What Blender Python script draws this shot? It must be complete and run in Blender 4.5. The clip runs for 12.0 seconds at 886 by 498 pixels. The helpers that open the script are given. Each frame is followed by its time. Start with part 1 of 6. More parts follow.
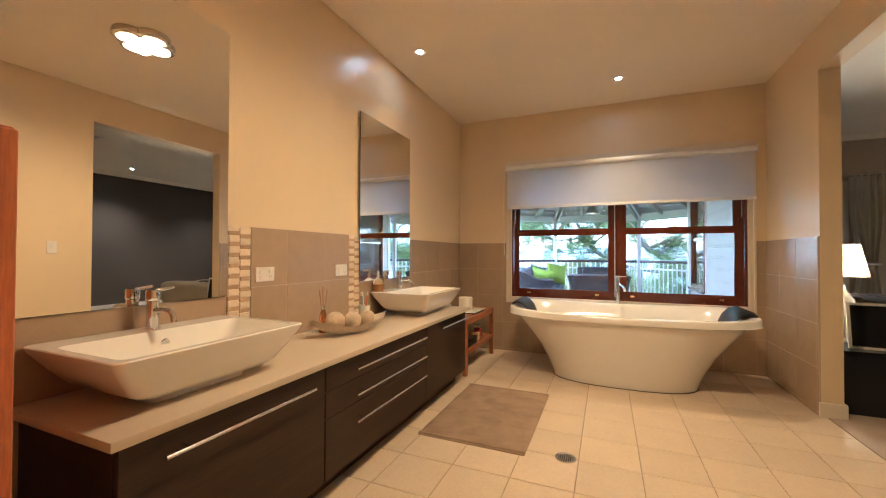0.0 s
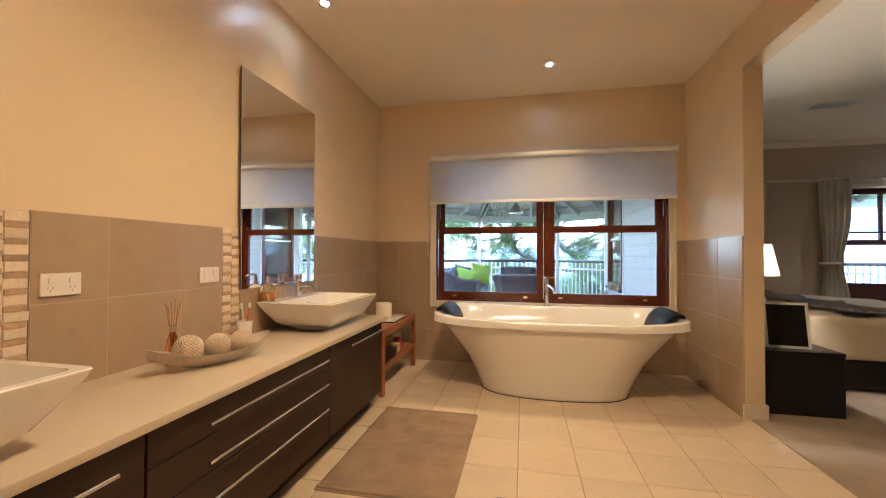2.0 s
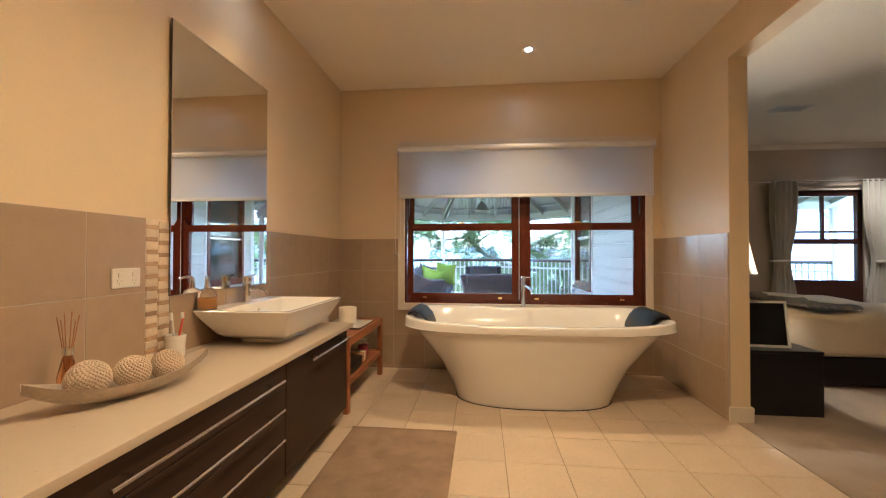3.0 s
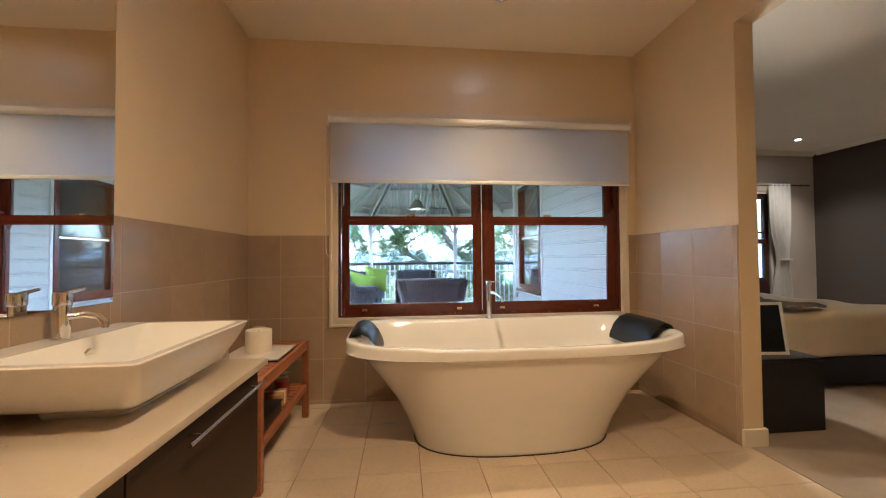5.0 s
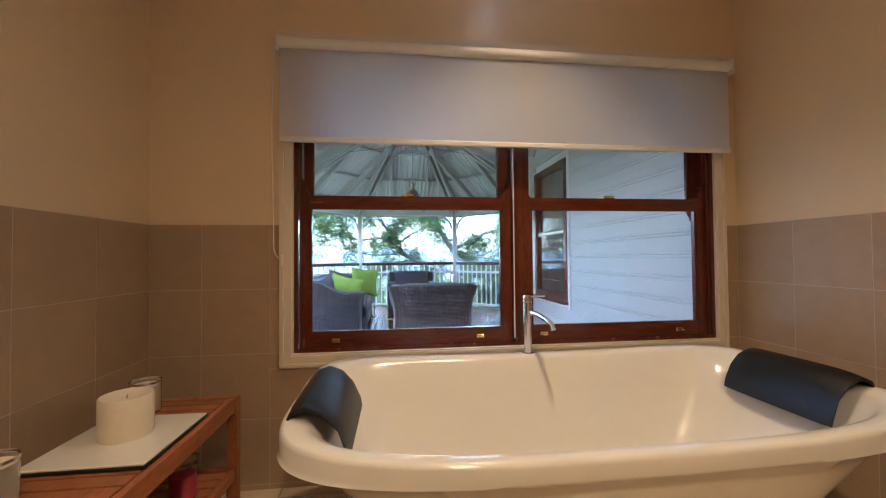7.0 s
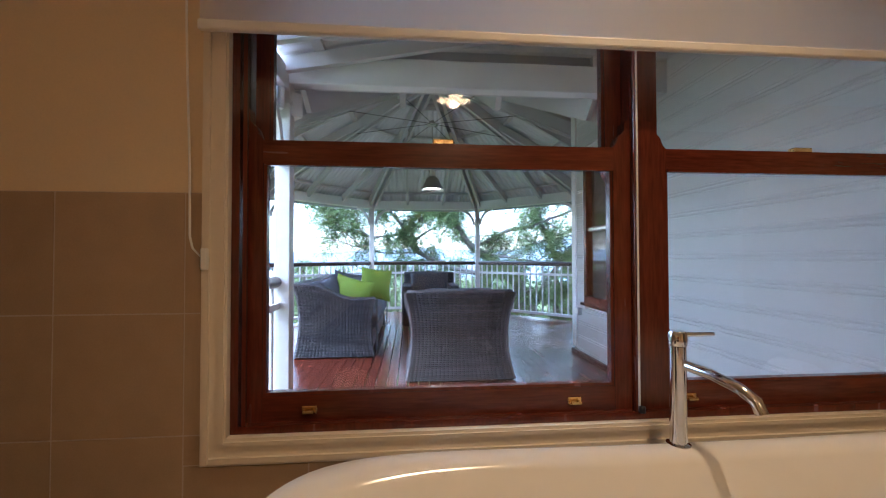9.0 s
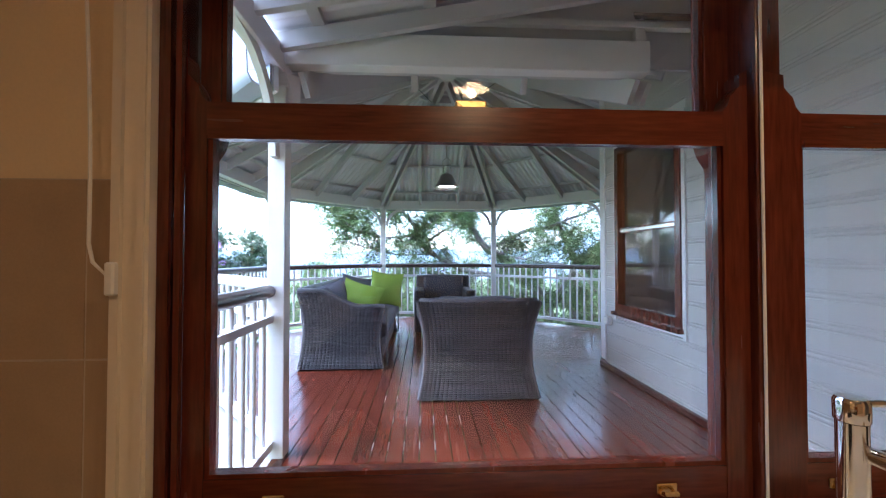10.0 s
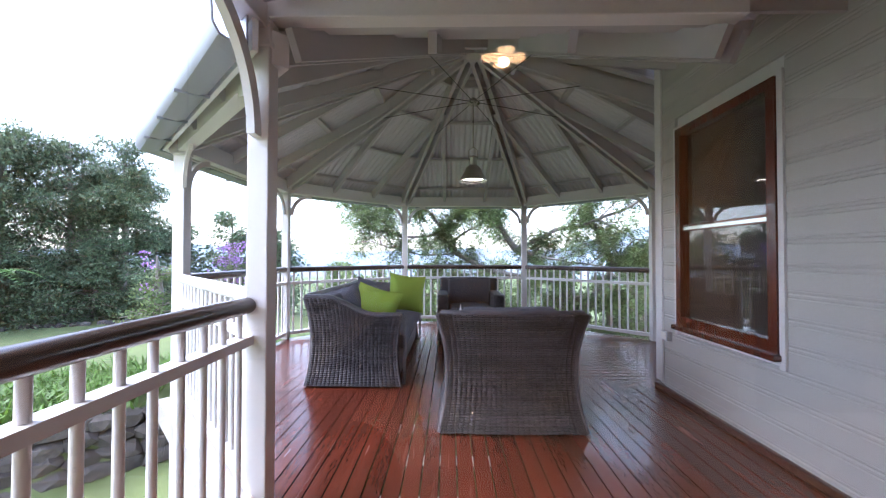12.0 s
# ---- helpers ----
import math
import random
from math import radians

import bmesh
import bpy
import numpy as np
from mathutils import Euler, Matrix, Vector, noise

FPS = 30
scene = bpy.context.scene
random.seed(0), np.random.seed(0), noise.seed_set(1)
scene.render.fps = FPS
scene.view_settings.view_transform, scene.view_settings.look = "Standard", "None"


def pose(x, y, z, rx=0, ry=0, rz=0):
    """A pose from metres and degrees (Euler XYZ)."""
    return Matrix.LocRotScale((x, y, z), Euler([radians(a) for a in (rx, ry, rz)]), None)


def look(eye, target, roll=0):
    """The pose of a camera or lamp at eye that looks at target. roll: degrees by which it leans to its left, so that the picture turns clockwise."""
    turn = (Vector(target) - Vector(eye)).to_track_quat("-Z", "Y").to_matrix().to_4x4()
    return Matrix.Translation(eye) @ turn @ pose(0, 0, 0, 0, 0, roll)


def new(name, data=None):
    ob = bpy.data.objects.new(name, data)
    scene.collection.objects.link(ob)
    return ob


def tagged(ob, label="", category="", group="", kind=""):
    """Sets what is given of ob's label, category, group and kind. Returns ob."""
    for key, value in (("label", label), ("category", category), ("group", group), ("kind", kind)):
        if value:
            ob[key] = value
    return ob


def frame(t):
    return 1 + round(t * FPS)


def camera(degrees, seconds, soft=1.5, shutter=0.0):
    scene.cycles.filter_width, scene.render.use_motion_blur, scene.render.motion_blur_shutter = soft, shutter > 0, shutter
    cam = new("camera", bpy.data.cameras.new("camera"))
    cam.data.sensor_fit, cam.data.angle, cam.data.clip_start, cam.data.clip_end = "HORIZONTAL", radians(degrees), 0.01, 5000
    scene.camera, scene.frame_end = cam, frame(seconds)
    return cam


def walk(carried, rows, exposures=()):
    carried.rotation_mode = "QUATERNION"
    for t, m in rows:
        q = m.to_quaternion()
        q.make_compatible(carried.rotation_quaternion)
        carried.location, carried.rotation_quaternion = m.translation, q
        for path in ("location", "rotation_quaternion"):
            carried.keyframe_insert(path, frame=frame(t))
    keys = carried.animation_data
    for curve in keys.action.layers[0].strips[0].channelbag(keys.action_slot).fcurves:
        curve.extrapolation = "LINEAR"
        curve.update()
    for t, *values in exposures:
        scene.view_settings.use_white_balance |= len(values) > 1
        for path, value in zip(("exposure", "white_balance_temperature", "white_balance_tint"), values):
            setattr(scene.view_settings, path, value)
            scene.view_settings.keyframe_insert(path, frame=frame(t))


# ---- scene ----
cam = camera(97.8, 12.0, soft=1.15)
PATH = [
    (0, (1.67, -4.475, 1.116), (0.89, -2.633, 1.144), 0.2),
    (0.5, (1.642, -4.36, 1.106), (0.948, -2.485, 1.138), 0.3),
    (1, (1.627, -4.233, 1.119), (1.02, -2.327, 1.15), 0.3),
    (1.5, (1.602, -4.11, 1.116), (1.09, -2.177, 1.149), 0.2),
    (2, (1.556, -3.991, 1.113), (1.148, -2.034, 1.142), 0.2),
    (2.5, (1.467, -3.861, 1.105), (1.172, -1.883, 1.139), 0.2),
    (3, (1.403, -3.717, 1.102), (1.201, -1.727, 1.13), 0.1),
    (3.5, (1.353, -3.546, 1.1), (1.237, -1.549, 1.135), -0.0),
    (3.7, (1.312, -3.484, 1.107), (1.252, -1.485, 1.144), 0.0),
    (5.5, (1.12, -2.733, 1.065), (1.372, -0.75, 1.124), -0.6),
    (6, (1.142, -2.468, 1.066), (1.407, -0.487, 1.136), -0.6),
    (6.5, (1.151, -2.215, 1.082), (1.401, -0.231, 1.134), -0.3),
    (7, (1.145, -1.949, 1.09), (1.385, 0.036, 1.132), -0.5),
    (9, (1.113, -1.042, 1.089), (1.281, 0.95, 1.126), -0.1),
    (9.5, (1.105, -0.856, 1.102), (1.243, 1.138, 1.142), -0.4),
    (10, (1.114, -0.697, 1.119), (1.216, 1.3, 1.159), -0.0),
    (10.5, (1.12, -0.548, 1.134), (1.188, 1.451, 1.166), 0.1),
    (11, (1.121, -0.412, 1.147), (1.155, 1.587, 1.183), 0.3),
    (11.5, (1.116, -0.280, 1.153), (1.124, 1.72, 1.19), 0.1),
    (12, (1.143, -0.196, 1.144), (1.11, 1.803, 1.18), 0.1),
]
EXPOSURES = [(0.0, 3.92, 4600, 5), (3.5, 3.70, 4650, 5), (5.5, 3.57, 4600, 5), (7.0, 3.30, 4600, 7), (9.0, 2.86, 4800, 11), (10.5, 2.76, 5050, 14), (12.0, 2.48, 5600, 20)]
walk(cam, [(t, look(eye, target, roll)) for t, eye, target, roll in PATH], EXPOSURES)

# ---- daylight: an overcast sky with a weak wide sun ----
world = bpy.data.worlds.new("overcast_sky")
scene.world = world
world.use_nodes = True
wn, wl = world.node_tree.nodes, world.node_tree.links
sky = wn.new("ShaderNodeTexSky")
sky.sky_type, sky.sun_disc = "NISHITA", False
sky.sun_elevation, sky.sun_rotation = radians(48), radians(250)
sky.altitude = 300
sky.air_density, sky.dust_density, sky.ozone_density = 1.3, 1.2, 1.5
grey = wn.new("ShaderNodeHueSaturation")
grey.inputs["Saturation"].default_value = 0.62
wl.new(sky.outputs[0], grey.inputs["Color"])
wl.new(grey.outputs[0], wn["Background"].inputs["Color"])
wn["Background"].inputs["Strength"].default_value = 0.15
sun = new("sun", bpy.data.lights.new("sun", "SUN"))
sun.data.energy, sun.data.angle, sun.data.color = 1.5, radians(30), (1.0, 0.96, 0.9)
sun.matrix_world = look((-9, 3, 11), (0, 3, 0))

# ---- lamps of the rooms ----
def lamp(name, kind, at, target, watts, color, size=0.1, cone=None):
    data = bpy.data.lights.new(name, kind)
    data.energy, data.color = watts, color
    if kind == "AREA":
        data.shape, data.size = "DISK", size
    else:
        data.shadow_soft_size = size
    if cone:
        data.spot_size, data.spot_blend = radians(cone), 1.0
    ob = new(name, data)
    ob.matrix_world = look(at, target)
    return ob


WARM = (1.0, 0.78, 0.52)
lamp("vanity_spot", "SPOT", (0.30, -1.73, 2.71), (0.30, -1.73, 0), 2.2, (1.0, 0.595, 0.245), 0.012, 84)
lamp("ceiling_light_spot", "SPOT", (1.56, -2.70, 2.645), (1.56, -2.70, 0), 14.5, (1.0, 0.595, 0.245), 0.04, 164)
lamp("tub_spot", "SPOT", (1.77, -0.62, 2.71), (1.77, -0.62, 0), 9.5, (1.0, 0.595, 0.245), 0.012, 100)
lamp("bedside_glow", "POINT", (3.38, -0.42, 1.08), (3.38, -0.42, 0), 32.0, WARM, 0.03)
lamp("bedroom_spot", "SPOT", (7.28, 2.40, 2.85), (7.28, 2.40, 0), 14, (1.0, 0.80, 0.58), 0.004, 110)
lamp("bedroom_spot", "SPOT", (7.50, 0.40, 2.85), (7.50, 0.40, 0), 20, (1.0, 0.80, 0.58), 0.004, 110)
lamp("pendant_glow", "SPOT", (1.40, 3.995, 2.04), (1.40, 3.995, 0), 3, (1.0, 0.84, 0.62), 0.004, 120)

# ---- building helpers ----
ORIGIN = {}


def bx(bm, x0, y0, z0, x1, y1, z1):
    v = [bm.verts.new(p) for p in ((x0, y0, z0), (x1, y0, z0), (x1, y1, z0), (x0, y1, z0),
                                   (x0, y0, z1), (x1, y0, z1), (x1, y1, z1), (x0, y1, z1))]
    for f in ((3, 2, 1, 0), (4, 5, 6, 7), (0, 1, 5, 4), (1, 2, 6, 5), (2, 3, 7, 6), (3, 0, 4, 7)):
        bm.faces.new([v[i] for i in f])
    return bm


def box(x0, y0, z0, x1, y1, z1, bevel=0.0, seg=2):
    bm = bx(bmesh.new(), x0, y0, z0, x1, y1, z1)
    if bevel:
        bmesh.ops.bevel(bm, geom=bm.edges[:], offset=bevel, segments=seg, affect="EDGES", profile=0.5)
    return bm


def ring(bm, centre, u, v, r, n, r2=None):
    r2 = r if r2 is None else r2
    return [bm.verts.new(Vector(centre) + u * (r * math.cos(6.283185 * i / n)) + v * (r2 * math.sin(6.283185 * i / n))) for i in range(n)]


def skin(bm, rings, closed=True, cap=True):
    n = len(rings[0])
    for a, b in zip(rings, rings[1:]):
        for i in range(n if closed else n - 1):
            j = (i + 1) % n
            bm.faces.new((a[i], a[j], b[j], b[i]))
    if cap:
        bm.faces.new(rings[0][::-1])
        bm.faces.new(rings[-1])
    return bm


def sweep(bm, pts, r, n=10, flat=1.0):
    """A tube along points; r a number or one for each point."""
    pts = [Vector(p) for p in pts]
    rs = r if isinstance(r, (list, tuple)) else [r] * len(pts)
    u = None
    rings = []
    for i, p in enumerate(pts):
        d = (pts[min(i + 1, len(pts) - 1)] - pts[max(i - 1, 0)]).normalized()
        if u is None:
            u = d.orthogonal() if abs(d.z) > 0.9 else Vector((0, 0, 1)).cross(d)
        u = (u - d * u.dot(d)).normalized()
        rings.append(ring(bm, p, u, d.cross(u), rs[i], n, rs[i] * flat))
    return skin(bm, rings)


def beam(bm, p, q, w, h):
    """A square timber from p to q; w across, h up; p and q lie in the middle of its top."""
    p, q = Vector(p), Vector(q)
    d = (q - p).normalized()
    s = Vector((0, 0, 1)).cross(d).normalized() * (w / 2)
    up = d.cross(s).normalized()
    up = up if up.z > 0 else -up
    rings = [[bm.verts.new(c + s), bm.verts.new(c - s), bm.verts.new(c - s - up * h), bm.verts.new(c + s - up * h)] for c in (p, q)]
    return skin(bm, rings)


def lathe(bm, prof, at, n=32):
    at = Vector(at)
    rings = [ring(bm, at + Vector((0, 0, z)), Vector((1, 0, 0)), Vector((0, 1, 0)), max(r, 0.0004), n) for r, z in prof]
    if prof[0][0] > 0.002:
        return skin(bm, rings + [rings[0]], cap=False)
    return skin(bm, rings)


def prism(bm, poly, axis, a, b):
    """A flat outline pushed from a to b along an axis; the outline runs over the two other axes in order."""
    def put(p, c):
        q = list(p)
        q.insert("xyz".index(axis), c)
        return bm.verts.new(q)
    return skin(bm, [[put(p, a) for p in poly], [put(p, b) for p in poly]])


def mesh_of(name, bm, m, smooth):
    bmesh.ops.recalc_face_normals(bm, faces=bm.faces[:])
    me = bpy.data.meshes.new(name)
    bm.to_mesh(me)
    bm.free()
    me.materials.append(m)
    if smooth:
        me.shade_smooth()
        me.set_sharp_from_angle(angle=radians(smooth if smooth > 1 else 38))
    return me


def thing(name, at, label, category, group="", kind=""):
    ob = tagged(new(name), label, category, group, kind)
    ob.location = at
    ob.empty_display_size = 0.05
    ORIGIN[ob.name] = Vector(at)
    return ob


def part(name, bm, m, parent, label="", smooth=0):
    o = ORIGIN[parent.name]
    bm.transform(Matrix.Translation(-o))
    ob = new(name, mesh_of(name, bm, m, smooth))
    ob.parent = parent
    ORIGIN[ob.name] = o
    if label:
        ob["label"] = label
    return ob


def solid(name, bm, m, label, category, kind="", at=(0, 0, 0), smooth=0, group=""):
    bm.transform(Matrix.Translation(-Vector(at)))
    ob = tagged(new(name, mesh_of(name, bm, m, smooth)), label, category, group, kind)
    ob.location = at
    ORIGIN[ob.name] = Vector(at)
    return ob


def piece(name, me, parent, at, turn=0.0, scale=(1, 1, 1)):
    """One more piece on a shared mesh."""
    ob = new(name, me)
    ob.parent = parent
    ob.location = Vector(at) - ORIGIN[parent.name]
    ob.rotation_euler.z = turn
    ob.scale = scale
    return ob


# ---- materials ----
def mat(name, col, rough=0.5, metal=0.0, var=0.12, scale=3.0, fine=40.0, bump=0.05, stretch=(1, 1, 1), per=0.0, coat=0.0,
        island=False, second=None, spec=0.5, through_light=0.0):
    """A surface with variation at two scales, fine relief and, with per, a shade of its own for each piece."""
    m = bpy.data.materials.new(name)
    m.use_nodes = True
    n, k = m.node_tree.nodes, m.node_tree.links
    p = n["Principled BSDF"]
    tc, mp, oi = n.new("ShaderNodeTexCoord"), n.new("ShaderNodeMapping"), n.new("ShaderNodeObjectInfo")
    off = n.new("ShaderNodeMath")
    off.operation = "MULTIPLY"
    off.inputs[1].default_value = 37.0
    k.new(oi.outputs["Random"], off.inputs[0])
    k.new(off.outputs[0], mp.inputs["Location"])
    mp.inputs["Scale"].default_value = stretch
    k.new(tc.outputs["Object"], mp.inputs["Vector"])
    big, small = n.new("ShaderNodeTexNoise"), n.new("ShaderNodeTexNoise")
    big.inputs["Scale"].default_value, big.inputs["Detail"].default_value = scale, 3
    small.inputs["Scale"].default_value, small.inputs["Detail"].default_value = fine, 4
    k.new(mp.outputs[0], big.inputs["Vector"])
    k.new(mp.outputs[0], small.inputs["Vector"])
    add = n.new("ShaderNodeMath")
    add.operation = "ADD"
    k.new(big.outputs["Fac"], add.inputs[0])
    k.new(small.outputs["Fac"], add.inputs[1])
    half = n.new("ShaderNodeMapRange")
    half.inputs["From Min"].default_value, half.inputs["From Max"].default_value = 0.65, 1.35
    k.new(add.outputs[0], half.inputs["Value"])
    mix = n.new("ShaderNodeMix")
    mix.data_type = "RGBA"
    lo = [max(c * (1 - var), 0) for c in col]
    hi = [min(c * (1 + var), 1) for c in (second or col)]
    mix.inputs["A"].default_value, mix.inputs["B"].default_value = (*lo, 1), (*hi, 1)
    k.new(half.outputs[0], mix.inputs["Factor"])
    out = mix.outputs["Result"]
    if per:
        hs = n.new("ShaderNodeHueSaturation")
        rg = n.new("ShaderNodeMapRange")
        rg.inputs["To Min"].default_value, rg.inputs["To Max"].default_value = 1 - per, 1 + per
        src = n.new("ShaderNodeNewGeometry").outputs["Random Per Island"] if island else oi.outputs["Random"]
        k.new(src, rg.inputs["Value"])
        k.new(rg.outputs[0], hs.inputs["Value"])
        k.new(out, hs.inputs["Color"])
        out = hs.outputs[0]
    k.new(out, p.inputs["Base Color"])
    rr = n.new("ShaderNodeMapRange")
    rr.inputs["To Min"].default_value, rr.inputs["To Max"].default_value = max(rough - 0.06, 0.02), min(rough + 0.08, 1)
    k.new(big.outputs["Fac"], rr.inputs["Value"])
    k.new(rr.outputs[0], p.inputs["Roughness"])
    p.inputs["Metallic"].default_value = metal
    p.inputs["Coat Weight"].default_value = coat
    p.inputs["Specular IOR Level"].default_value = spec
    if bump:
        b = n.new("ShaderNodeBump")
        b.inputs["Strength"].default_value, b.inputs["Distance"].default_value = bump, 0.01
        k.new(small.outputs["Fac"], b.inputs["Height"])
        k.new(b.outputs[0], p.inputs["Normal"])
    if through_light:
        tl, ms = n.new("ShaderNodeBsdfTranslucent"), n.new("ShaderNodeMixShader")
        k.new(out, tl.inputs["Color"])
        ms.inputs[0].default_value = through_light
        k.new(p.outputs[0], ms.inputs[1])
        k.new(tl.outputs[0], ms.inputs[2])
        k.new(ms.outputs[0], n["Material Output"].inputs["Surface"])
    return m


def clear(name, tint=(1, 1, 1), rough=0.0, ior=1.45):
    m = bpy.data.materials.new(name)
    m.use_nodes = True
    p = m.node_tree.nodes["Principled BSDF"]
    p.inputs["Base Color"].default_value = (*tint, 1)
    p.inputs["Roughness"].default_value, p.inputs["IOR"].default_value = rough, ior
    p.inputs["Transmission Weight"].default_value = 1.0
    return m


def glow(name, col, power):
    m = bpy.data.materials.new(name)
    m.use_nodes = True
    p = m.node_tree.nodes["Principled BSDF"]
    p.inputs["Base Color"].default_value = (*col, 1)
    p.inputs["Emission Color"].default_value = (*col, 1)
    p.inputs["Emission Strength"].default_value = power
    return m


PAINT = mat("cream_wall_paint", (0.74, 0.595, 0.375), 0.33, var=0.04, scale=1.2, fine=160, bump=0.02)
CEIL = mat("ceiling_paint", (0.86, 0.77, 0.61), 0.7, var=0.03, scale=1.5, fine=120, bump=0.02)
WALLTILE = mat("taupe_wall_tile", (0.40, 0.295, 0.19), 0.22, var=0.07, scale=4, fine=70, bump=0.015, per=0.05, coat=0.15)
FLOORTILE = mat("beige_floor_tile", (0.60, 0.48, 0.335), 0.33, var=0.08, scale=5, fine=60, bump=0.03, per=0.05)
GROUT = mat("pale_grout", (0.47, 0.39, 0.30), 0.9, var=0.1, fine=200)
FGROUT = mat("brown_grout", (0.34, 0.26, 0.18), 0.9, var=0.1, fine=200)
CHIP_A = mat("cream_stone_chip", (0.72, 0.60, 0.44), 0.55, var=0.10, scale=20, fine=70, bump=0.12, per=0.10)
CHIP_B = mat("brown_stone_chip", (0.46, 0.31, 0.18), 0.55, var=0.18, scale=20, fine=70, bump=0.15, per=0.25)
BENCH = mat("cream_stone_top", (0.56, 0.47, 0.35), 0.30, var=0.035, scale=70, fine=420, bump=0.0)
ESPRESSO = mat("espresso_wood_veneer", (0.034, 0.018, 0.010), 0.45, spec=0.28, var=0.35, scale=3, fine=40, bump=0.06, stretch=(1, 0.15, 6))
STEEL = mat("brushed_steel", (0.72, 0.70, 0.67), 0.22, 1.0, var=0.06, scale=8, fine=200, bump=0.02)
CHROME = mat("chrome", (0.80, 0.80, 0.80), 0.07, 1.0, var=0.02, bump=0.0)
CERAMIC = mat("white_ceramic", (0.80, 0.77, 0.71), 0.10, var=0.015, scale=2, fine=20, bump=0.0, coat=0.4)
ACRYLIC = mat("white_acrylic", (0.80, 0.77, 0.72), 0.14, var=0.015, scale=2, fine=20, bump=0.0, coat=0.3)
VINYL = mat("black_vinyl", (0.007, 0.007, 0.009), 0.42, spec=0.35, var=0.25, scale=12, fine=300, bump=0.08)
MIRROR = mat("mirror_silver", (0.90, 0.90, 0.88), 0.01, 1.0, var=0.004, bump=0.0)
for link in list(MIRROR.node_tree.links):
    if link.to_socket.name == "Roughness":
        MIRROR.node_tree.links.remove(link)
MIRROR.node_tree.nodes["Principled BSDF"].inputs["Roughness"].default_value = 0.0
DARKEDGE = mat("mirror_edge", (0.03, 0.03, 0.03), 0.4, var=0.1)
REDWOOD = mat("red_stained_timber", (0.098, 0.019, 0.008), 0.24, var=0.4, scale=4, fine=30, bump=0.04, stretch=(6, 6, 0.5), coat=0.35)
REDWOOD_H = mat("red_stained_rail", (0.098, 0.019, 0.008), 0.24, var=0.4, scale=4, fine=30, bump=0.04, stretch=(0.5, 6, 6), coat=0.35)
TEAK = mat("oiled_teak", (0.30, 0.105, 0.035), 0.42, var=0.35, scale=5, fine=40, bump=0.08, stretch=(5, 0.6, 5), per=0.12)
DOORWOOD = mat("orange_cedar", (0.42, 0.12, 0.03), 0.35, var=0.3, scale=4, fine=40, bump=0.05, stretch=(6, 6, 0.5))
TRIM = mat("cream_gloss_trim", (0.72, 0.64, 0.51), 0.3, var=0.03, scale=2, fine=100, bump=0.01)
FABRIC = mat("white_blind_fabric", (0.90, 0.89, 0.90), 0.85, var=0.03, scale=2, fine=600, bump=0.06, through_light=0.7)
MATRUG = mat("brown_bath_mat", (0.34, 0.235, 0.15), 0.95, var=0.3, scale=9, fine=350, bump=0.8)
CARPET = mat("beige_carpet", (0.40, 0.31, 0.22), 0.95, var=0.15, scale=5, fine=400, bump=0.7)
PLASTIC = mat("white_plastic", (0.76, 0.72, 0.66), 0.35, var=0.02, bump=0.0)
BRASS = mat("worn_brass", (0.75, 0.52, 0.20), 0.25, 1.0, var=0.15, scale=30, fine=120)
GLASS = clear("window_glass")
BLACK = mat("black_lacquer", (0.008, 0.008, 0.009), 0.3, var=0.2, bump=0.02)
WHITE = mat("white_enamel", (0.78, 0.76, 0.72), 0.4, var=0.03, bump=0.01)
FEATURE = mat("charcoal_feature_wall", (0.080, 0.058, 0.040), 0.7, var=0.06, scale=1.5, fine=150, bump=0.03)
BEDPAINT = mat("bedroom_wall_paint", (0.50, 0.40, 0.29), 0.6, var=0.05, scale=1.5, fine=150, bump=0.02)

# ---- bathroom shell ----
CEIL_Z, W, BACK = 2.73, 3.04, -5.3


def wall(name, boxes, m, label):
    bm = bmesh.new()
    for b in boxes:
        bx(bm, *b)
    return solid(name, bm, m, label, "wall", "structure")


floor = solid("floor", box(-0.14, BACK, -0.12, 3.07, 0.0, -0.004), FGROUT, "bathroom floor of square beige ceramic tiles", "floor", "structure")
wall_west = wall("wall_west", [(-0.14, BACK, -0.1, 0.0, 0.14, CEIL_Z)], PAINT, "cream painted bathroom wall with taupe tiled lower part")
wall_north = wall("wall_north", [(0.0, 0.0, -0.1, 0.64, 0.14, CEIL_Z), (2.905, 0.0, -0.1, W, 0.14, CEIL_Z),
                                 (0.64, 0.0, -0.1, 2.905, 0.14, 0.63), (0.64, 0.0, 2.16, 2.905, 0.14, CEIL_Z)],
                  PAINT, "cream painted wall round the wide bathroom window")
wall_east = wall("wall_east", [(W, -0.968, -0.1, 3.16, 0.14, 2.90), (W, -2.32, 2.42, 3.16, -0.968, 2.90), (W, BACK, -0.1, 3.16, -2.32, 2.90)],
                 PAINT, "cream painted wall with a wide opening to the bedroom")
wall_south = wall("wall_south", [(-0.14, BACK - 0.14, -0.1, 3.16, BACK, CEIL_Z)], PAINT, "plain cream painted wall")
solid("ceiling", box(-0.14, BACK - 0.14, CEIL_Z, W, 0.14, CEIL_Z + 0.12), CEIL, "flat pale cream plaster ceiling", "ceiling", "structure")

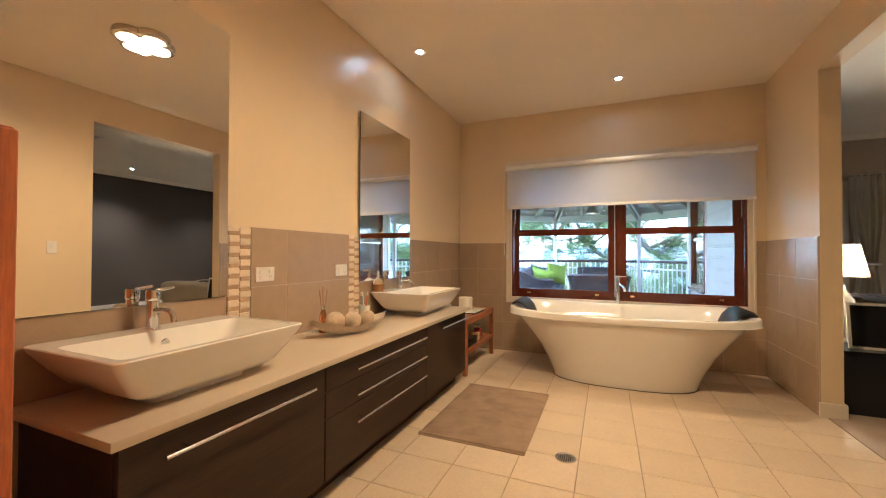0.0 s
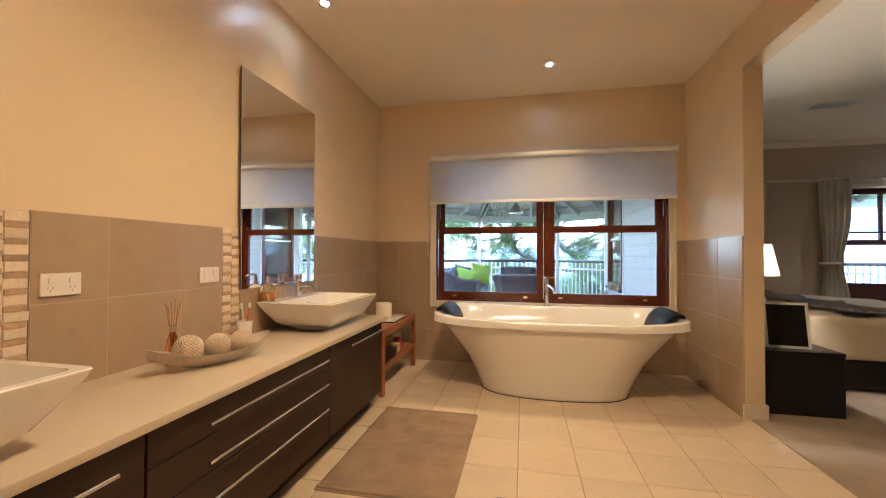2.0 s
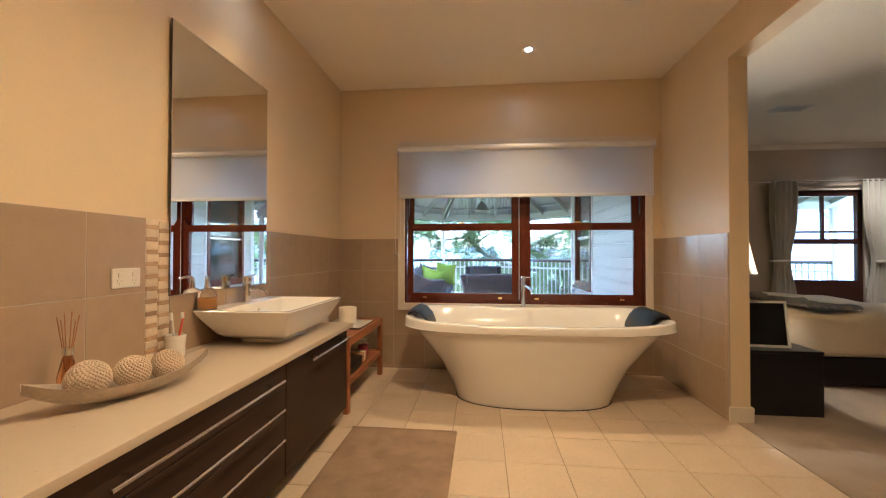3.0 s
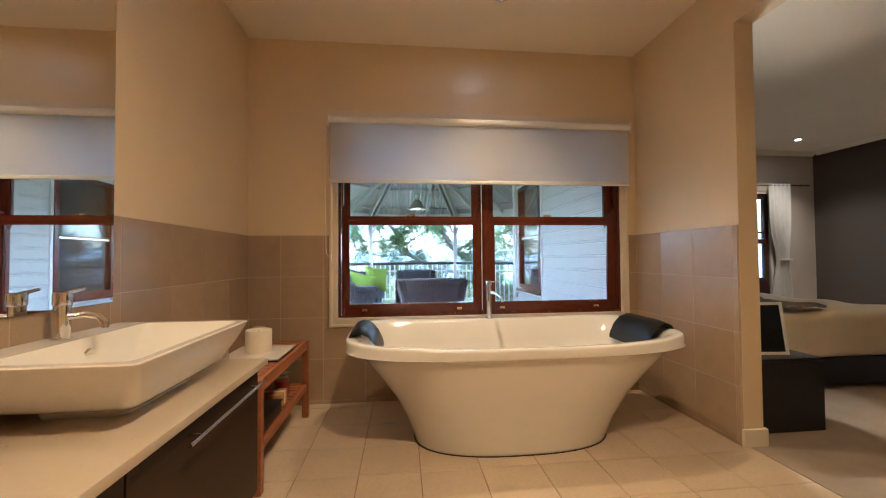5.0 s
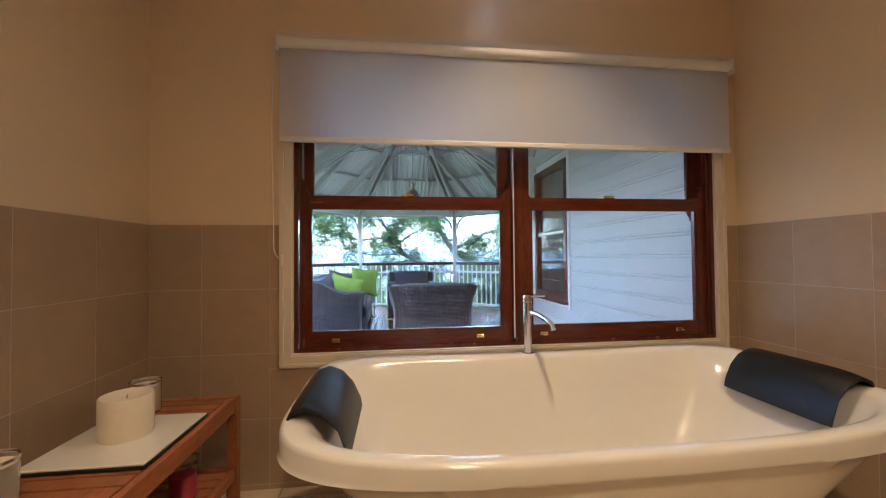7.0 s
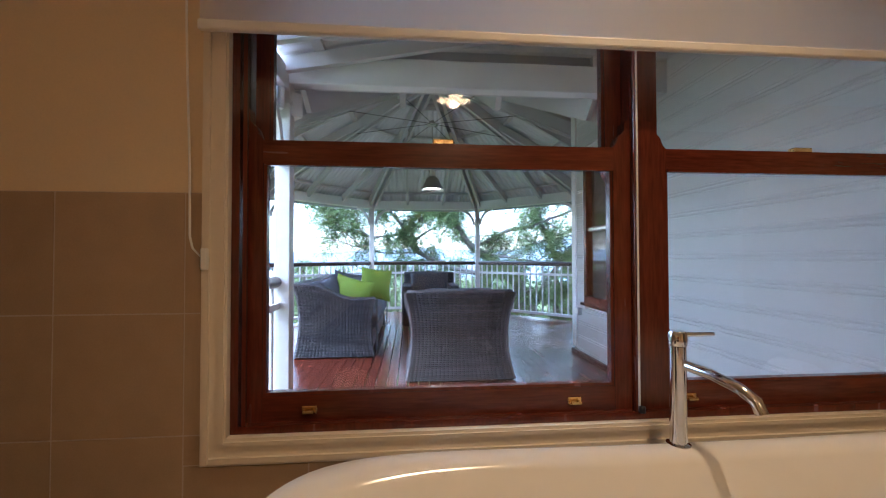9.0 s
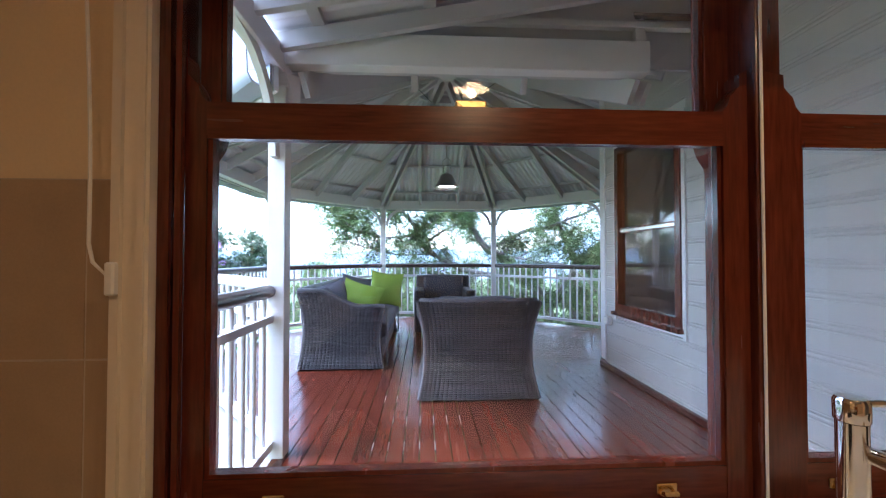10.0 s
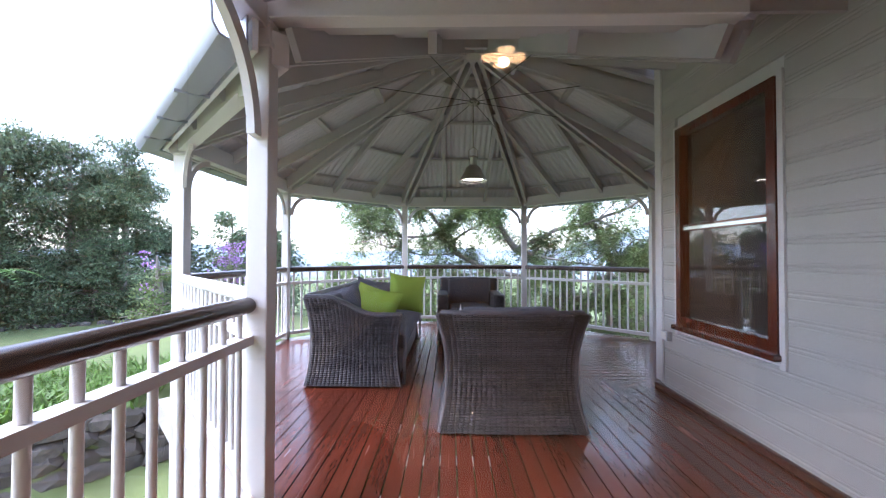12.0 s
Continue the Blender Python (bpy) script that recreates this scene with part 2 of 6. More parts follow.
# skirting on the end of the short wall
for name, b in (("baseboard", (W - 0.015, -0.986, 0.0, 3.175, -0.968, 0.10)), ("baseboard", (3.16, -0.968, 0.0, 3.178, 0.0, 0.10)),
                ("baseboard", (W - 0.016, -5.2, 0.0, W, -2.32, 0.10)), ("baseboard", (W - 0.016, -2.32, 0.0, 3.176, -2.302, 0.10))):
    bm = box(*b, 0.004)
    solid(name, bm, TRIM, "cream gloss moulded timber skirting board", "baseboard", "structure")

# ---- window ----
window = thing("window_1", (1.77, 0.05, 0.63), "pair of red-stained timber double-hung sash windows with cream architrave", "window", kind="structure")
arch = bmesh.new()
for b in ((0.589, -0.022, 0.564, 0.652, 0.0, 2.20), (2.893, -0.022, 0.564, 2.956, 0.0, 2.20), (0.652, -0.022, 0.564, 2.893, 0.0, 0.632), (0.652, -0.022, 2.14, 2.893, 0.0, 2.20)):
    bx(arch, *b)
for b in ((0.596, -0.03, 0.572, 0.61, -0.022, 2.19), (0.634, -0.027, 0.62, 0.646, -0.022, 2.15), (2.936, -0.03, 0.572, 2.95, -0.022, 2.19), (2.9, -0.027, 0.62, 2.912, -0.022, 2.15),
          (0.612, -0.03, 0.572, 2.934, -0.022, 0.586), (0.648, -0.027, 0.612, 2.898, -0.022, 0.624)):
    bx(arch, *b)
part("architrave", arch, TRIM, window, "cream moulded architrave")
jamb = bmesh.new()
for b in ((0.653, -0.004, 0.633, 0.672, 0.139, 2.139), (2.873, -0.004, 0.633, 2.892, 0.139, 2.139), (0.672, -0.004, 2.10, 2.873, 0.139, 2.139), (0.672, -0.004, 0.633, 2.873, 0.139, 0.652)):
    bx(jamb, *b)
for x in (0.684, 2.861):
    bx(jamb, x - 0.005, 0.0, 0.652, x + 0.005, 0.011, 2.10)
part("window_frame", jamb, REDWOOD, window)
part("mullion", box(1.7435, -0.002, 0.652, 1.7565, 0.139, 2.10, 0.003), REDWOOD, window)


def sash(x0, x1, z0, z1, y, low):
    """One sash: stiles, rails, a pane. The low one has the tall bottom rail; both have shaped horns past the meeting rail."""
    l, e = (0.037, 0.050) if x0 < 1 else (0.096, 0.055)
    s = part("lower_sash" if low else "upper_sash", bx(bmesh.new(), x0 + l, y - 0.014, z0, x1 - e, y + 0.022, z0 + (0.068 if low else 0.045)), REDWOOD_H, window)
    bm = bmesh.new()
    bx(bm, x0 + l, y - 0.016, z1 - (0.062 if low else 0.05), x1 - e, y + 0.022, z1)
    bx(bm, x0 + l + 0.003, y - 0.020, z1 - (0.068 if low else 0.055), x1 - e - 0.003, y - 0.004, z1 - (0.055 if low else 0.042))
    part("rail", bm, REDWOOD_H, s)
    for a, b, sgn in ((x0, x0 + l, 1), (x1, x1 - e, -1)):
        if low:
            poly = [(a, z0), (b, z0), (b, z1), (b - sgn * 0.010, z1 + 0.012), (b - sgn * 0.016, z1 + 0.03), (b - sgn * 0.034, z1 + 0.05),
                    (b - sgn * 0.035, z1 + 0.075), (a, z1 + 0.085)]
        else:
            poly = [(a, z1), (b, z1), (b, z0), (b - sgn * 0.006, z0 - 0.02), (b - sgn * 0.022, z0 - 0.045), (b - sgn * 0.026, z0 - 0.065), (a, z0 - 0.07)]
        part("stile", prism(bmesh.new(), poly, "y", y - 0.016, y + 0.022), REDWOOD, s)
    bead = bmesh.new()
    gz0, gz1 = z0 + (0.068 if low else 0.045), z1 - (0.062 if low else 0.05)
    for b in ((x0 + l, gz0, x0 + l + 0.008, gz1), (x1 - e - 0.008, gz0, x1 - e, gz1), (x0 + l + 0.008, gz0, x1 - e - 0.008, gz0 + 0.008)):
        bx(bead, b[0], y - 0.010, b[1], b[2], y + 0.014, b[3])
    part("bead", bead, REDWOOD, s)
    pane = part("pane", bx(bmesh.new(), x0 + l - 0.005, y + 0.003, gz0 - 0.005, x1 - e + 0.005, y + 0.007, gz1 + 0.005), GLASS, s, "clear window glass")
    pane.visible_shadow = False
    return s


def sash_lift(x, z, y, parent):
    bm = box(x - 0.02, y - 0.005, z - 0.010, x + 0.02, y, z + 0.010, 0.002, 1)
    bm2 = sweep(bmesh.new(), [(x - 0.012, y - 0.004, z - 0.008), (x - 0.012, y - 0.016, z - 0.002), (x + 0.012, y - 0.016, z - 0.002), (x + 0.012, y - 0.004, z - 0.008)], 0.0045, 6)
    part("sash_lift", bm, BRASS, parent, "small brass sash lift")
    part("sash_hook", bm2, BRASS, parent)


for x0, x1, side in ((0.686, 1.743, 0), (1.757, 2.862, 1)):
    up = sash(x0, x1, 1.352, 2.10, 0.080, False)
    lo = sash(x0, x1, 0.652, 1.400, 0.034, True)
    for x in (x0 + 0.16, x1 - 0.17):
        sash_lift(x, 0.682, 0.020, lo)
    cx = (x0 + x1) / 2 - 0.01
    part("sash_lock", box(cx - 0.03, 0.025, 1.400, cx + 0.03, 0.05, 1.416, 0.003, 1), BRASS, lo, "small brass sash lock")
part("cord", sweep(bmesh.new(), [(1.750, -0.006, 0.66), (1.750, -0.006, 2.09)], 0.003, 6), PLASTIC, window)
part("stop_knob", lathe(bmesh.new(), [(0.004, 0), (0.009, 0.002), (0.009, 0.016), (0.004, 0.02)], (1.750, -0.018, 0.655), 12), BLACK, window)

# ---- roller blind ----
blind = thing("roller_blind", (1.77, -0.06, 1.64), "white fabric roller blind lowered over the window's upper part", "blind")
part("fabric", bx(bmesh.new(), 0.603, -0.068, 1.655, 2.942, -0.0665, 2.10), FABRIC, blind)
part("bottom_bar", box(0.601, -0.078, 1.638, 2.944, -0.060, 1.664, 0.005), WHITE, blind)
part("roller", sweep(bmesh.new(), [(0.60, -0.068, 2.112), (2.945, -0.068, 2.112)], 0.027, 20), WHITE, blind, smooth=40)
for x in (0.591, 2.945):
    part("bracket", box(x, -0.10, 2.06, x + 0.009, -0.022, 2.145, 0.003, 1), WHITE, blind)
chain = [(0.575 - 0.012 * math.sin(i / 22 * 3.14159), -0.045 - 0.01 * math.sin(i * 0.3), 2.10 - i * 0.0505) for i in range(20)]
chain += [(0.577, -0.04, 1.11), (0.592, -0.034, 1.09), (0.604, -0.03, 1.105)]
part("bead_chain", sweep(bmesh.new(), chain, 0.0028, 6), WHITE, blind, "white plastic bead chain")
part("chain_clip", box(0.596, -0.044, 1.055, 0.612, -0.030, 1.11, 0.003, 1), WHITE, blind)

# ---- vanity ----
def handle(y0, y1, z, parent):
    h = part("handle", sweep(bmesh.new(), [(0.562, y0, z), (0.562, y1, z)], 0.0062, 10), STEEL, parent, "long brushed steel bar handle", smooth=40)
    for y in (y0 + 0.07, y1 - 0.07):
        part("stud", sweep(bmesh.new(), [(0.520, y, z), (0.560, y, z)], 0.0045, 8), STEEL, h)


def vanity_unit(y0, y1, fronts, label):
    u = thing("vanity_unit", (0.26, (y0 + y1) / 2, 0.10), label, "cabinet", "vanity units under the stone top")
    part("body", box(0.004, y0, 0.10, 0.500, y1, 0.622), ESPRESSO, u)
    part("kickboard", bx(bmesh.new(), 0.05, y0 + 0.002, 0.0, 0.43, y1 - 0.002, 0.10), ESPRESSO, u)
    for z0, z1, hz, hy0, hy1 in fronts:
        d = part("drawer_front", box(0.5005, y0 + 0.003, z0 + 0.002, 0.520, y1 - 0.003, z1 - 0.002, 0.0015, 1), ESPRESSO, u)
        handle(hy0, hy1, hz, d)
    return u


vanity_unit(-3.885, -3.092, [(0.10, 0.62, 0.556, -3.79, -3.20)], "espresso veneer vanity unit with one deep drawer under the stone top")
vanity_unit(-3.090, -2.042, [(0.50, 0.62, 0.558, -2.91, -2.13), (0.376, 0.50, 0.434, -2.91, -2.13), (0.10, 0.376, 0.305, -2.91, -2.13)],
            "espresso veneer vanity unit with three drawers and steel bars")
vanity_unit(-2.040, -1.250, [(0.10, 0.62, 0.572, -1.86, -1.30)], "espresso veneer vanity unit beside the teak table")
solid("stone_countertop", box(0.003, -3.915, 0.6225, 0.552, -1.222, 0.650, 0.003, 2), BENCH, "long cream engineered stone vanity top", "countertop", at=(0.27, -2.57, 0.6225), smooth=40)


# ---- basins and taps ----
def rrect(cx, cy, hx, hy, r, z, n=5):
    out = []
    for sx, sy, a0 in ((1, 1, 0), (-1, 1, 90), (-1, -1, 180), (1, -1, 270)):
        for i in range(n + 1):
            a = radians(a0 + 90 * i / n)
            out.append((cx + sx * (hx - r) + r * math.cos(a), cy + sy * (hy - r) + r * math.sin(a), z))
    return out


def basin(cy):
    b = thing("vessel_basin", (0.27, cy, 0.65), "white ceramic rectangular vessel basin on the stone top", "basin", "basins on the vanity")
    bm = bmesh.new()
    cx = 0.265
    spec = [(0.115, 0.18, 0.03, 0.650), (0.118, 0.185, 0.03, 0.668), (0.165, 0.235, 0.035, 0.685), (0.19, 0.275, 0.035, 0.708), (0.218, 0.318, 0.03, 0.765),
            (0.242, 0.356, 0.022, 0.822), (0.247, 0.361, 0.02, 0.838), (0.244, 0.358, 0.02, 0.842)]
    rings = [[bm.verts.new(p) for p in rrect(cx, cy, hx, hy * 0.93, r, 0.65 + (z - 0.65) * 0.94)] for hx, hy, r, z in spec]
    inner = [(0.175, 0.330, 0.03, 0.842, 0.045), (0.170, 0.326, 0.03, 0.836, 0.045), (0.135, 0.262, 0.04, 0.775, 0.04), (0.10, 0.18, 0.05, 0.735, 0.035), (0.02, 0.02, 0.015, 0.728, 0.03)]
    rings += [[bm.verts.new(p) for p in rrect(cx + dx, cy, hx, hy * 0.93, r, 0.65 + (z - 0.65) * 0.94)] for hx, hy, r, z, dx in inner]
    skin(bm, rings)
    part("bowl", bm, CERAMIC, b, smooth=30)
    part("waste", lathe(bmesh.new(), [(0.001, 0.0), (0.024, 0.0), (0.026, 0.004), (0.018, 0.007), (0.001, 0.008)], (cx + 0.03, cy, 0.7245), 24), CHROME, b, smooth=40)
    over = sweep(bmesh.new(), [(0.157, cy, 0.787), (0.164, cy, 0.7845)], 0.015, 20)
    part("overflow_ring", over, CHROME, b, smooth=40)
    return b


def basin_tap(cy):
    t = thing("basin_tap", (0.085, cy, 0.831), "chrome single-lever mixer tap on the basin's rear ledge", "tap", "taps on the basins")
    x = 0.085
    part("body", lathe(bmesh.new(), [(0.001, 0), (0.026, 0), (0.026, 0.004), (0.021, 0.006), (0.021, 0.105), (0.001, 0.105)], (x, cy, 0.831), 28), CHROME, t, smooth=40)
    part("spout", sweep(bmesh.new(), [(x + 0.015, cy, 0.901), (x + 0.07, cy, 0.907), (x + 0.105, cy, 0.901), (x + 0.12, cy, 0.884), (x + 0.123, cy, 0.864)], 0.0105, 12), CHROME, t, smooth=40)
    c = part("cap", lathe(bmesh.new(), [(0.001, 0), (0.023, 0), (0.024, 0.003), (0.024, 0.035), (0.022, 0.040), (0.001, 0.041)], (x, cy, 0.9375), 28), CHROME, t, smooth=40)
    part("lever", sweep(bmesh.new(), [(x, cy + 0.01, 0.973), (x + 0.004, cy + 0.075, 0.982)], [0.007, 0.005], 8), CHROME, c, smooth=40)


for y in (-3.552, -1.662):
    basin(y)
    basin_tap(y)

# ---- mirrors ----
for y0, y1 in ((-3.965, -3.190), (-2.128, -1.358)):
    m = thing("wall_mirror", (0.01, (y0 + y1) / 2, 0.915), "tall frameless rectangular mirror above a basin", "mirror", "mirrors above the vanity")
    part("backing", bx(bmesh.new(), 0.0145, y0, 0.915, 0.0185, y1, 2.163), DARKEDGE, m)
    part("silvered_glass", bx(bmesh.new(), 0.0187, y0 + 0.0015, 0.9165, 0.0215, y1 - 0.0015, 2.1615), MIRROR, m)


# ---- switches ----
def plate(name, at, hw, hh, facing, label, rockers, cat):
    x, y, z = at
    p = thing(name, at, label, cat, "electrical plates")
    d = 0.009 * facing
    part("cover", box(min(x, x + d), y - hw, z - hh, max(x, x + d), y + hw, z + hh, 0.0025, 2), PLASTIC, p)
    for i in range(rockers):
        yy = y - hw + (2 * hw) * (i + 0.5) / rockers
        part("rocker", box(min(x + d, x + d * 1.5), yy - 0.009, z + 0.004, max(x + d, x + d * 1.5), yy + 0.009, z + 0.022, 0.001, 1), PLASTIC, p)
    return p


# darker tone of the slot strips paints the shade inside the holes
SLOT = mat("shaded_slot_plastic", (0.36, 0.32, 0.27), 0.5, var=0.05, bump=0.0)
for y, z in ((-2.970, 1.008), (-2.338, 1.008)):
    p = plate("power_outlet", (0.0135, y, z), 0.060, 0.038, 1, "white plastic double power outlet on the taupe tiles", 2, "outlet")
    for yy in (y - 0.032, y + 0.032):
        for dy, dz, tall in ((-0.007, -0.010, 0.009), (0.007, -0.010, 0.009), (0.0, -0.022, 0.008)):
            part("slot", bx(bmesh.new(), 0.0225, yy + dy - 0.0012, z + dz - tall / 2, 0.0229, yy + dy + 0.0012, z + dz + tall / 2), SLOT, p)
plate("light_switch", (W, -2.62, 1.17), 0.036, 0.058, -1, "white plastic light switch on the cream wall", 1, "switch")

# ---- boat dish with three woven balls ----
SHELL = mat("pale_woven_rope", (0.66, 0.54, 0.40), 0.85, var=0.2, scale=20, fine=200, bump=0.3)
DISH = mat("pale_silver_dish", (0.52, 0.45, 0.36), 0.4, 0.25, var=0.15, scale=12, fine=90, bump=0.06)
AX = Vector((0.20, 0.45, 0)).normalized()
SIDE = Vector((AX.y, -AX.x, 0))
DC = Vector((0.288, -2.590, 0.65))
bm = bmesh.new()
rings = []
N = 15
outer, inner = [], []
for i in range(N):
    s = -1 + 2 * i / (N - 1)
    wd = 0.074 * max(1 - abs(s) ** 2.2, 0.03) ** 0.75
    base = 0.004 + 0.072 * abs(s) ** 2.6
    top = 0.056 + 0.050 * abs(s) ** 2.2
    for store, w2, lo in ((outer, wd, base), (inner, wd * 0.92, base + 0.006)):
        row = []
        for j in range(9):
            a = -1 + j / 4
            z = lo + (top - lo) * abs(a) ** 2.4
            row.append(bm.verts.new(DC + AX * (0.240 * s) + SIDE * (w2 * a) + Vector((0, 0, z))))
        store.append(row)
for store in (outer, inner):
    for a, b in zip(store, store[1:]):
        for j in range(8):
            bm.faces.new((a[j], a[j + 1], b[j + 1], b[j]))
for i in range(N - 1):
    for j in (0, 8):
        bm.faces.new((outer[i][j], outer[i + 1][j], inner[i + 1][j], inner[i][j]))
for i in (0, N - 1):
    for j in range(8):
        bm.faces.new((outer[i][j], outer[i][j + 1], inner[i][j + 1], inner[i][j]))
solid("decorative_dish", bm, DISH, "long pale boat-shaped dish holding three woven balls", "dish", at=DC, smooth=60)


def rope_ball(at, r):
    """A ball wound from rows of small knots."""
    bm = bmesh.new()
    bmesh.ops.create_uvsphere(bm, u_segments=24, v_segments=14, radius=r * 0.93)
    rng = random.Random(int(at[1] * 1000))
    for i in range(420):
        ph = math.acos(1 - 2 * (i + 0.5) / 420)
        th = i * 2.39996
        d = Vector((math.sin(ph) * math.cos(th), math.sin(ph) * math.sin(th), math.cos(ph)))
        m = Matrix.Translation(d * r * 0.93) @ d.to_track_quat("Z", "Y").to_matrix().to_4x4() @ Matrix.Rotation(rng.uniform(0, 6), 4, "Z") @ Matrix.Diagonal((1.5, 0.9, 0.9, 1))
        bmesh.ops.create_icosphere(bm, subdivisions=1, radius=r * 0.082, matrix=m)
    bm.transform(Matrix.Translation(at))
    return solid("woven_ball", bm, SHELL, "round cream knotted rope ball lying in the dish", "ornament", at=at, smooth=80, group="balls in the dish")


for s, r in ((-0.102, 0.056), (0.008, 0.051), (0.108, 0.050)):
    rope_ball(DC + AX * s + Vector((0, 0, 0.026 + r)), r)

# ---- reed diffuser ----
AMBER = clear("amber_glass", (0.75, 0.42, 0.18), 0.02)
REED = mat("reed_stick", (0.36, 0.17, 0.07), 0.8, var=0.2, fine=120)
d = thing("reed_diffuser", (0.115, -2.63, 0.65), "small amber glass reed diffuser with silver collar", "diffuser")
part("bottle", lathe(bmesh.new(), [(0.001, 0), (0.024, 0), (0.026, 0.004), (0.025, 0.07), (0.016, 0.115), (0.012, 0.13), (0.012, 0.160), (0.001, 0.160)], (0.115, -2.63, 0.65), 20), AMBER, d, smooth=40)
part("collar", lathe(bmesh.new(), [(0.001, 0), (0.0145, 0), (0.0145, 0.024), (0.001, 0.024)], (0.115, -2.63, 0.786), 20), CHROME, d, smooth=40)
for i in range(6):
    a = i * 1.05
    part("reed", sweep(bmesh.new(), [(0.115, -2.63, 0.72), (0.115 + 0.026 * math.cos(a), -2.63 + 0.026 * math.sin(a), 0.895 + 0.012 * (i % 3))], 0.0016, 5), REED, d)

# ---- tooth mug with brushes ----
g = thing("toothbrush_mug", (0.10, -2.185, 0.65), "white ceramic mug holding two toothbrushes", "mug")
part("mug", lathe(bmesh.new(), [(0.001, 0), (0.034, 0), (0.038, 0.005), (0.037, 0.06), (0.041, 0.108), (0.038, 0.108), (0.034, 0.06), (0.034, 0.010), (0.001, 0.008)], (0.10, -2.185, 0.65), 28), CERAMIC, g, smooth=40)
for col, dx, dy, name in (((0.75, 0.12, 0.06), 0.008, 0.016, "red"), ((0.1, 0.3, 0.6), -0.014, 0.004, "blue"), ((0.7, 0.68, 0.62), 0.006, -0.02, "white")):
    mm = mat("brush_" + name, col, 0.35, var=0.05, bump=0)
    br = part("toothbrush", sweep(bmesh.new(), [(0.10, -2.185, 0.66), (0.10 + dx, -2.185 + dy, 0.77), (0.10 + dx * 1.9, -2.185 + dy * 1.7, 0.845)], [0.004, 0.005, 0.0035], 8), mm, g, name + " plastic toothbrush", smooth=60)
    part("bristles", box(0.10 + dx * 1.7 - 0.004, -2.185 + dy * 1.6 - 0.012, 0.825, 0.10 + dx * 1.7 + 0.004, -2.185 + dy * 1.6 + 0.002, 0.85, 0.001, 1), PLASTIC, br)

# ---- soap bottles behind the far basin, black case behind the near one ----
SOAP = mat("orange_liquid_soap", (0.80, 0.42, 0.12), 0.15, var=0.05, bump=0.0)
CLEAR = clear("clear_glass")
d = thing("soap_dispenser", (0.055, -1.945, 0.831), "clear glass soap pump half full of orange soap", "dispenser")
part("liquid", lathe(bmesh.new(), [(0.001, 0.004), (0.039, 0.004), (0.040, 0.055), (0.001, 0.055)], (0.062, -1.945, 0.831), 24), SOAP, d, smooth=40)
part("bottle", lathe(bmesh.new(), [(0.001, 0), (0.042, 0), (0.043, 0.004), (0.043, 0.070), (0.034, 0.094), (0.016, 0.104), (0.001, 0.104)], (0.062, -1.945, 0.831), 24), CLEAR, d, smooth=40)
part("pump", sweep(bmesh.new(), [(0.062, -1.945, 0.932), (0.062, -1.945, 0.950), (0.062, -1.945, 0.985), (0.068, -1.96, 0.992), (0.092, -1.995, 0.984)], [0.015, 0.013, 0.009, 0.007, 0.005], 10), CHROME, d, smooth=40)
t = thing("toiletry_case", (0.10, -3.135, 0.65), "small black zipped toiletry case on the stone top", "case")
part("body", box(0.05, -3.185, 0.65, 0.15, -3.09, 0.685, 0.012, 3), VINYL, t, smooth=40)
part("zip", sweep(bmesh.new(), [(0.152, -3.18, 0.668), (0.152, -3.10, 0.668)], 0.003, 6), STEEL, t)
b = thing("perfume_bottle", (0.045, -3.12, 0.685), "little clear glass bottle with blue cap", "bottle")
part("flask", box(0.035, -3.135, 0.686, 0.058, -3.108, 0.72, 0.004, 2), CLEAR, b)
part("cap", box(0.040, -3.128, 0.72, 0.053, -3.115, 0.735, 0.002, 1), mat("blue_cap", (0.08, 0.1, 0.25), 0.3, bump=0), b)

# ---- freestanding tub ----
def sup(cx, cy, hx, hy, z, e, n=72):
    out = []
    for i in range(n):
        a = 6.283185 * i / n
        c, s = math.cos(a), math.sin(a)
        out.append((cx + hx * math.copysign(abs(c) ** (2 / e), c), cy + hy * math.copysign(abs(s) ** (2 / e), s), z))
    return out


TX, TY = 1.788, -0.600
tub = thing("bathtub", (TX, TY, 0.0), "white freestanding flared bathtub below the window", "bathtub")
bm = bmesh.new()
prof = [(0.585, 0.315, 0.004, 2.5), (0.590, 0.320, 0.02, 2.5), (0.606, 0.328, 0.07, 2.6), (0.645, 0.348, 0.17, 2.8), (0.705, 0.375, 0.29, 3.1), (0.782, 0.410, 0.40, 3.6),
        (0.866, 0.444, 0.50, 4.0), (0.918, 0.460, 0.550, 4.6), (0.956, 0.474, 0.553, 4.9), (0.970, 0.482, 0.557, 5.0), (0.970, 0.484, 0.566, 4.6), (0.970, 0.484, 0.600, 4.6), (0.964, 0.479, 0.610, 4.6),
        (0.954, 0.470, 0.613, 4.9), (0.924, 0.436, 0.611, 4.6), (0.900, 0.412, 0.596, 4.4), (0.83, 0.367, 0.48, 3.8), (0.70, 0.30, 0.30, 3.2), (0.60, 0.255, 0.19, 2.8), (0.45, 0.19, 0.165, 2.4), (0.05, 0.03, 0.155, 2.0)]
def tub_lift(p, hx):
    f = abs((p[0] - TX) / 0.94)
    return (p[0], p[1], p[2] + (0.030 * f ** 2.2 + 0.012 * max((p[1] - TY) / 0.46, 0)) * min(max((p[2] - 0.35) / 0.25, 0), 1))
skin(bm, [[bm.verts.new(tub_lift(p, hx)) for p in sup(TX, TY, hx, hy, z, e, 168)] for hx, hy, z, e in prof])
part("shell", bm, ACRYLIC, tub, smooth=55)
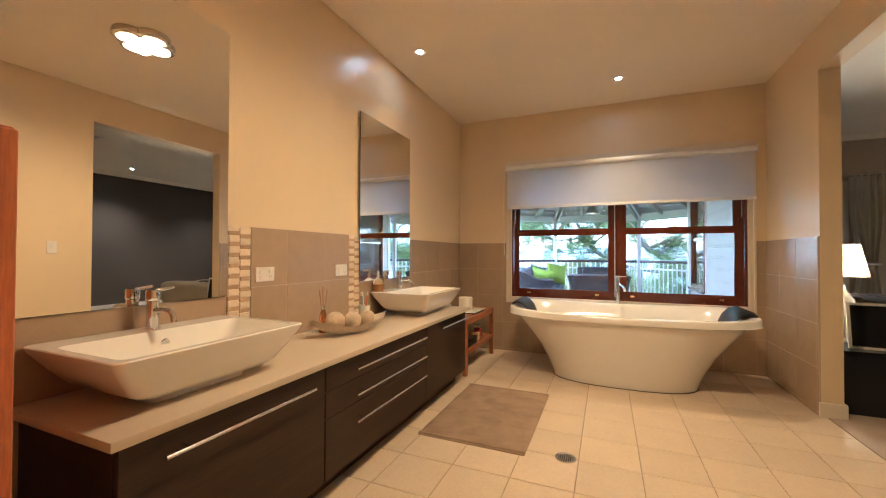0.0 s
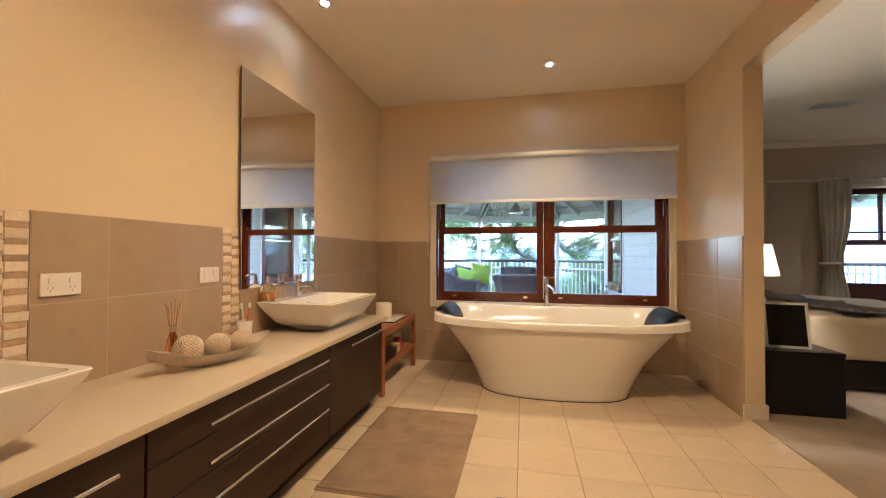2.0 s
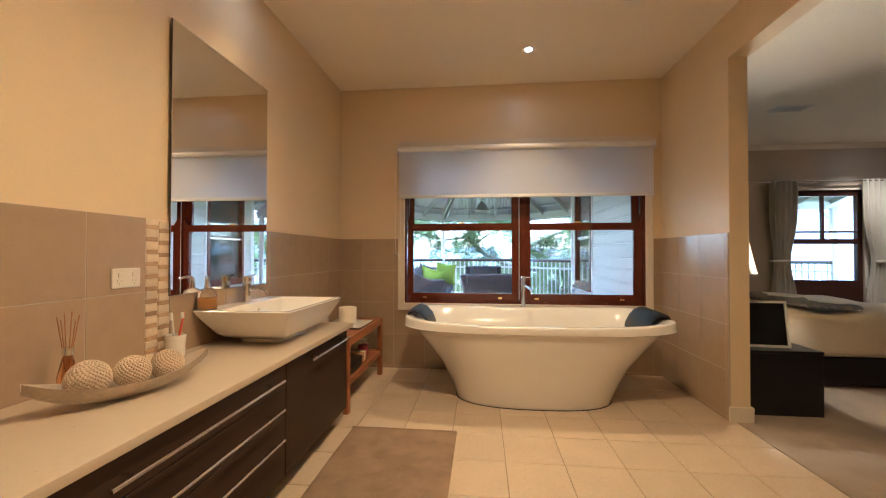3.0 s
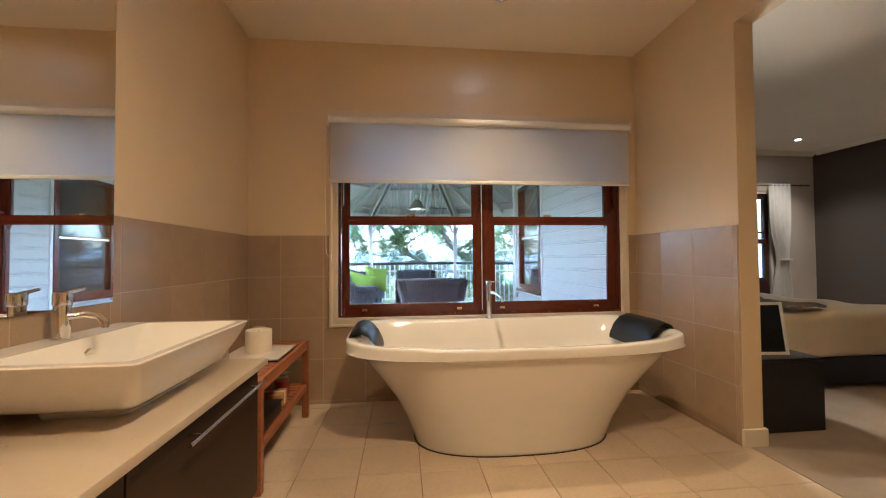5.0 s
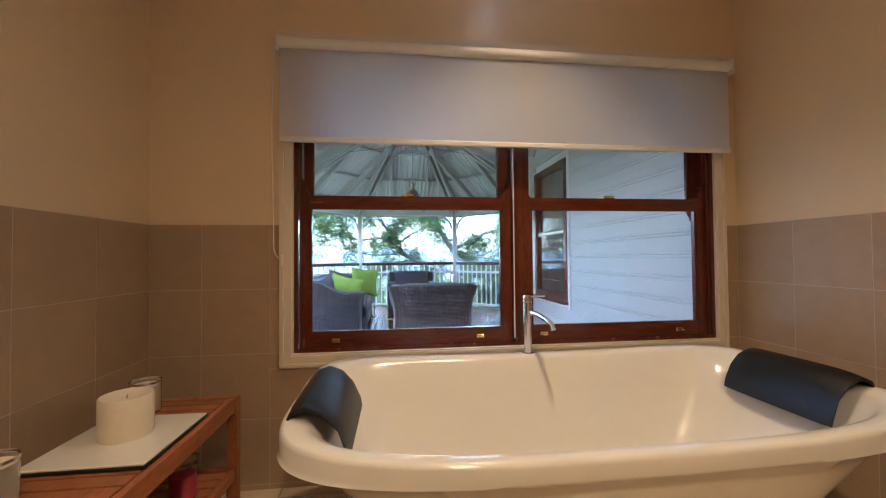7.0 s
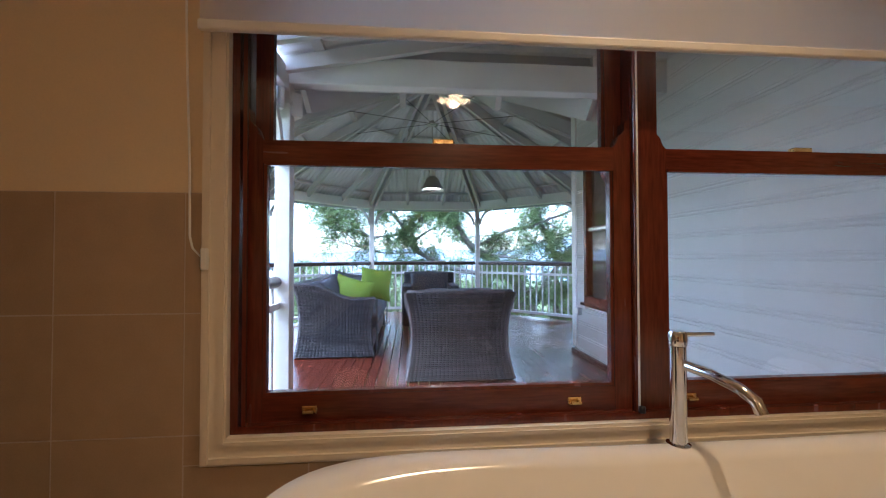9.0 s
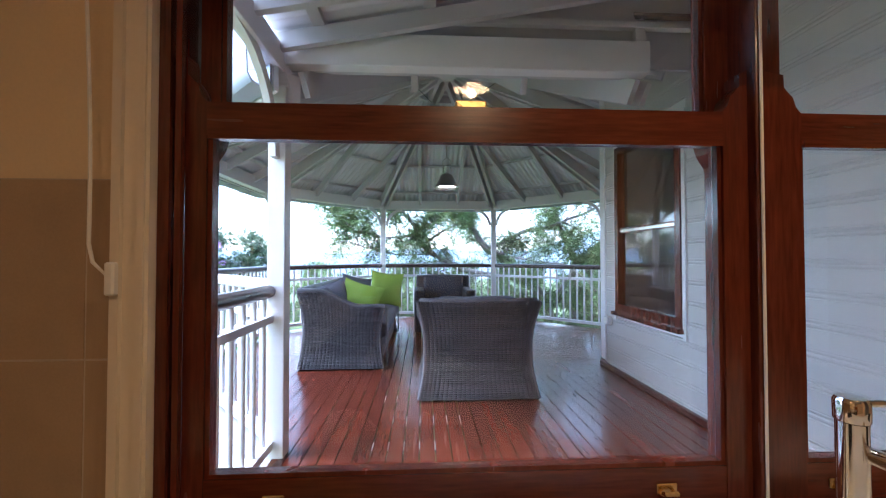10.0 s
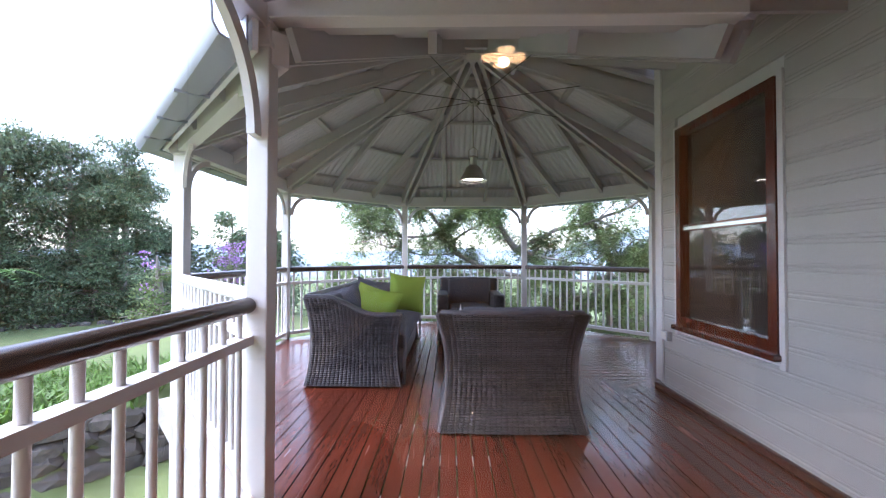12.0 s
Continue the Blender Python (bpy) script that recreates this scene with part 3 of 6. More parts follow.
part("waste_plug", lathe(bmesh.new(), [(0.001, 0.0), (0.05, 0.0), (0.05, 0.003), (0.001, 0.003)], (TX, TY, 0.158), 24), CHROME, tub, "chrome waste plug", smooth=40)
# a thin black rim paints the contact shade where the tub meets the floor
shade_line = bmesh.new()
skin(shade_line, [[shade_line.verts.new(p) for p in sup(TX, TY, 0.592, 0.322, z, 2.5)] for z in (0.0005, 0.0045)])
part("foot_seal", shade_line, BLACK, tub, "dark painted contact shade round the foot")


def headrest(x, sgn):
    """A bolster bent over the tub's end."""
    h = thing("bath_pillow", (x, TY, 0.62), "black vinyl bath pillow hooked over the tub's end", "pillow", "bath pillows on the tub")
    path = [(0.000, 0.600), (0.012, 0.628), (-0.004, 0.662), (-0.045, 0.676), (-0.095, 0.655), (-0.135, 0.610), (-0.160, 0.555), (-0.164, 0.520)]
    rings = []
    bm = bmesh.new()
    n = 14
    thick = [0.010, 0.016, 0.022, 0.026, 0.027, 0.024, 0.018, 0.008]
    for j in range(n + 1):
        f = -1 + 2 * j / n
        soft = max(1 - abs(f) ** 6, 0.05) ** 0.5
        row = []
        m = len(path)
        for i, (dx, z) in enumerate(path):
            row.append((dx, z + thick[i] * soft * 0.6))
        for i in range(m - 1, -1, -1):
            dx, z = path[i]
            row.append((dx - 0.004, z - thick[i] * soft * 0.4 - 0.004))
        rings.append([bm.verts.new((x + sgn * dx, TY - 0.02 + f * 0.21, z)) for dx, z in row])
    skin(bm, rings)
    bmesh.ops.smooth_vert(bm, verts=bm.verts[:], factor=0.3, use_axis_x=True, use_axis_y=False, use_axis_z=True)
    part("cushion", bm, VINYL, h, smooth=70)


headrest(TX - 0.945, -1)
headrest(TX + 0.940, 1)
f = thing("bath_tap", (1.775, -0.128, 0.625), "tall chrome mixer tap on the tub's rear rim", "tap")
part("body", lathe(bmesh.new(), [(0.001, 0), (0.028, 0), (0.028, 0.005), (0.0195, 0.008), (0.0195, 0.245), (0.001, 0.245)], (1.775, -0.128, 0.620), 28), CHROME, f, smooth=40)
part("spout", sweep(bmesh.new(), [(1.785, -0.135, 0.820), (1.805, -0.20, 0.815), (1.82, -0.262, 0.802), (1.83, -0.29, 0.785), (1.833, -0.30, 0.762)], 0.0125, 14), CHROME, f, smooth=40)
cp = part("cap", lathe(bmesh.new(), [(0.001, 0), (0.021, 0), (0.022, 0.003), (0.022, 0.030), (0.019, 0.036), (0.001, 0.037)], (1.775, -0.128, 0.8665), 28), CHROME, f, smooth=40)
part("lever", sweep(bmesh.new(), [(1.785, -0.13, 0.893), (1.855, -0.150, 0.897)], [0.006, 0.0045], 8), CHROME, cp, smooth=40)

# ---- teak table with candles ----
t = thing("teak_table", (0.30, -0.67, 0.0), "oiled teak slatted side table with a low shelf", "table")
TX0, TX1, TY0, TY1, TZ = 0.10, 0.49, -1.13, -0.215, 0.520
for x in (TX0, TX1 - 0.04):
    for y in (TY0, TY1 - 0.04):
        part("leg", box(x, y, 0.0, x + 0.04, y + 0.04, TZ, 0.003, 1), TEAK, t)
for x in (TX0 + 0.008, TX1 - 0.032):
    for z0, z1 in ((TZ - 0.062, TZ - 0.002), (0.185, 0.225)):
        part("long_rail", box(x, TY0 + 0.04, z0, x + 0.024, TY1 - 0.04, z1, 0.002, 1), TEAK, t)
for y in (TY0 + 0.008, TY1 - 0.032):
    for z0, z1 in ((TZ - 0.062, TZ - 0.002), (0.185, 0.225)):
        part("end_rail", box(TX0 + 0.04, y, z0, TX1 - 0.04, y + 0.024, z1, 0.002, 1), TEAK, t)
n = 15
for i in range(n):
    y = TY0 + 0.045 + i * (TY1 - TY0 - 0.09) / n
    part("slat", box(TX0 + 0.034, y, TZ - 0.018, TX1 - 0.034, y + 0.048, TZ, 0.002, 1), TEAK, t)
    part("shelf_slat", box(TX0 + 0.034, y, 0.208, TX1 - 0.034, y + 0.046, 0.226, 0.002, 1), TEAK, t)
WAX = mat("ivory_wax", (0.80, 0.72, 0.58), 0.5, var=0.05, scale=8, fine=40, bump=0.02)
solid("candle_tray", box(0.135, -0.80, TZ, 0.465, -0.44, TZ + 0.008, 0.002, 1), BLACK, "flat black tray base on the teak table", "tray", at=(0.3, -0.62, TZ))
solid("candle_plate", box(0.14, -0.795, TZ + 0.0085, 0.46, -0.445, TZ + 0.016, 0.002, 1), CERAMIC, "square white ceramic plate under a candle", "plate", at=(0.3, -0.62, TZ + 0.0085))
c = thing("pillar_candle", (0.292, -0.60, TZ + 0.016), "thick ivory pillar candle on a white plate", "candle")
part("wax", lathe(bmesh.new(), [(0.001, 0), (0.070, 0), (0.072, 0.004), (0.072, 0.122), (0.069, 0.128), (0.060, 0.124), (0.03, 0.116), (0.001, 0.114)], (0.292, -0.60, TZ + 0.016), 36), WAX, c, smooth=40)
part("wick", sweep(bmesh.new(), [(0.292, -0.60, TZ + 0.128), (0.294, -0.60, TZ + 0.142)], 0.0015, 5), BLACK, c)
for x, y, lab in ((0.205, -0.36, "frosted glass jar candle with silver rim"), (0.215, -0.935, "glass jar candle with pale wax near the basin")):
    c = thing("jar_candle", (x, y, TZ), lab, "candle", "jar candles on the teak table")
    part("wax", lathe(bmesh.new(), [(0.001, 0.004), (0.0465, 0.004), (0.0465, 0.100), (0.001, 0.100)], (x, y, TZ), 28), WAX, c, smooth=40)
    part("jar", lathe(bmesh.new(), [(0.001, 0), (0.049, 0), (0.050, 0.003), (0.050, 0.112), (0.0475, 0.112), (0.0472, 0.003), (0.001, 0.003)], (x, y, TZ), 28), CLEAR, c, smooth=40)
    part("lid", lathe(bmesh.new(), [(0.051, 0.108), (0.0515, 0.108), (0.0515, 0.116), (0.0505, 0.116)], (x, y, TZ), 28), STEEL, c, smooth=40)
PINK = mat("pink_bath_salts", (0.70, 0.06, 0.13), 0.6, var=0.25, scale=40, fine=200, bump=0.3)
j = thing("bath_salts_jar", (0.37, -0.42, 0.226), "glass jar of pink bath salts on the shelf", "jar")
part("salts", lathe(bmesh.new(), [(0.001, 0.004), (0.041, 0.004), (0.041, 0.085), (0.001, 0.09)], (0.37, -0.42, 0.226), 24), PINK, j, smooth=40)
part("glass", lathe(bmesh.new(), [(0.001, 0), (0.044, 0), (0.045, 0.003), (0.045, 0.12), (0.0425, 0.12), (0.0422, 0.003), (0.001, 0.003)], (0.37, -0.42, 0.226), 24), CLEAR, j, smooth=40)
part("lid", lathe(bmesh.new(), [(0.001, 0.121), (0.05, 0.121), (0.05, 0.135), (0.001, 0.136)], (0.37, -0.42, 0.226), 24), CLEAR, j, smooth=40)
BISCUIT = mat("tan_cardboard", (0.46, 0.26, 0.10), 0.7, var=0.2, scale=20, fine=120, bump=0.1)
k = thing("gift_box", (0.37, -0.60, 0.226), "small tan box with a printed band on the shelf", "box")
part("carton", box(0.31, -0.66, 0.226, 0.44, -0.55, 0.300, 0.004, 1), BISCUIT, k)
part("band", box(0.3085, -0.615, 0.2265, 0.4415, -0.59, 0.302, 0.001, 1), CHIP_A, k)
k = thing("storage_tin", (0.34, -0.86, 0.226), "low black tin on the table's shelf", "tin")
part("body", box(0.20, -1.02, 0.226, 0.46, -0.72, 0.285, 0.008, 2), BLACK, k)
part("lid", box(0.196, -1.024, 0.2855, 0.464, -0.716, 0.298, 0.004, 2), BLACK, k)

# ---- bath mat and floor waste ----
bm = bmesh.new()
bmesh.ops.create_grid(bm, x_segments=40, y_segments=54, size=0.5)
for v in bm.verts:
    v.co = Vector((0.918 + v.co.x * 0.66, -1.815 + v.co.y * 1.0, 0.014 + 0.004 * noise.noise(Vector((v.co.x * 5, v.co.y * 7, 0))) + (0.0 if max(abs(v.co.x), abs(v.co.y)) < 0.485 else -0.008)))
geo = bmesh.ops.extrude_face_region(bm, geom=bm.faces[:])
for v in [g for g in geo["geom"] if isinstance(g, bmesh.types.BMVert)]:
    v.co.z = 0.0008
rug = thing("bath_mat", (0.918, -1.815, 0), "brown tufted cotton bath mat on the tiles", "mat")
part("tufted_top", bm, MATRUG, rug, smooth=50)
for y in (-2.298, -1.332):
    part("hem", box(0.589, y - 0.008, 0.001, 1.247, y + 0.008, 0.017, 0.004, 1), MATRUG, rug)
d = thing("floor_drain", (1.46, -2.243, 0.0), "round chrome floor drain with slotted grate", "drain")
part("ring", lathe(bmesh.new(), [(0.040, 0.0005), (0.056, 0.0005), (0.056, 0.004), (0.044, 0.0055), (0.040, 0.003)], (1.46, -2.243, 0), 36), STEEL, d, smooth=40)
part("well", lathe(bmesh.new(), [(0.001, 0.0006), (0.041, 0.0006), (0.041, 0.0012), (0.001, 0.0012)], (1.46, -2.243, 0), 28), BLACK, d)
for i in range(7):
    x = -0.033 + i * 0.011
    h = math.sqrt(0.041 ** 2 - x * x)
    part("bar", box(1.46 + x - 0.0026, -2.243 - h, 0.0015, 1.46 + x + 0.0026, -2.243 + h, 0.0038), STEEL, d)

# ---- timber cabinet at the vanity's end ----
c = thing("timber_cabinet", (0.27, -4.28, 0), "orange-stained cedar cabinet beside the vanity", "cabinet")
part("carcass", box(0.003, -4.46, 0.0, 0.51, -4.075, 1.385, 0.006, 2), DOORWOOD, c)
dd = part("door", box(0.511, -4.455, 0.06, 0.531, -4.077, 1.375, 0.003, 1), DOORWOOD, c)
part("knob", lathe(bmesh.new(), [(0.001, 0), (0.012, 0.002), (0.012, 0.02), (0.001, 0.022)], (0.545, -4.42, 0.8), 16), BRASS, dd)


# ---- ceiling lights ----
LIT = glow("lit_bulb", (1.0, 0.60, 0.28), 8.0)
LENS = glow("lit_lens", (1.0, 0.57, 0.24), 3.0)
COOL = glow("lit_downlight", (1.0, 0.95, 0.86), 14.0)


def downlight(x, y, z, name="downlight"):
    d = thing(name, (x, y, z), "small round recessed downlight switched on", "downlight", "recessed downlights")
    part("trim_ring", lathe(bmesh.new(), [(0.023, -0.0005), (0.048, -0.0005), (0.048, -0.004), (0.040, -0.008), (0.032, -0.006)], (x, y, z), 32), STEEL, d, smooth=40)
    part("lens", lathe(bmesh.new(), [(0.001, -0.0008), (0.024, -0.0008), (0.024, -0.003), (0.001, -0.003)], (x, y, z), 24), COOL, d)


downlight(0.30, -1.73, CEIL_Z)
downlight(1.77, -0.62, CEIL_Z)
c = thing("ceiling_light", (1.56, -2.70, CEIL_Z), "flush ceiling light with four glowing round lenses", "ceiling light")
bm = bmesh.new()
for dx, dy in ((-0.095, 0), (0.095, 0), (0, -0.095), (0, 0.095)):
    lathe(bm, [(0.082, 0), (0.105, 0), (0.11, -0.01), (0.11, -0.045), (0.100, -0.053), (0.084, -0.053), (0.080, -0.040)], (1.56 + dx, -2.70 + dy, CEIL_Z - 0.001), 36)
part("housing", bm, STEEL, c, "satin steel housing", smooth=40)
for dx, dy in ((-0.095, 0), (0.095, 0), (0, -0.095), (0, 0.095)):
    part("lens", lathe(bmesh.new(), [(0.001, -0.0365), (0.070, -0.0365), (0.069, -0.046), (0.058, -0.060), (0.035, -0.069), (0.001, -0.072)], (1.56 + dx, -2.70 + dy, CEIL_Z), 32), LENS, c, "glowing glass lens", smooth=60)

# ---- bedroom ----
BZ, BX1, BY0, BY1 = 2.88, 8.3, -4.0, 3.05
solid("floor_bedroom", box(3.07, BY0, -0.12, BX1, BY1, 0.004), CARPET, "beige bedroom carpet", "floor", "structure")
solid("ceiling_bedroom", box(3.0, BY0, BZ + 0.021, BX1 + 0.14, BY1 + 0.14, BZ + 0.14), CEIL, "flat pale bedroom ceiling", "ceiling", "structure")
solid("ceiling_lining_bedroom", box(3.14, BY0, BZ, BX1, BY1, BZ + 0.02), CEIL, "pale plaster lining of the bedroom ceiling", "ceiling", "structure")
wall("wall_bedroom_east", [(BX1, BY0 - 0.14, -0.1, BX1 + 0.14, BY1 + 0.14, BZ + 0.02)], FEATURE, "charcoal painted bedroom feature wall")
wall("wall_bedroom_south", [(3.14, BY0 - 0.14, -0.1, BX1, BY0, BZ + 0.02)], BEDPAINT, "plain tan bedroom wall")
BW = [(3.62, 4.86), (6.30, 7.42)]
wall("wall_bedroom_north", [(3.14, BY1, -0.1, 3.62, BY1 + 0.14, BZ + 0.02), (4.86, BY1, -0.1, 6.30, BY1 + 0.14, BZ + 0.02), (7.42, BY1, -0.1, BX1, BY1 + 0.14, BZ + 0.02),
                            (3.62, BY1, -0.1, 4.86, BY1 + 0.14, 0.12), (3.62, BY1, 2.14, 4.86, BY1 + 0.14, BZ + 0.02),
                            (6.30, BY1, -0.1, 7.42, BY1 + 0.14, 0.12), (6.30, BY1, 2.14, 7.42, BY1 + 0.14, BZ + 0.02)], BEDPAINT, "tan bedroom wall with two tall windows")
bm = bmesh.new()
for x, y, w, d in ((3.14, BY1 - 0.07, BX1 - 3.14, 0.07), (BX1 - 0.07, BY0, 0.07, BY1 - 0.07 - BY0)):
    prism(bm, [(y + d, BZ - 0.002), (y + d, BZ - 0.075), (y + d - 0.012, BZ - 0.075), (y + 0.005, BZ - 0.012), (y + 0.005, BZ - 0.002)], "x", x, x + w) if w > d else \
        prism(bm, [(x + w, BZ - 0.002), (x + w, BZ - 0.075), (x + w - 0.012, BZ - 0.075), (x + 0.005, BZ - 0.012), (x + 0.005, BZ - 0.002)], "y", y, y + d)
solid("cornice", bm, CEIL, "pale plaster cornice along the bedroom ceiling", "trim", "structure")

DARKWOOD = mat("dark_red_joinery", (0.045, 0.014, 0.008), 0.3, var=0.3, scale=4, fine=40, stretch=(6, 6, 0.6), coat=0.2)
for x0, x1 in BW:
    w = thing("window_bedroom", ((x0 + x1) / 2, BY1 + 0.05, 0.12), "dark timber bedroom window with small upper panes", "window", "bedroom windows", "structure")
    bm = bmesh.new()
    for b in ((x0, 0.12, x0 + 0.07, 2.14), (x1 - 0.07, 0.12, x1, 2.14), (x0 + 0.07, 2.05, x1 - 0.07, 2.14), (x0 + 0.07, 0.12, x1 - 0.07, 0.19), (x0 + 0.07, 1.28, x1 - 0.07, 1.36), (x0 + 0.07, 0.19, x1 - 0.07, 0.70)):
        bx(bm, b[0], BY1 + 0.02, b[1], b[2], BY1 + 0.09, b[3])
    part("window_frame", bm, DARKWOOD, w)
    for f in (0.5,):
        xx = x0 + 0.07 + (x1 - x0 - 0.14) * f
        part("glazing_bar", bx(bmesh.new(), xx - 0.018, BY1 + 0.03, 1.36, xx + 0.018, BY1 + 0.08, 2.05), DARKWOOD, w)
    part("rail_bar", bx(bmesh.new(), x0 + 0.07, BY1 + 0.034, 1.46, x1 - 0.07, BY1 + 0.078, 1.49), DARKWOOD, w)
    for z0, z1 in ((0.70, 1.28), (1.36, 2.05)):
        p = part("pane", bx(bmesh.new(), x0 + 0.07, BY1 + 0.05, z0, x1 - 0.07, BY1 + 0.054, z1), GLASS, w)
        p.visible_shadow = False
    bm = bmesh.new()
    for b in ((x0 - 0.07, 0.0, x0, 2.21), (x1, 0.0, x1 + 0.07, 2.21), (x0, 2.14, x1, 2.21)):
        bx(bm, b[0], BY1 - 0.018, b[1], b[2], BY1 - 0.0005, b[3])
    part("architrave", bm, TRIM, w)

CURTAIN = mat("cream_linen_curtain", (0.64, 0.57, 0.46), 0.9, var=0.08, scale=4, fine=300, bump=0.15, through_light=0.2)
r = thing("curtain_rod", (5.7, BY1 - 0.09, 2.27), "thin metal curtain rod above the bedroom windows", "curtain rod")
part("rod", sweep(bmesh.new(), [(3.35, BY1 - 0.09, 2.27), (8.1, BY1 - 0.09, 2.27)], 0.012, 10), STEEL, r, smooth=40)
for x in (3.5, 5.75, 8.0):
    part("bracket", bx(bmesh.new(), x - 0.01, BY1 - 0.09, 2.26, x + 0.01, BY1 - 0.001, 2.275), STEEL, r)


def curtain(x0, x1, tie):
    c = thing("curtain", ((x0 + x1) / 2, BY1 - 0.09, 0.02), "cream linen curtain tied back beside the window", "curtain", "bedroom curtains")
    bm = bmesh.new()
    rows, cols = 26, 70
    for side in (0, 1):
        grid = []
        for j in range(rows + 1):
            z = 0.02 + 2.28 * j / rows
            pinch = 1 - 0.42 * math.exp(-((z - 1.0) / 0.45) ** 2)
            row = []
            for i in range(cols + 1):
                f = i / cols
                xx = tie + (x0 + (x1 - x0) * f - tie) * pinch
                row.append(bm.verts.new((xx, BY1 - 0.09 + 0.030 * math.sin(f * 31.4) * (0.6 + 0.4 * pinch) + 0.004 * side, z)))
            grid.append(row)
        for a, b in zip(grid, grid[1:]):
            for i in range(cols):
                bm.faces.new((a[i], a[i + 1], b[i + 1], b[i]))
    part("cloth", bm, CURTAIN, c, smooth=80)
    part("tie_band", box(tie - (x1 - x0) * 0.30, BY1 - 0.135, 0.985, tie + (x1 - x0) * 0.30, BY1 - 0.045, 1.02, 0.01, 2), CURTAIN, c)


curtain(4.90, 5.28, 5.12)
curtain(5.98, 6.40, 6.12)
curtain(3.30, 3.66, 3.42)
curtain(7.34, 7.74, 7.60)

# bed against the verandah-side wall
DUVET = mat("cream_quilt", (0.72, 0.60, 0.42), 0.85, var=0.08, scale=4, fine=200, bump=0.2)
THROW = mat("striped_throw", (0.10, 0.12, 0.15), 0.9, var=0.5, scale=3, fine=60, bump=0.3, stretch=(12, 1, 1), second=(0.25, 0.2, 0.15))
bed = thing("bed", (4.28, 0.68, 0.0), "king bed with a rumpled cream quilt on a dark base", "bed")
part("base", box(3.20, -0.20, 0.03, 5.33, 1.60, 0.26, 0.01, 2), BLACK, bed)
bm = box(3.20, -0.27, 0.265, 5.42, 1.66, 0.62, 0.06, 4)
bmesh.ops.subdivide_edges(bm, edges=[e for e in bm.edges if e.calc_length() > 0.25], cuts=26, use_grid_fill=True)
for v in bm.verts:
    k = noise.noise(Vector((v.co.x * 3.1, v.co.y * 3.3, v.co.z * 5))) * 0.028
    v.co += Vector((k * 0.4, -k, k * (1 if v.co.z > 0.4 else 0.3)))
part("quilt", bm, DUVET, bed, smooth=70)
bm = bmesh.new()
grid = [[bm.verts.new((4.10 + 0.42 * i / 8 + 0.05 * math.sin(j * 0.7), -0.20 + 1.80 * j / 30, 0.642 + 0.022 * noise.noise(Vector((i * 0.6, j * 0.5, 3))) + 0.012)) for i in range(9)] for j in range(31)]
for a, b in zip(grid, grid[1:]):
    for i in range(8):
        bm.faces.new((a[i], a[i + 1], b[i + 1], b[i]))
geo = bmesh.ops.extrude_face_region(bm, geom=bm.faces[:])
for v in [g for g in geo["geom"] if isinstance(g, bmesh.types.BMVert)]:
    v.co.z += 0.02
part("throw", bm, THROW, bed, "folded dark striped throw", smooth=70)
for y in (-0.02, 0.85):
    bm = box(3.24, y, 0.62, 3.66, y + 0.66, 0.78, 0.065, 4)
    part("pillow", bm, DUVET, bed, smooth=60)
b = thing("bedside_table", (3.45, -0.60, 0.0), "plain black cube bedside table with a gap under its top", "bedside table")
part("body", box(3.20, -0.845, 0.0, 3.705, -0.36, 0.425, 0.003, 1), BLACK, b)
part("top", box(3.198, -0.848, 0.4255, 3.708, -0.357, 0.445, 0.003, 1), BLACK, b)
dr = part("drawer_front", box(3.206, -0.3598, 0.24, 3.70, -0.352, 0.42, 0.002, 1), BLACK, b)
p = thing("picture_frame", (3.425, -0.72, 0.445), "dark picture in a thin white frame on the bedside table", "picture frame")
tilt = Matrix.Translation((3.425, -0.745, 0.446)) @ Matrix.Rotation(radians(-6), 4, "Z") @ Matrix.Rotation(radians(-9), 4, "X")
for name, bb, m in (("picture", (-0.119, -0.002, 0.018, 0.119, 0.002, 0.312), BLACK), ("back_board", (-0.124, 0.0025, 0.012, 0.124, 0.010, 0.318), BLACK)):
    bm = box(*bb)
    bm.transform(tilt)
    part(name, bm, m, p)
bm = bmesh.new()
for bb in ((-0.137, -0.008, 0, 0.137, 0.012, 0.018), (-0.137, -0.008, 0.312, 0.137, 0.012, 0.33), (-0.137, -0.008, 0.018, -0.119, 0.012, 0.312), (0.119, -0.008, 0.018, 0.137, 0.012, 0.312)):
    bx(bm, *bb)
bm.transform(tilt)
part("border", bm, WHITE, p, "thin white frame")
l = thing("table_lamp", (3.38, -0.42, 0.445), "table lamp with a glowing cream shade", "lamp")
SHADE = mat("cream_lamp_shade", (0.82, 0.78, 0.70), 0.8, var=0.04, fine=300, bump=0.05, through_light=0.6)
part("base", lathe(bmesh.new(), [(0.001, 0), (0.065, 0), (0.07, 0.01), (0.045, 0.03), (0.075, 0.12), (0.095, 0.22), (0.075, 0.33), (0.03, 0.40), (0.022, 0.44), (0.001, 0.44)], (3.38, -0.42, 0.445), 28), CERAMIC, l, smooth=40)
part("stem", sweep(bmesh.new(), [(3.38, -0.42, 0.88), (3.38, -0.42, 1.03)], 0.008, 8), BRASS, l)
bm = bmesh.new()
rings = [ring(bm, (3.38, -0.42, z), Vector((1, 0, 0)), Vector((0, 1, 0)), r, 40) for r, z in ((0.160, 0.955), (0.110, 1.205), (0.107, 1.205), (0.157, 0.955))]
skin(bm, rings, cap=False)
part("shade", bm, SHADE, l, smooth=40)
part("bulb", lathe(bmesh.new(), [(0.001, 0.0), (0.02, 0.005), (0.032, 0.04), (0.02, 0.07), (0.001, 0.075)], (3.38, -0.42, 1.03), 18), LIT, l, smooth=60)
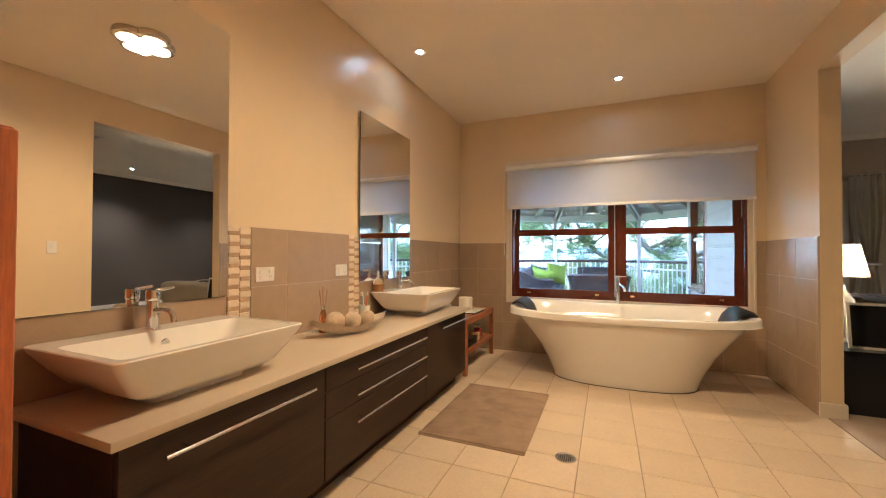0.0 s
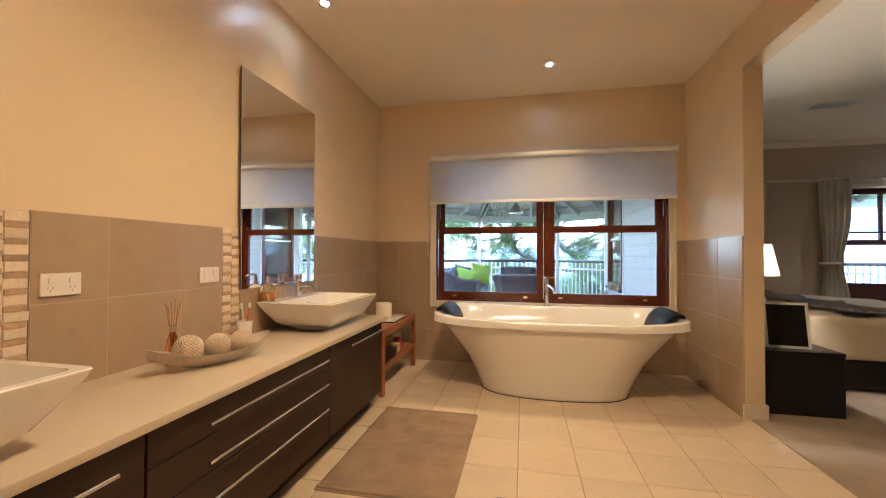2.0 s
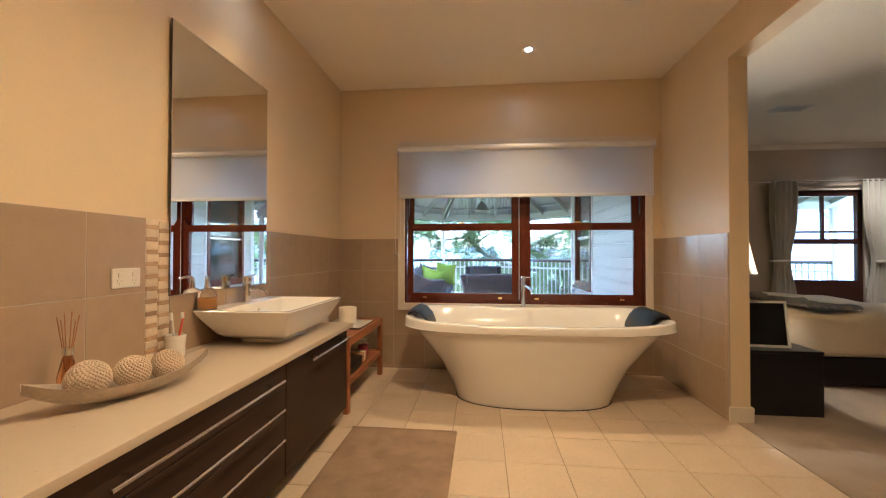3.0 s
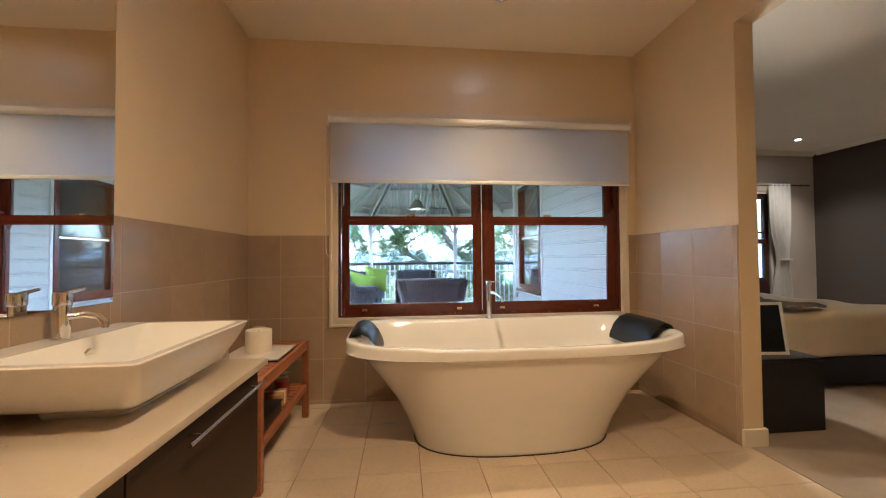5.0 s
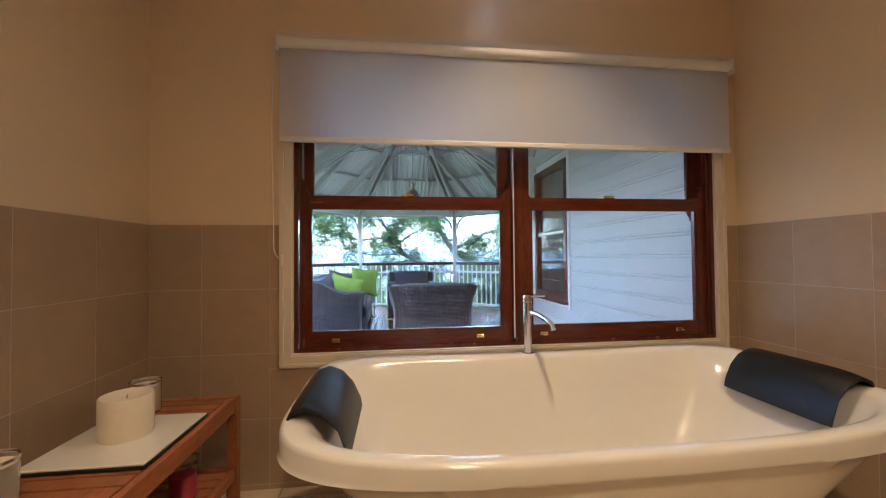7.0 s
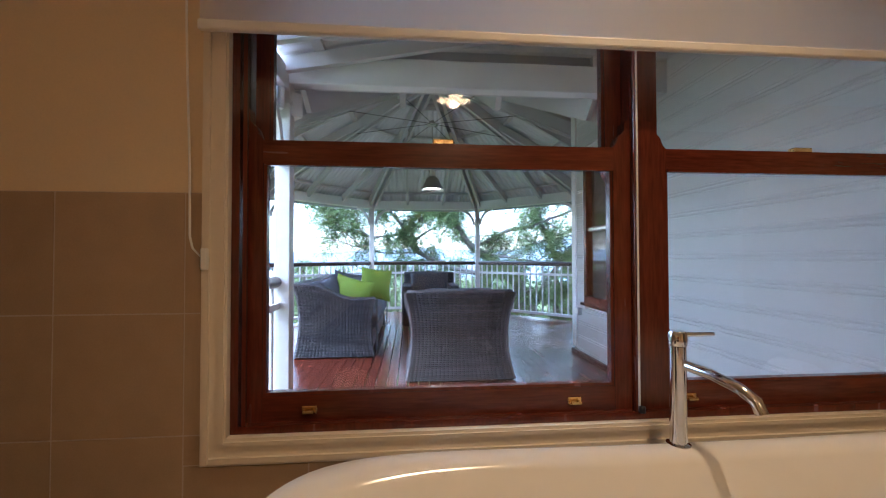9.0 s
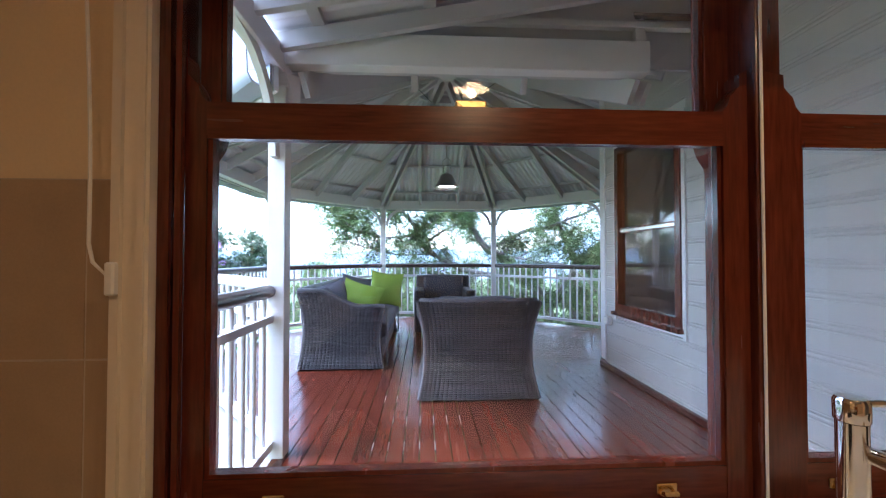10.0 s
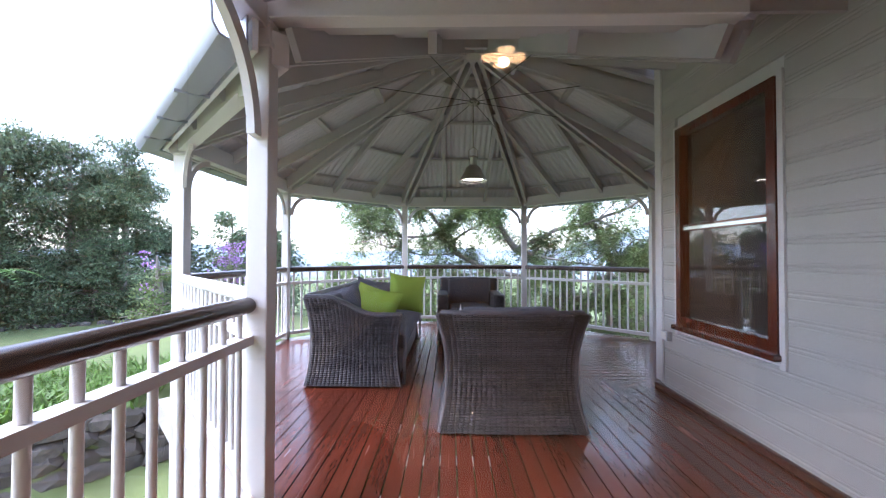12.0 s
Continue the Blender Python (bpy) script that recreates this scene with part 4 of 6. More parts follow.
for x, y in ((7.28, 2.40), (7.50, 0.40)):
    downlight(x, y, BZ)
for x, y in ((5.10, 1.34), (5.6, -1.2)):
    v = thing("ceiling_vent", (x, y, BZ), "rectangular slatted air vent in the bedroom ceiling", "vent", "bedroom ceiling vents")
    bm = bmesh.new()
    for b in ((-0.20, -0.10, 0.20, -0.08), (-0.20, 0.08, 0.20, 0.10), (-0.20, -0.08, -0.18, 0.08), (0.18, -0.08, 0.20, 0.08)):
        bx(bm, x + b[0], y + b[1], BZ - 0.012, x + b[2], y + b[3], BZ - 0.0005)
    part("frame", bm, PLASTIC, v)
    part("backing", bx(bmesh.new(), x - 0.18, y - 0.08, BZ - 0.003, x + 0.18, y + 0.08, BZ - 0.001), BLACK, v)
    for i in range(5):
        part("slat", bx(bmesh.new(), x - 0.18, y - 0.068 + i * 0.032, BZ - 0.011, x + 0.18, y - 0.058 + i * 0.032, BZ - 0.005), PLASTIC, v)

# ---- verandah and octagonal pavilion ----
EXT = mat("white_exterior_paint", (0.69, 0.665, 0.66), 0.38, var=0.05, scale=2.5, fine=90, bump=0.03)
ROOF = mat("painted_corrugated_iron", (0.62, 0.61, 0.64), 0.45, 0.0, var=0.08, scale=2, fine=60, bump=0.02)
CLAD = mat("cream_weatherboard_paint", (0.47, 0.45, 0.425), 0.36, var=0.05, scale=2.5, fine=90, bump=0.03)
# grey set below the roof sheets' to put underside shade into the timbers
RAFTER = mat("shade_grey_rafter_paint", (0.46, 0.445, 0.455), 0.45, var=0.06, scale=2.5, fine=80, bump=0.04)
DECK = mat("oiled_merbau_deck", (0.125, 0.028, 0.014), 0.24, var=0.30, scale=2.2, fine=26, bump=0.012, stretch=(9, 0.8, 9), per=0.16, coat=0.18)
HANDRAIL = mat("dark_brown_handrail", (0.045, 0.028, 0.022), 0.3, var=0.25, scale=5, fine=40, stretch=(3, 0.5, 3), coat=0.3)
GUTTER = mat("zinc_gutter", (0.27, 0.28, 0.31), 0.4, 0.3, var=0.06, scale=3, fine=60)
SKIRT = mat("dark_red_skirting", (0.075, 0.020, 0.012), 0.35, var=0.3, stretch=(5, 0.6, 5))
OC, AP, SD = Vector((1.40, 3.995, 0)), 2.475, 2.05
DZ = 0.02
corner = [OC + Vector((math.cos(radians(22.5 + 45 * k)), math.sin(radians(22.5 + 45 * k)), 0)) * (AP / math.cos(radians(22.5))) for k in range(8)]
# corners: 0 east-north, 1 north-east, 2 north-west, 3 west-north, 4 west-south, 5 south-west, 6 south-east, 7 east-south
P_NE, P_NW, P_WN, P_WS, P_SW = corner[1], corner[2], corner[3], corner[4], corner[5] + Vector((-0.07, 0, 0))
P_E = corner[0]


def post(p, z0, z1, w, label="square white timber verandah post"):
    t = thing("verandah_post", (p.x, p.y, z0), label, "post", "verandah posts")
    part("shaft", box(p.x - w / 2, p.y - w / 2, z0, p.x + w / 2, p.y + w / 2, z1, 0.006, 2), EXT, t)
    part("collar", box(p.x - w / 2 - 0.008, p.y - w / 2 - 0.008, z1 - 0.13, p.x + w / 2 + 0.008, p.y + w / 2 + 0.008, z1 - 0.10, 0.004, 1), EXT, t)
    return t


def arc_bracket(t, p, d, r, ztop, thick=0.028, deep=0.045, off=0.05):
    """A curved brace from post to beam along d."""
    d = Vector((d[0], d[1], 0)).normalized()
    s = Vector((-d.y, d.x, 0)) * (thick / 2)
    bm = bmesh.new()
    rings = []
    for i in range(13):
        a = radians(90 * i / 12)
        for_c = Vector((p.x, p.y, 0)) + d * off
        o = for_c + d * (r * (1 - math.cos(a))) + Vector((0, 0, ztop - r + r * math.sin(a)))
        n = d * math.cos(a) * -1 + Vector((0, 0, math.sin(a)))
        rings.append([bm.verts.new(o + s), bm.verts.new(o - s), bm.verts.new(o - s - n * deep), bm.verts.new(o + s - n * deep)])
    skin(bm, rings)
    part("bracket", bm, EXT, t)


POSTS = {}
for key, p, z1, w in (("sw", P_SW, 2.194, 0.095), ("ws", P_WS, 2.10, 0.095), ("wn", P_WN, 2.10, 0.09), ("nw", P_NW, 2.10, 0.09), ("ne", P_NE, 2.10, 0.09), ("e", P_E, 2.10, 0.09)):
    POSTS[key] = post(p, DZ if key not in ("ws", "sw") else -1.4, z1, w)
ring_of = [("e", P_E), ("ne", P_NE), ("nw", P_NW), ("wn", P_WN), ("ws", P_WS), ("sw", P_SW)]
for (ka, a), (kb, b) in zip(ring_of, ring_of[1:]):
    arc_bracket(POSTS[ka], a, b - a, 0.30, 2.0)
    arc_bracket(POSTS[kb], b, a - b, 0.30, 2.0)
arc_bracket(POSTS["sw"], P_SW, (0, -1), 0.54, 2.20, 0.035, 0.06)

beams = thing("pavilion_beam", (OC.x, OC.y, 2.0), "white timber plate beams round the pavilion", "beam", kind="structure")
for a, b in zip(corner, corner[1:] + corner[:1]):
    if (a - corner[5]).length < 0.1 or (a - corner[6]).length < 0.1 or (a - corner[7]).length < 0.1:
        continue
    part("plate", beam(bmesh.new(), (a.x, a.y, 2.15), (b.x, b.y, 2.15), 0.09, 0.15), EXT, beams)
part("front_beam", box(0.26, P_SW.y - 0.045, 2.195, 2.44, P_SW.y + 0.045, 2.38, 0.004, 1), EXT, beams)
part("eave_beam", box(P_SW.x - 0.05, 0.141, 2.14, P_SW.x + 0.04, P_SW.y - 0.05, 2.28, 0.004, 1), EXT, beams)

SLOPE, APEX = 0.545, 3.555
roof = thing("pavilion_roof", (OC.x, OC.y, 2.2), "eight-sided pavilion roof of pale corrugated iron on exposed rafters", "roof", kind="structure")
half = math.tan(radians(22.5))
for k in range(8):
    ang = radians(45 * k)
    n, u = Vector((math.cos(ang), math.sin(ang), 0)), Vector((-math.sin(ang), math.cos(ang), 0))
    over = {6: -0.11, 7: 0.0}.get(k, 0.13)
    FALL = 0.407 if k == 7 else SLOPE  # the side against the house is flatter
    R = AP + over
    bm = bmesh.new()
    cols = int(2 * R * half / 0.0127)
    lo_row, hi_row = [], []
    for i in range(cols + 1):
        t = -R * half + 2 * R * half * i / cols
        top = abs(t) / half
        wv = 0.011 * math.sin(6.283185 * t / 0.076)
        lo_row.append(bm.verts.new(OC + n * R + u * t + Vector((0, 0, APEX - FALL * R + wv))))
        hi_row.append(bm.verts.new(OC + n * max(top, 0.01) + u * t + Vector((0, 0, APEX - FALL * max(top, 0.01) + wv))))
    for i in range(cols):
        if (hi_row[i].co - lo_row[i].co).length > 0.002 or (hi_row[i + 1].co - lo_row[i + 1].co).length > 0.002:
            bm.faces.new((lo_row[i], lo_row[i + 1], hi_row[i + 1], hi_row[i]))
    if k == 7:
        bmesh.ops.bisect_plane(bm, geom=bm.verts[:] + bm.edges[:] + bm.faces[:], plane_co=(2.99, 0, 0), plane_no=(1, 0, 0), clear_outer=True)
    part("roof_sheet", bm, ROOF, roof, smooth=60)
    z_at = lambda r, fall=FALL: APEX - fall * r
    # battens
    for r in (0.42, 1.05, 1.68, 2.30):
        a, b = OC + n * r + u * (r * half), OC + n * r - u * (r * half)
        part("batten", beam(bmesh.new(), (a.x, a.y, z_at(r) - 0.010), (b.x, b.y, z_at(r) - 0.010), 0.065, 0.034), RAFTER, roof)
    # common rafters
    for f in (-1 / 3, 1 / 3):
        t = f * SD / 2
        r1 = abs(t) / half
        a, b = OC + n * (R - 0.02) + u * t, OC + n * r1 + u * t
        part("rafter", beam(bmesh.new(), (a.x, a.y, z_at(R - 0.02) - 0.046), (b.x, b.y, z_at(r1) - 0.046), 0.042, 0.100), RAFTER, roof)
for k, c in enumerate(corner):
    d = (c - OC).normalized()
    R = (AP + (0.12 if k not in (5, 6, 7) else 0.0)) / math.cos(radians(22.5))
    sl = SLOPE * math.cos(radians(22.5))
    a, b = OC + d * R, OC + d * 0.06
    part("hip_cap", beam(bmesh.new(), (a.x, a.y, APEX - sl * R + 0.035), (b.x, b.y, APEX - sl * 0.06 + 0.035), 0.24, 0.018), ROOF, roof)
    for side in (-0.052, 0.052):
        o = Vector((-d.y, d.x, 0)) * side
        part("hip_rafter", beam(bmesh.new(), (a.x + o.x, a.y + o.y, APEX - sl * R - 0.046), (b.x + o.x, b.y + o.y, APEX - sl * 0.06 - 0.046), 0.040, 0.140), RAFTER, roof)
part("apex_block", lathe(bmesh.new(), [(0.001, 0), (0.09, 0), (0.10, 0.02), (0.10, 0.16), (0.001, 0.16)], (OC.x, OC.y, APEX - 0.24), 8), RAFTER, roof)
# inner ring of short collar ties
for k in range(8):
    a = OC + (corner[k] - OC).normalized() * 0.48
    b = OC + (corner[(k + 1) % 8] - OC).normalized() * 0.48
    part("collar_tie", beam(bmesh.new(), (a.x, a.y, 3.26), (b.x, b.y, 3.26), 0.04, 0.09), RAFTER, roof)
# fascia and gutter on the open sides
for k in (1, 2, 3, 4, 5):
    ang = radians(45 * k)
    n, u = Vector((math.cos(ang), math.sin(ang), 0)), Vector((-math.sin(ang), math.cos(ang), 0))
    R = AP + 0.13
    z = APEX - SLOPE * R
    a, b = OC + n * (R - 0.01) + u * (R * half), OC + n * (R - 0.01) - u * (R * half)
    part("fascia", beam(bmesh.new(), (a.x, a.y, z + 0.01), (b.x, b.y, z + 0.01), 0.025, 0.14), EXT, roof)
    bm = bmesh.new()
    prof = [(x * 1.35, dz * 1.4) for x, dz in ((0.015, 0.0), (0.015, -0.095), (0.05, -0.11), (0.105, -0.105), (0.125, -0.08), (0.13, 0.005), (0.124, 0.005), (0.118, -0.075), (0.10, -0.097), (0.052, -0.102), (0.022, -0.09), (0.022, 0.0))]
    rows = []
    for s in (-1, 1):
        rows.append([bm.verts.new(OC + n * (R + x) + u * (s * (R + x) * half) + Vector((0, 0, z + dz))) for x, dz in prof])
    skin(bm, rows)
    g = part("gutter", bm, GUTTER, roof, "grey zinc quad gutter", smooth=40)
    for f in (-0.6, -0.1, 0.4):
        q = OC + n * (R + 0.07) + u * (f * R * half)
        part("gutter_strap", beam(bmesh.new(), (q.x - n.x * 0.06, q.y - n.y * 0.06, z - 0.136), (q.x + n.x * 0.10, q.y + n.y * 0.10, z - 0.144), 0.02, 0.016), GUTTER, g)

# lean-to roof over the strip by the bathroom window
lean = thing("verandah_roof", (1.6, 0.8, 2.3), "lean-to verandah roof of pale iron on timber rafters", "roof", kind="structure")
zr = lambda x: 2.37 + 0.19 * (x - 0.33)
bm = bmesh.new()
cols = 160
a_row, b_row = [], []
for i in range(cols + 1):
    y = 0.145 + (P_SW.y + 0.34 - 0.145) * i / cols
    wv = 0.011 * math.sin(6.283185 * y / 0.076)
    a_row.append(bm.verts.new((0.30, y, zr(0.30) + wv)))
    b_row.append(bm.verts.new((2.945, y, zr(2.945) + wv)))
for i in range(cols):
    bm.faces.new((a_row[i], a_row[i + 1], b_row[i + 1], b_row[i]))
part("roof_sheet", bm, ROOF, lean, smooth=60)
for y in (0.20, 0.65, 1.10, 1.42):
    part("rafter", beam(bmesh.new(), (0.30, y, zr(0.30) - 0.045), (2.945, y, zr(2.945) - 0.045), 0.042, 0.09), RAFTER, lean)
for x in (0.55, 1.15, 1.75, 2.35, 2.85):
    part("batten", bx(bmesh.new(), x - 0.032, 0.146, zr(x) - 0.044, x + 0.032, P_SW.y, zr(x) - 0.010), RAFTER, lean)
part("gable_infill", prism(bmesh.new(), [(0.10, 2.20), (2.44, 2.20), (2.44, 2.57), (2.946, 2.57), (2.946, zr(2.946) - 0.012), (0.30, zr(0.30) - 0.012), (0.10, 2.34)], "y", P_SW.y + 0.046, P_SW.y + 0.070), RAFTER, lean)
part("gable_rail", box(0.95, P_SW.y - 0.035, 2.465, 2.90, P_SW.y + 0.010, 2.505, 0.003, 1), RAFTER, lean)
part("gable_stud", box(2.36, P_SW.y - 0.030, 2.382, 2.42, P_SW.y + 0.010, 2.463, 0.003, 1), RAFTER, lean)
BARE = mat("bare_dark_timber", (0.07, 0.045, 0.032), 0.6, var=0.3, stretch=(6, 1, 6))
part("corner_soffit", prism(bmesh.new(), [(2.37, P_SW.y + 0.01), (2.974, P_SW.y + 0.01), (2.974, 2.20)], "z", 2.565, 2.585), BARE, lean, "bare dark timber lining")
part("corner_lining", bx(bmesh.new(), 2.446, P_SW.y + 0.046, 2.26, 2.946, P_SW.y + 0.070, 2.562), RAFTER, lean)
for c, f in ((corner[6], 0.95), (corner[7], 0.66)):
    he = (c - OC) * f
    bm = bmesh.new()
    rows = []
    for s in (-0.012, 0.012):
        w = OC + Vector((-he.y, he.x, 0)).normalized() * s
        rows.append([bm.verts.new(w + Vector((0, 0, APEX - 0.02))), bm.verts.new(w + he + Vector((0, 0, APEX - SLOPE * AP * f - 0.02))), bm.verts.new(w + he + Vector((0, 0, APEX - 0.407 * AP * f + 0.02))), bm.verts.new(w + Vector((0, 0, APEX + 0.0)))])
    skin(bm, rows)
    part("hip_infill", bm, RAFTER, lean)

# roof over the verandah in front of the bedroom
side_roof = thing("side_verandah_roof", (6.4, 4.2, 2.4), "side verandah roof of pale iron sheets on timber rafters", "roof", kind="structure")
bm = bmesh.new()
rows = []
for y, z in ((3.20, 2.80), (5.15, 2.22)):
    rows.append([bm.verts.new((4.05 + 0.019 * i, y, z + 0.011 * math.sin(6.283185 * i / 4))) for i in range(246)])
skin(bm, rows, closed=False, cap=False)
part("roof_sheet", bm, ROOF, side_roof, smooth=60)
for i in range(8):
    part("rafter", beam(bmesh.new(), (4.2 + 0.62 * i, 3.20, 2.78), (4.2 + 0.62 * i, 5.13, 2.20), 0.042, 0.09), RAFTER, side_roof)
part("plate", beam(bmesh.new(), (4.1, P_E.y, 2.20), (8.7, P_E.y, 2.20), 0.09, 0.14), EXT, side_roof)

# tie cables and pendant
p = thing("pendant_lamp", (OC.x, OC.y, 1.95), "industrial metal dome pendant lamp switched on", "pendant lamp")
PEND = mat("aged_pewter", (0.42, 0.40, 0.37), 0.28, 0.9, var=0.15, scale=10, fine=100)
bm = bmesh.new()
prof = [(0.150, 0.0), (0.152, 0.012), (0.135, 0.035), (0.105, 0.085), (0.078, 0.145), (0.06, 0.165), (0.045, 0.17), (0.043, 0.235), (0.05, 0.245), (0.05, 0.26), (0.03, 0.275), (0.001, 0.276)]
rings = [ring(bm, (OC.x, OC.y, 1.955 + z), Vector((1, 0, 0)), Vector((0, 1, 0)), r, 36) for r, z in prof]
skin(bm, rings, cap=False)
inner = [ring(bm, (OC.x, OC.y, 1.955 + z), Vector((1, 0, 0)), Vector((0, 1, 0)), r, 36) for r, z in ((0.148, 0.001), (0.13, 0.033), (0.10, 0.083), (0.07, 0.14))]
skin(bm, inner, cap=False)
part("dome", bm, PEND, p, smooth=40)
part("diffuser", lathe(bmesh.new(), [(0.001, 0.03), (0.12, 0.03), (0.12, 0.036), (0.001, 0.036)], (OC.x, OC.y, 1.955), 28), glow("pendant_diffuser", (1.0, 0.87, 0.66), 5.0), p)
part("yoke", sweep(bmesh.new(), [(OC.x - 0.045, OC.y, 2.19), (OC.x - 0.05, OC.y, 2.29), (OC.x, OC.y, 2.33), (OC.x + 0.05, OC.y, 2.29), (OC.x + 0.045, OC.y, 2.19)], 0.006, 8), PEND, p)
part("rod", sweep(bmesh.new(), [(OC.x, OC.y, 2.32), (OC.x, OC.y, 2.83)], 0.006, 8), PEND, p)
c = thing("cable_hub", (OC.x, OC.y, 2.80), "steel hub with eight thin tie cables below the roof", "tie cables")
part("hub", lathe(bmesh.new(), [(0.001, 0), (0.07, 0), (0.075, 0.01), (0.04, 0.05), (0.015, 0.07), (0.001, 0.07)], (OC.x, OC.y, 2.80), 24), PEND, c, smooth=40)
for k in range(8):
    d = (corner[k] - OC).normalized()
    e = OC + d * 1.25
    part("cable", sweep(bmesh.new(), [(OC.x + d.x * 0.06, OC.y + d.y * 0.06, 2.825), (e.x, e.y, APEX - 0.5035 * 1.25 - 0.12)], 0.004, 5), BLACK, c)


# ---- balustrades ----
def balustrade(a, b, group_label, rail_m, inset=0.05, top=0.955, mid=0.79):
    a, b = Vector((a[0], a[1], 0)), Vector((b[0], b[1], 0))
    d = (b - a).normalized()
    L = (b - a).length - 2 * inset
    a2, b2 = a + d * inset, b - d * inset
    t = thing("balustrade", ((a.x + b.x) / 2, (a.y + b.y) / 2, DZ), group_label, "railing", "verandah balustrades")
    bm = bmesh.new()
    s = Vector((-d.y, d.x, 0))
    rows = []
    for q in (a2, b2):
        rows.append([bm.verts.new(q + s * (0.042 * math.cos(x)) + Vector((0, 0, top + 0.036 * math.sin(x)))) for x in [6.283185 * i / 16 for i in range(16)]])
    skin(bm, rows)
    part("handrail", bm, rail_m, t, smooth=50)
    part("mid_rail", beam(bmesh.new(), (a2.x, a2.y, mid), (b2.x, b2.y, mid), 0.065, 0.038), EXT, t)
    part("bottom_rail", beam(bmesh.new(), (a2.x, a2.y, 0.115), (b2.x, b2.y, 0.115), 0.065, 0.042), EXT, t)
    n = max(2, round(L / 0.118))
    me = mesh_of("baluster", sweep(bmesh.new(), [(0, 0, 0.09), (0, 0, 0.92)], 0.0142, 10), EXT, 40)
    for i in range(n):
        q = a2 + d * (L * (i + 0.5) / n)
        piece("baluster", me, t, (q.x, q.y, 0))


balustrade((P_SW.x - 0.04, 0.135), (P_SW.x - 0.04, P_SW.y), "white dowel balustrade with a dark brown handrail", HANDRAIL, top=0.928, mid=0.798)
balustrade(P_SW, P_WS, "white dowel balustrade with a white handrail", EXT)
for a, b in ((P_WS, P_WN), (P_WN, P_NW), (P_NW, P_NE), (P_NE, P_E), (P_E, (6.2, P_E.y)), ((6.2, P_E.y), (8.6, P_E.y))):
    balustrade(a, b, "white dowel balustrade with a dark brown handrail", HANDRAIL)
post(Vector((6.2, P_E.y, 0)), DZ, 2.1, 0.09)
POSTS["far"] = post(Vector((8.6, P_E.y, 0)), DZ, 2.1, 0.09)
arc_bracket(POSTS["far"], Vector((8.6, P_E.y, 0)), (-1, 0), 0.30, 2.06)

# ---- house wall beside the verandah ----
wall("wall_house", [(2.975, 0.14, -0.1, 3.14, 1.94, BZ + 0.02), (2.975, 2.885, -0.1, 3.14, 3.19, BZ + 0.02), (2.975, 1.94, -0.1, 3.14, 2.885, 0.605), (2.975, 1.94, 2.145, 3.14, 2.885, BZ + 0.02)],
     EXT, "white painted weatherboard house wall")
clad = thing("weatherboard_cladding", (2.95, 1.6, 0.0), "white painted double-grooved weatherboards on the house wall", "cladding", kind="structure")
PITCH = 0.1425
bprof = [(0.025, 0.0), (0.003, 0.0), (0.0, 0.004), (0.0, 0.096), (0.005, 0.101), (0.005, 0.104), (0.001, 0.109), (0.001, 0.118), (0.007, 0.124), (0.007, 0.128), (0.002, 0.134), (0.002, PITCH - 0.002), (0.004, PITCH), (0.025, PITCH)]
z = 0.11 - PITCH
while z < 2.86:
    spans = [(0.142, 3.10)]
    if z + PITCH > 0.585 and z + 0.03 < 2.165:
        spans = [(0.142, 1.905), (2.92, 3.10)]
    for y0, y1 in spans:
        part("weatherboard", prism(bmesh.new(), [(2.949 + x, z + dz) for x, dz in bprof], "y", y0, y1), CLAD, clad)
    z += PITCH
solid("corner_trim", box(2.935, 3.10, 0.09, 3.0, 3.20, 2.88, 0.004, 1), EXT, "white corner board at the wall's end", "trim", "structure")
solid("wall_skirting", box(2.922, 0.142, DZ, 2.974, 3.20, 0.064, 0.006, 2), SKIRT, "dark red timber skirting along the wall", "baseboard", "structure")
w = thing("window_house", (2.96, 2.41, 0.6), "brown timber sash window in the weatherboard wall", "window", kind="structure")
bm = bmesh.new()
for b in ((1.945, 0.61, 2.005, 2.14), (2.82, 0.61, 2.88, 2.14), (2.005, 2.08, 2.82, 2.14), (2.005, 0.61, 2.82, 0.68)):
    bx(bm, 2.925, b[0], b[1], 3.03, b[2], b[3])
part("window_frame", bm, REDWOOD, w)
part("window_sill", box(2.89, 1.93, 0.575, 3.03, 2.895, 0.609, 0.004, 1), REDWOOD, w)
part("meeting_rail", bx(bmesh.new(), 2.945, 2.005, 1.335, 2.985, 2.82, 1.385), REDWOOD, w)
part("metal_strip", bx(bmesh.new(), 2.940, 2.005, 1.345, 2.945, 2.82, 1.368), STEEL, w, "bright metal strip")
bm = bmesh.new()
for b in ((1.907, 0.53, 1.943, 2.165), (2.882, 0.53, 2.918, 2.165), (1.943, 2.142, 2.882, 2.165)):
    bx(bm, 2.936, b[0], b[1], 2.974, b[2], b[3])
part("trim", bm, EXT, w)
for z0, z1, x in ((0.68, 1.335, 2.962), (1.385, 2.08, 2.972)):
    q = part("pane", bx(bmesh.new(), x, 2.005, z0, x + 0.004, 2.82, z1), GLASS, w)
    q.visible_shadow = False
part("fly_screen", bx(bmesh.new(), 2.995, 2.005, 0.68, 2.997, 2.82, 2.08), mat("dark_fly_screen", (0.05, 0.028, 0.018), 0.6, var=0.15, fine=400), w, "dark fly screen")
b = thing("outdoor_outlet", (2.94, 3.02, 0.5), "grey weatherproof outlet on the weatherboards", "outlet")
part("case", box(2.905, 2.975, 0.455, 2.949, 3.065, 0.535, 0.008, 2), mat("grey_plastic", (0.45, 0.45, 0.46), 0.45, bump=0), b)
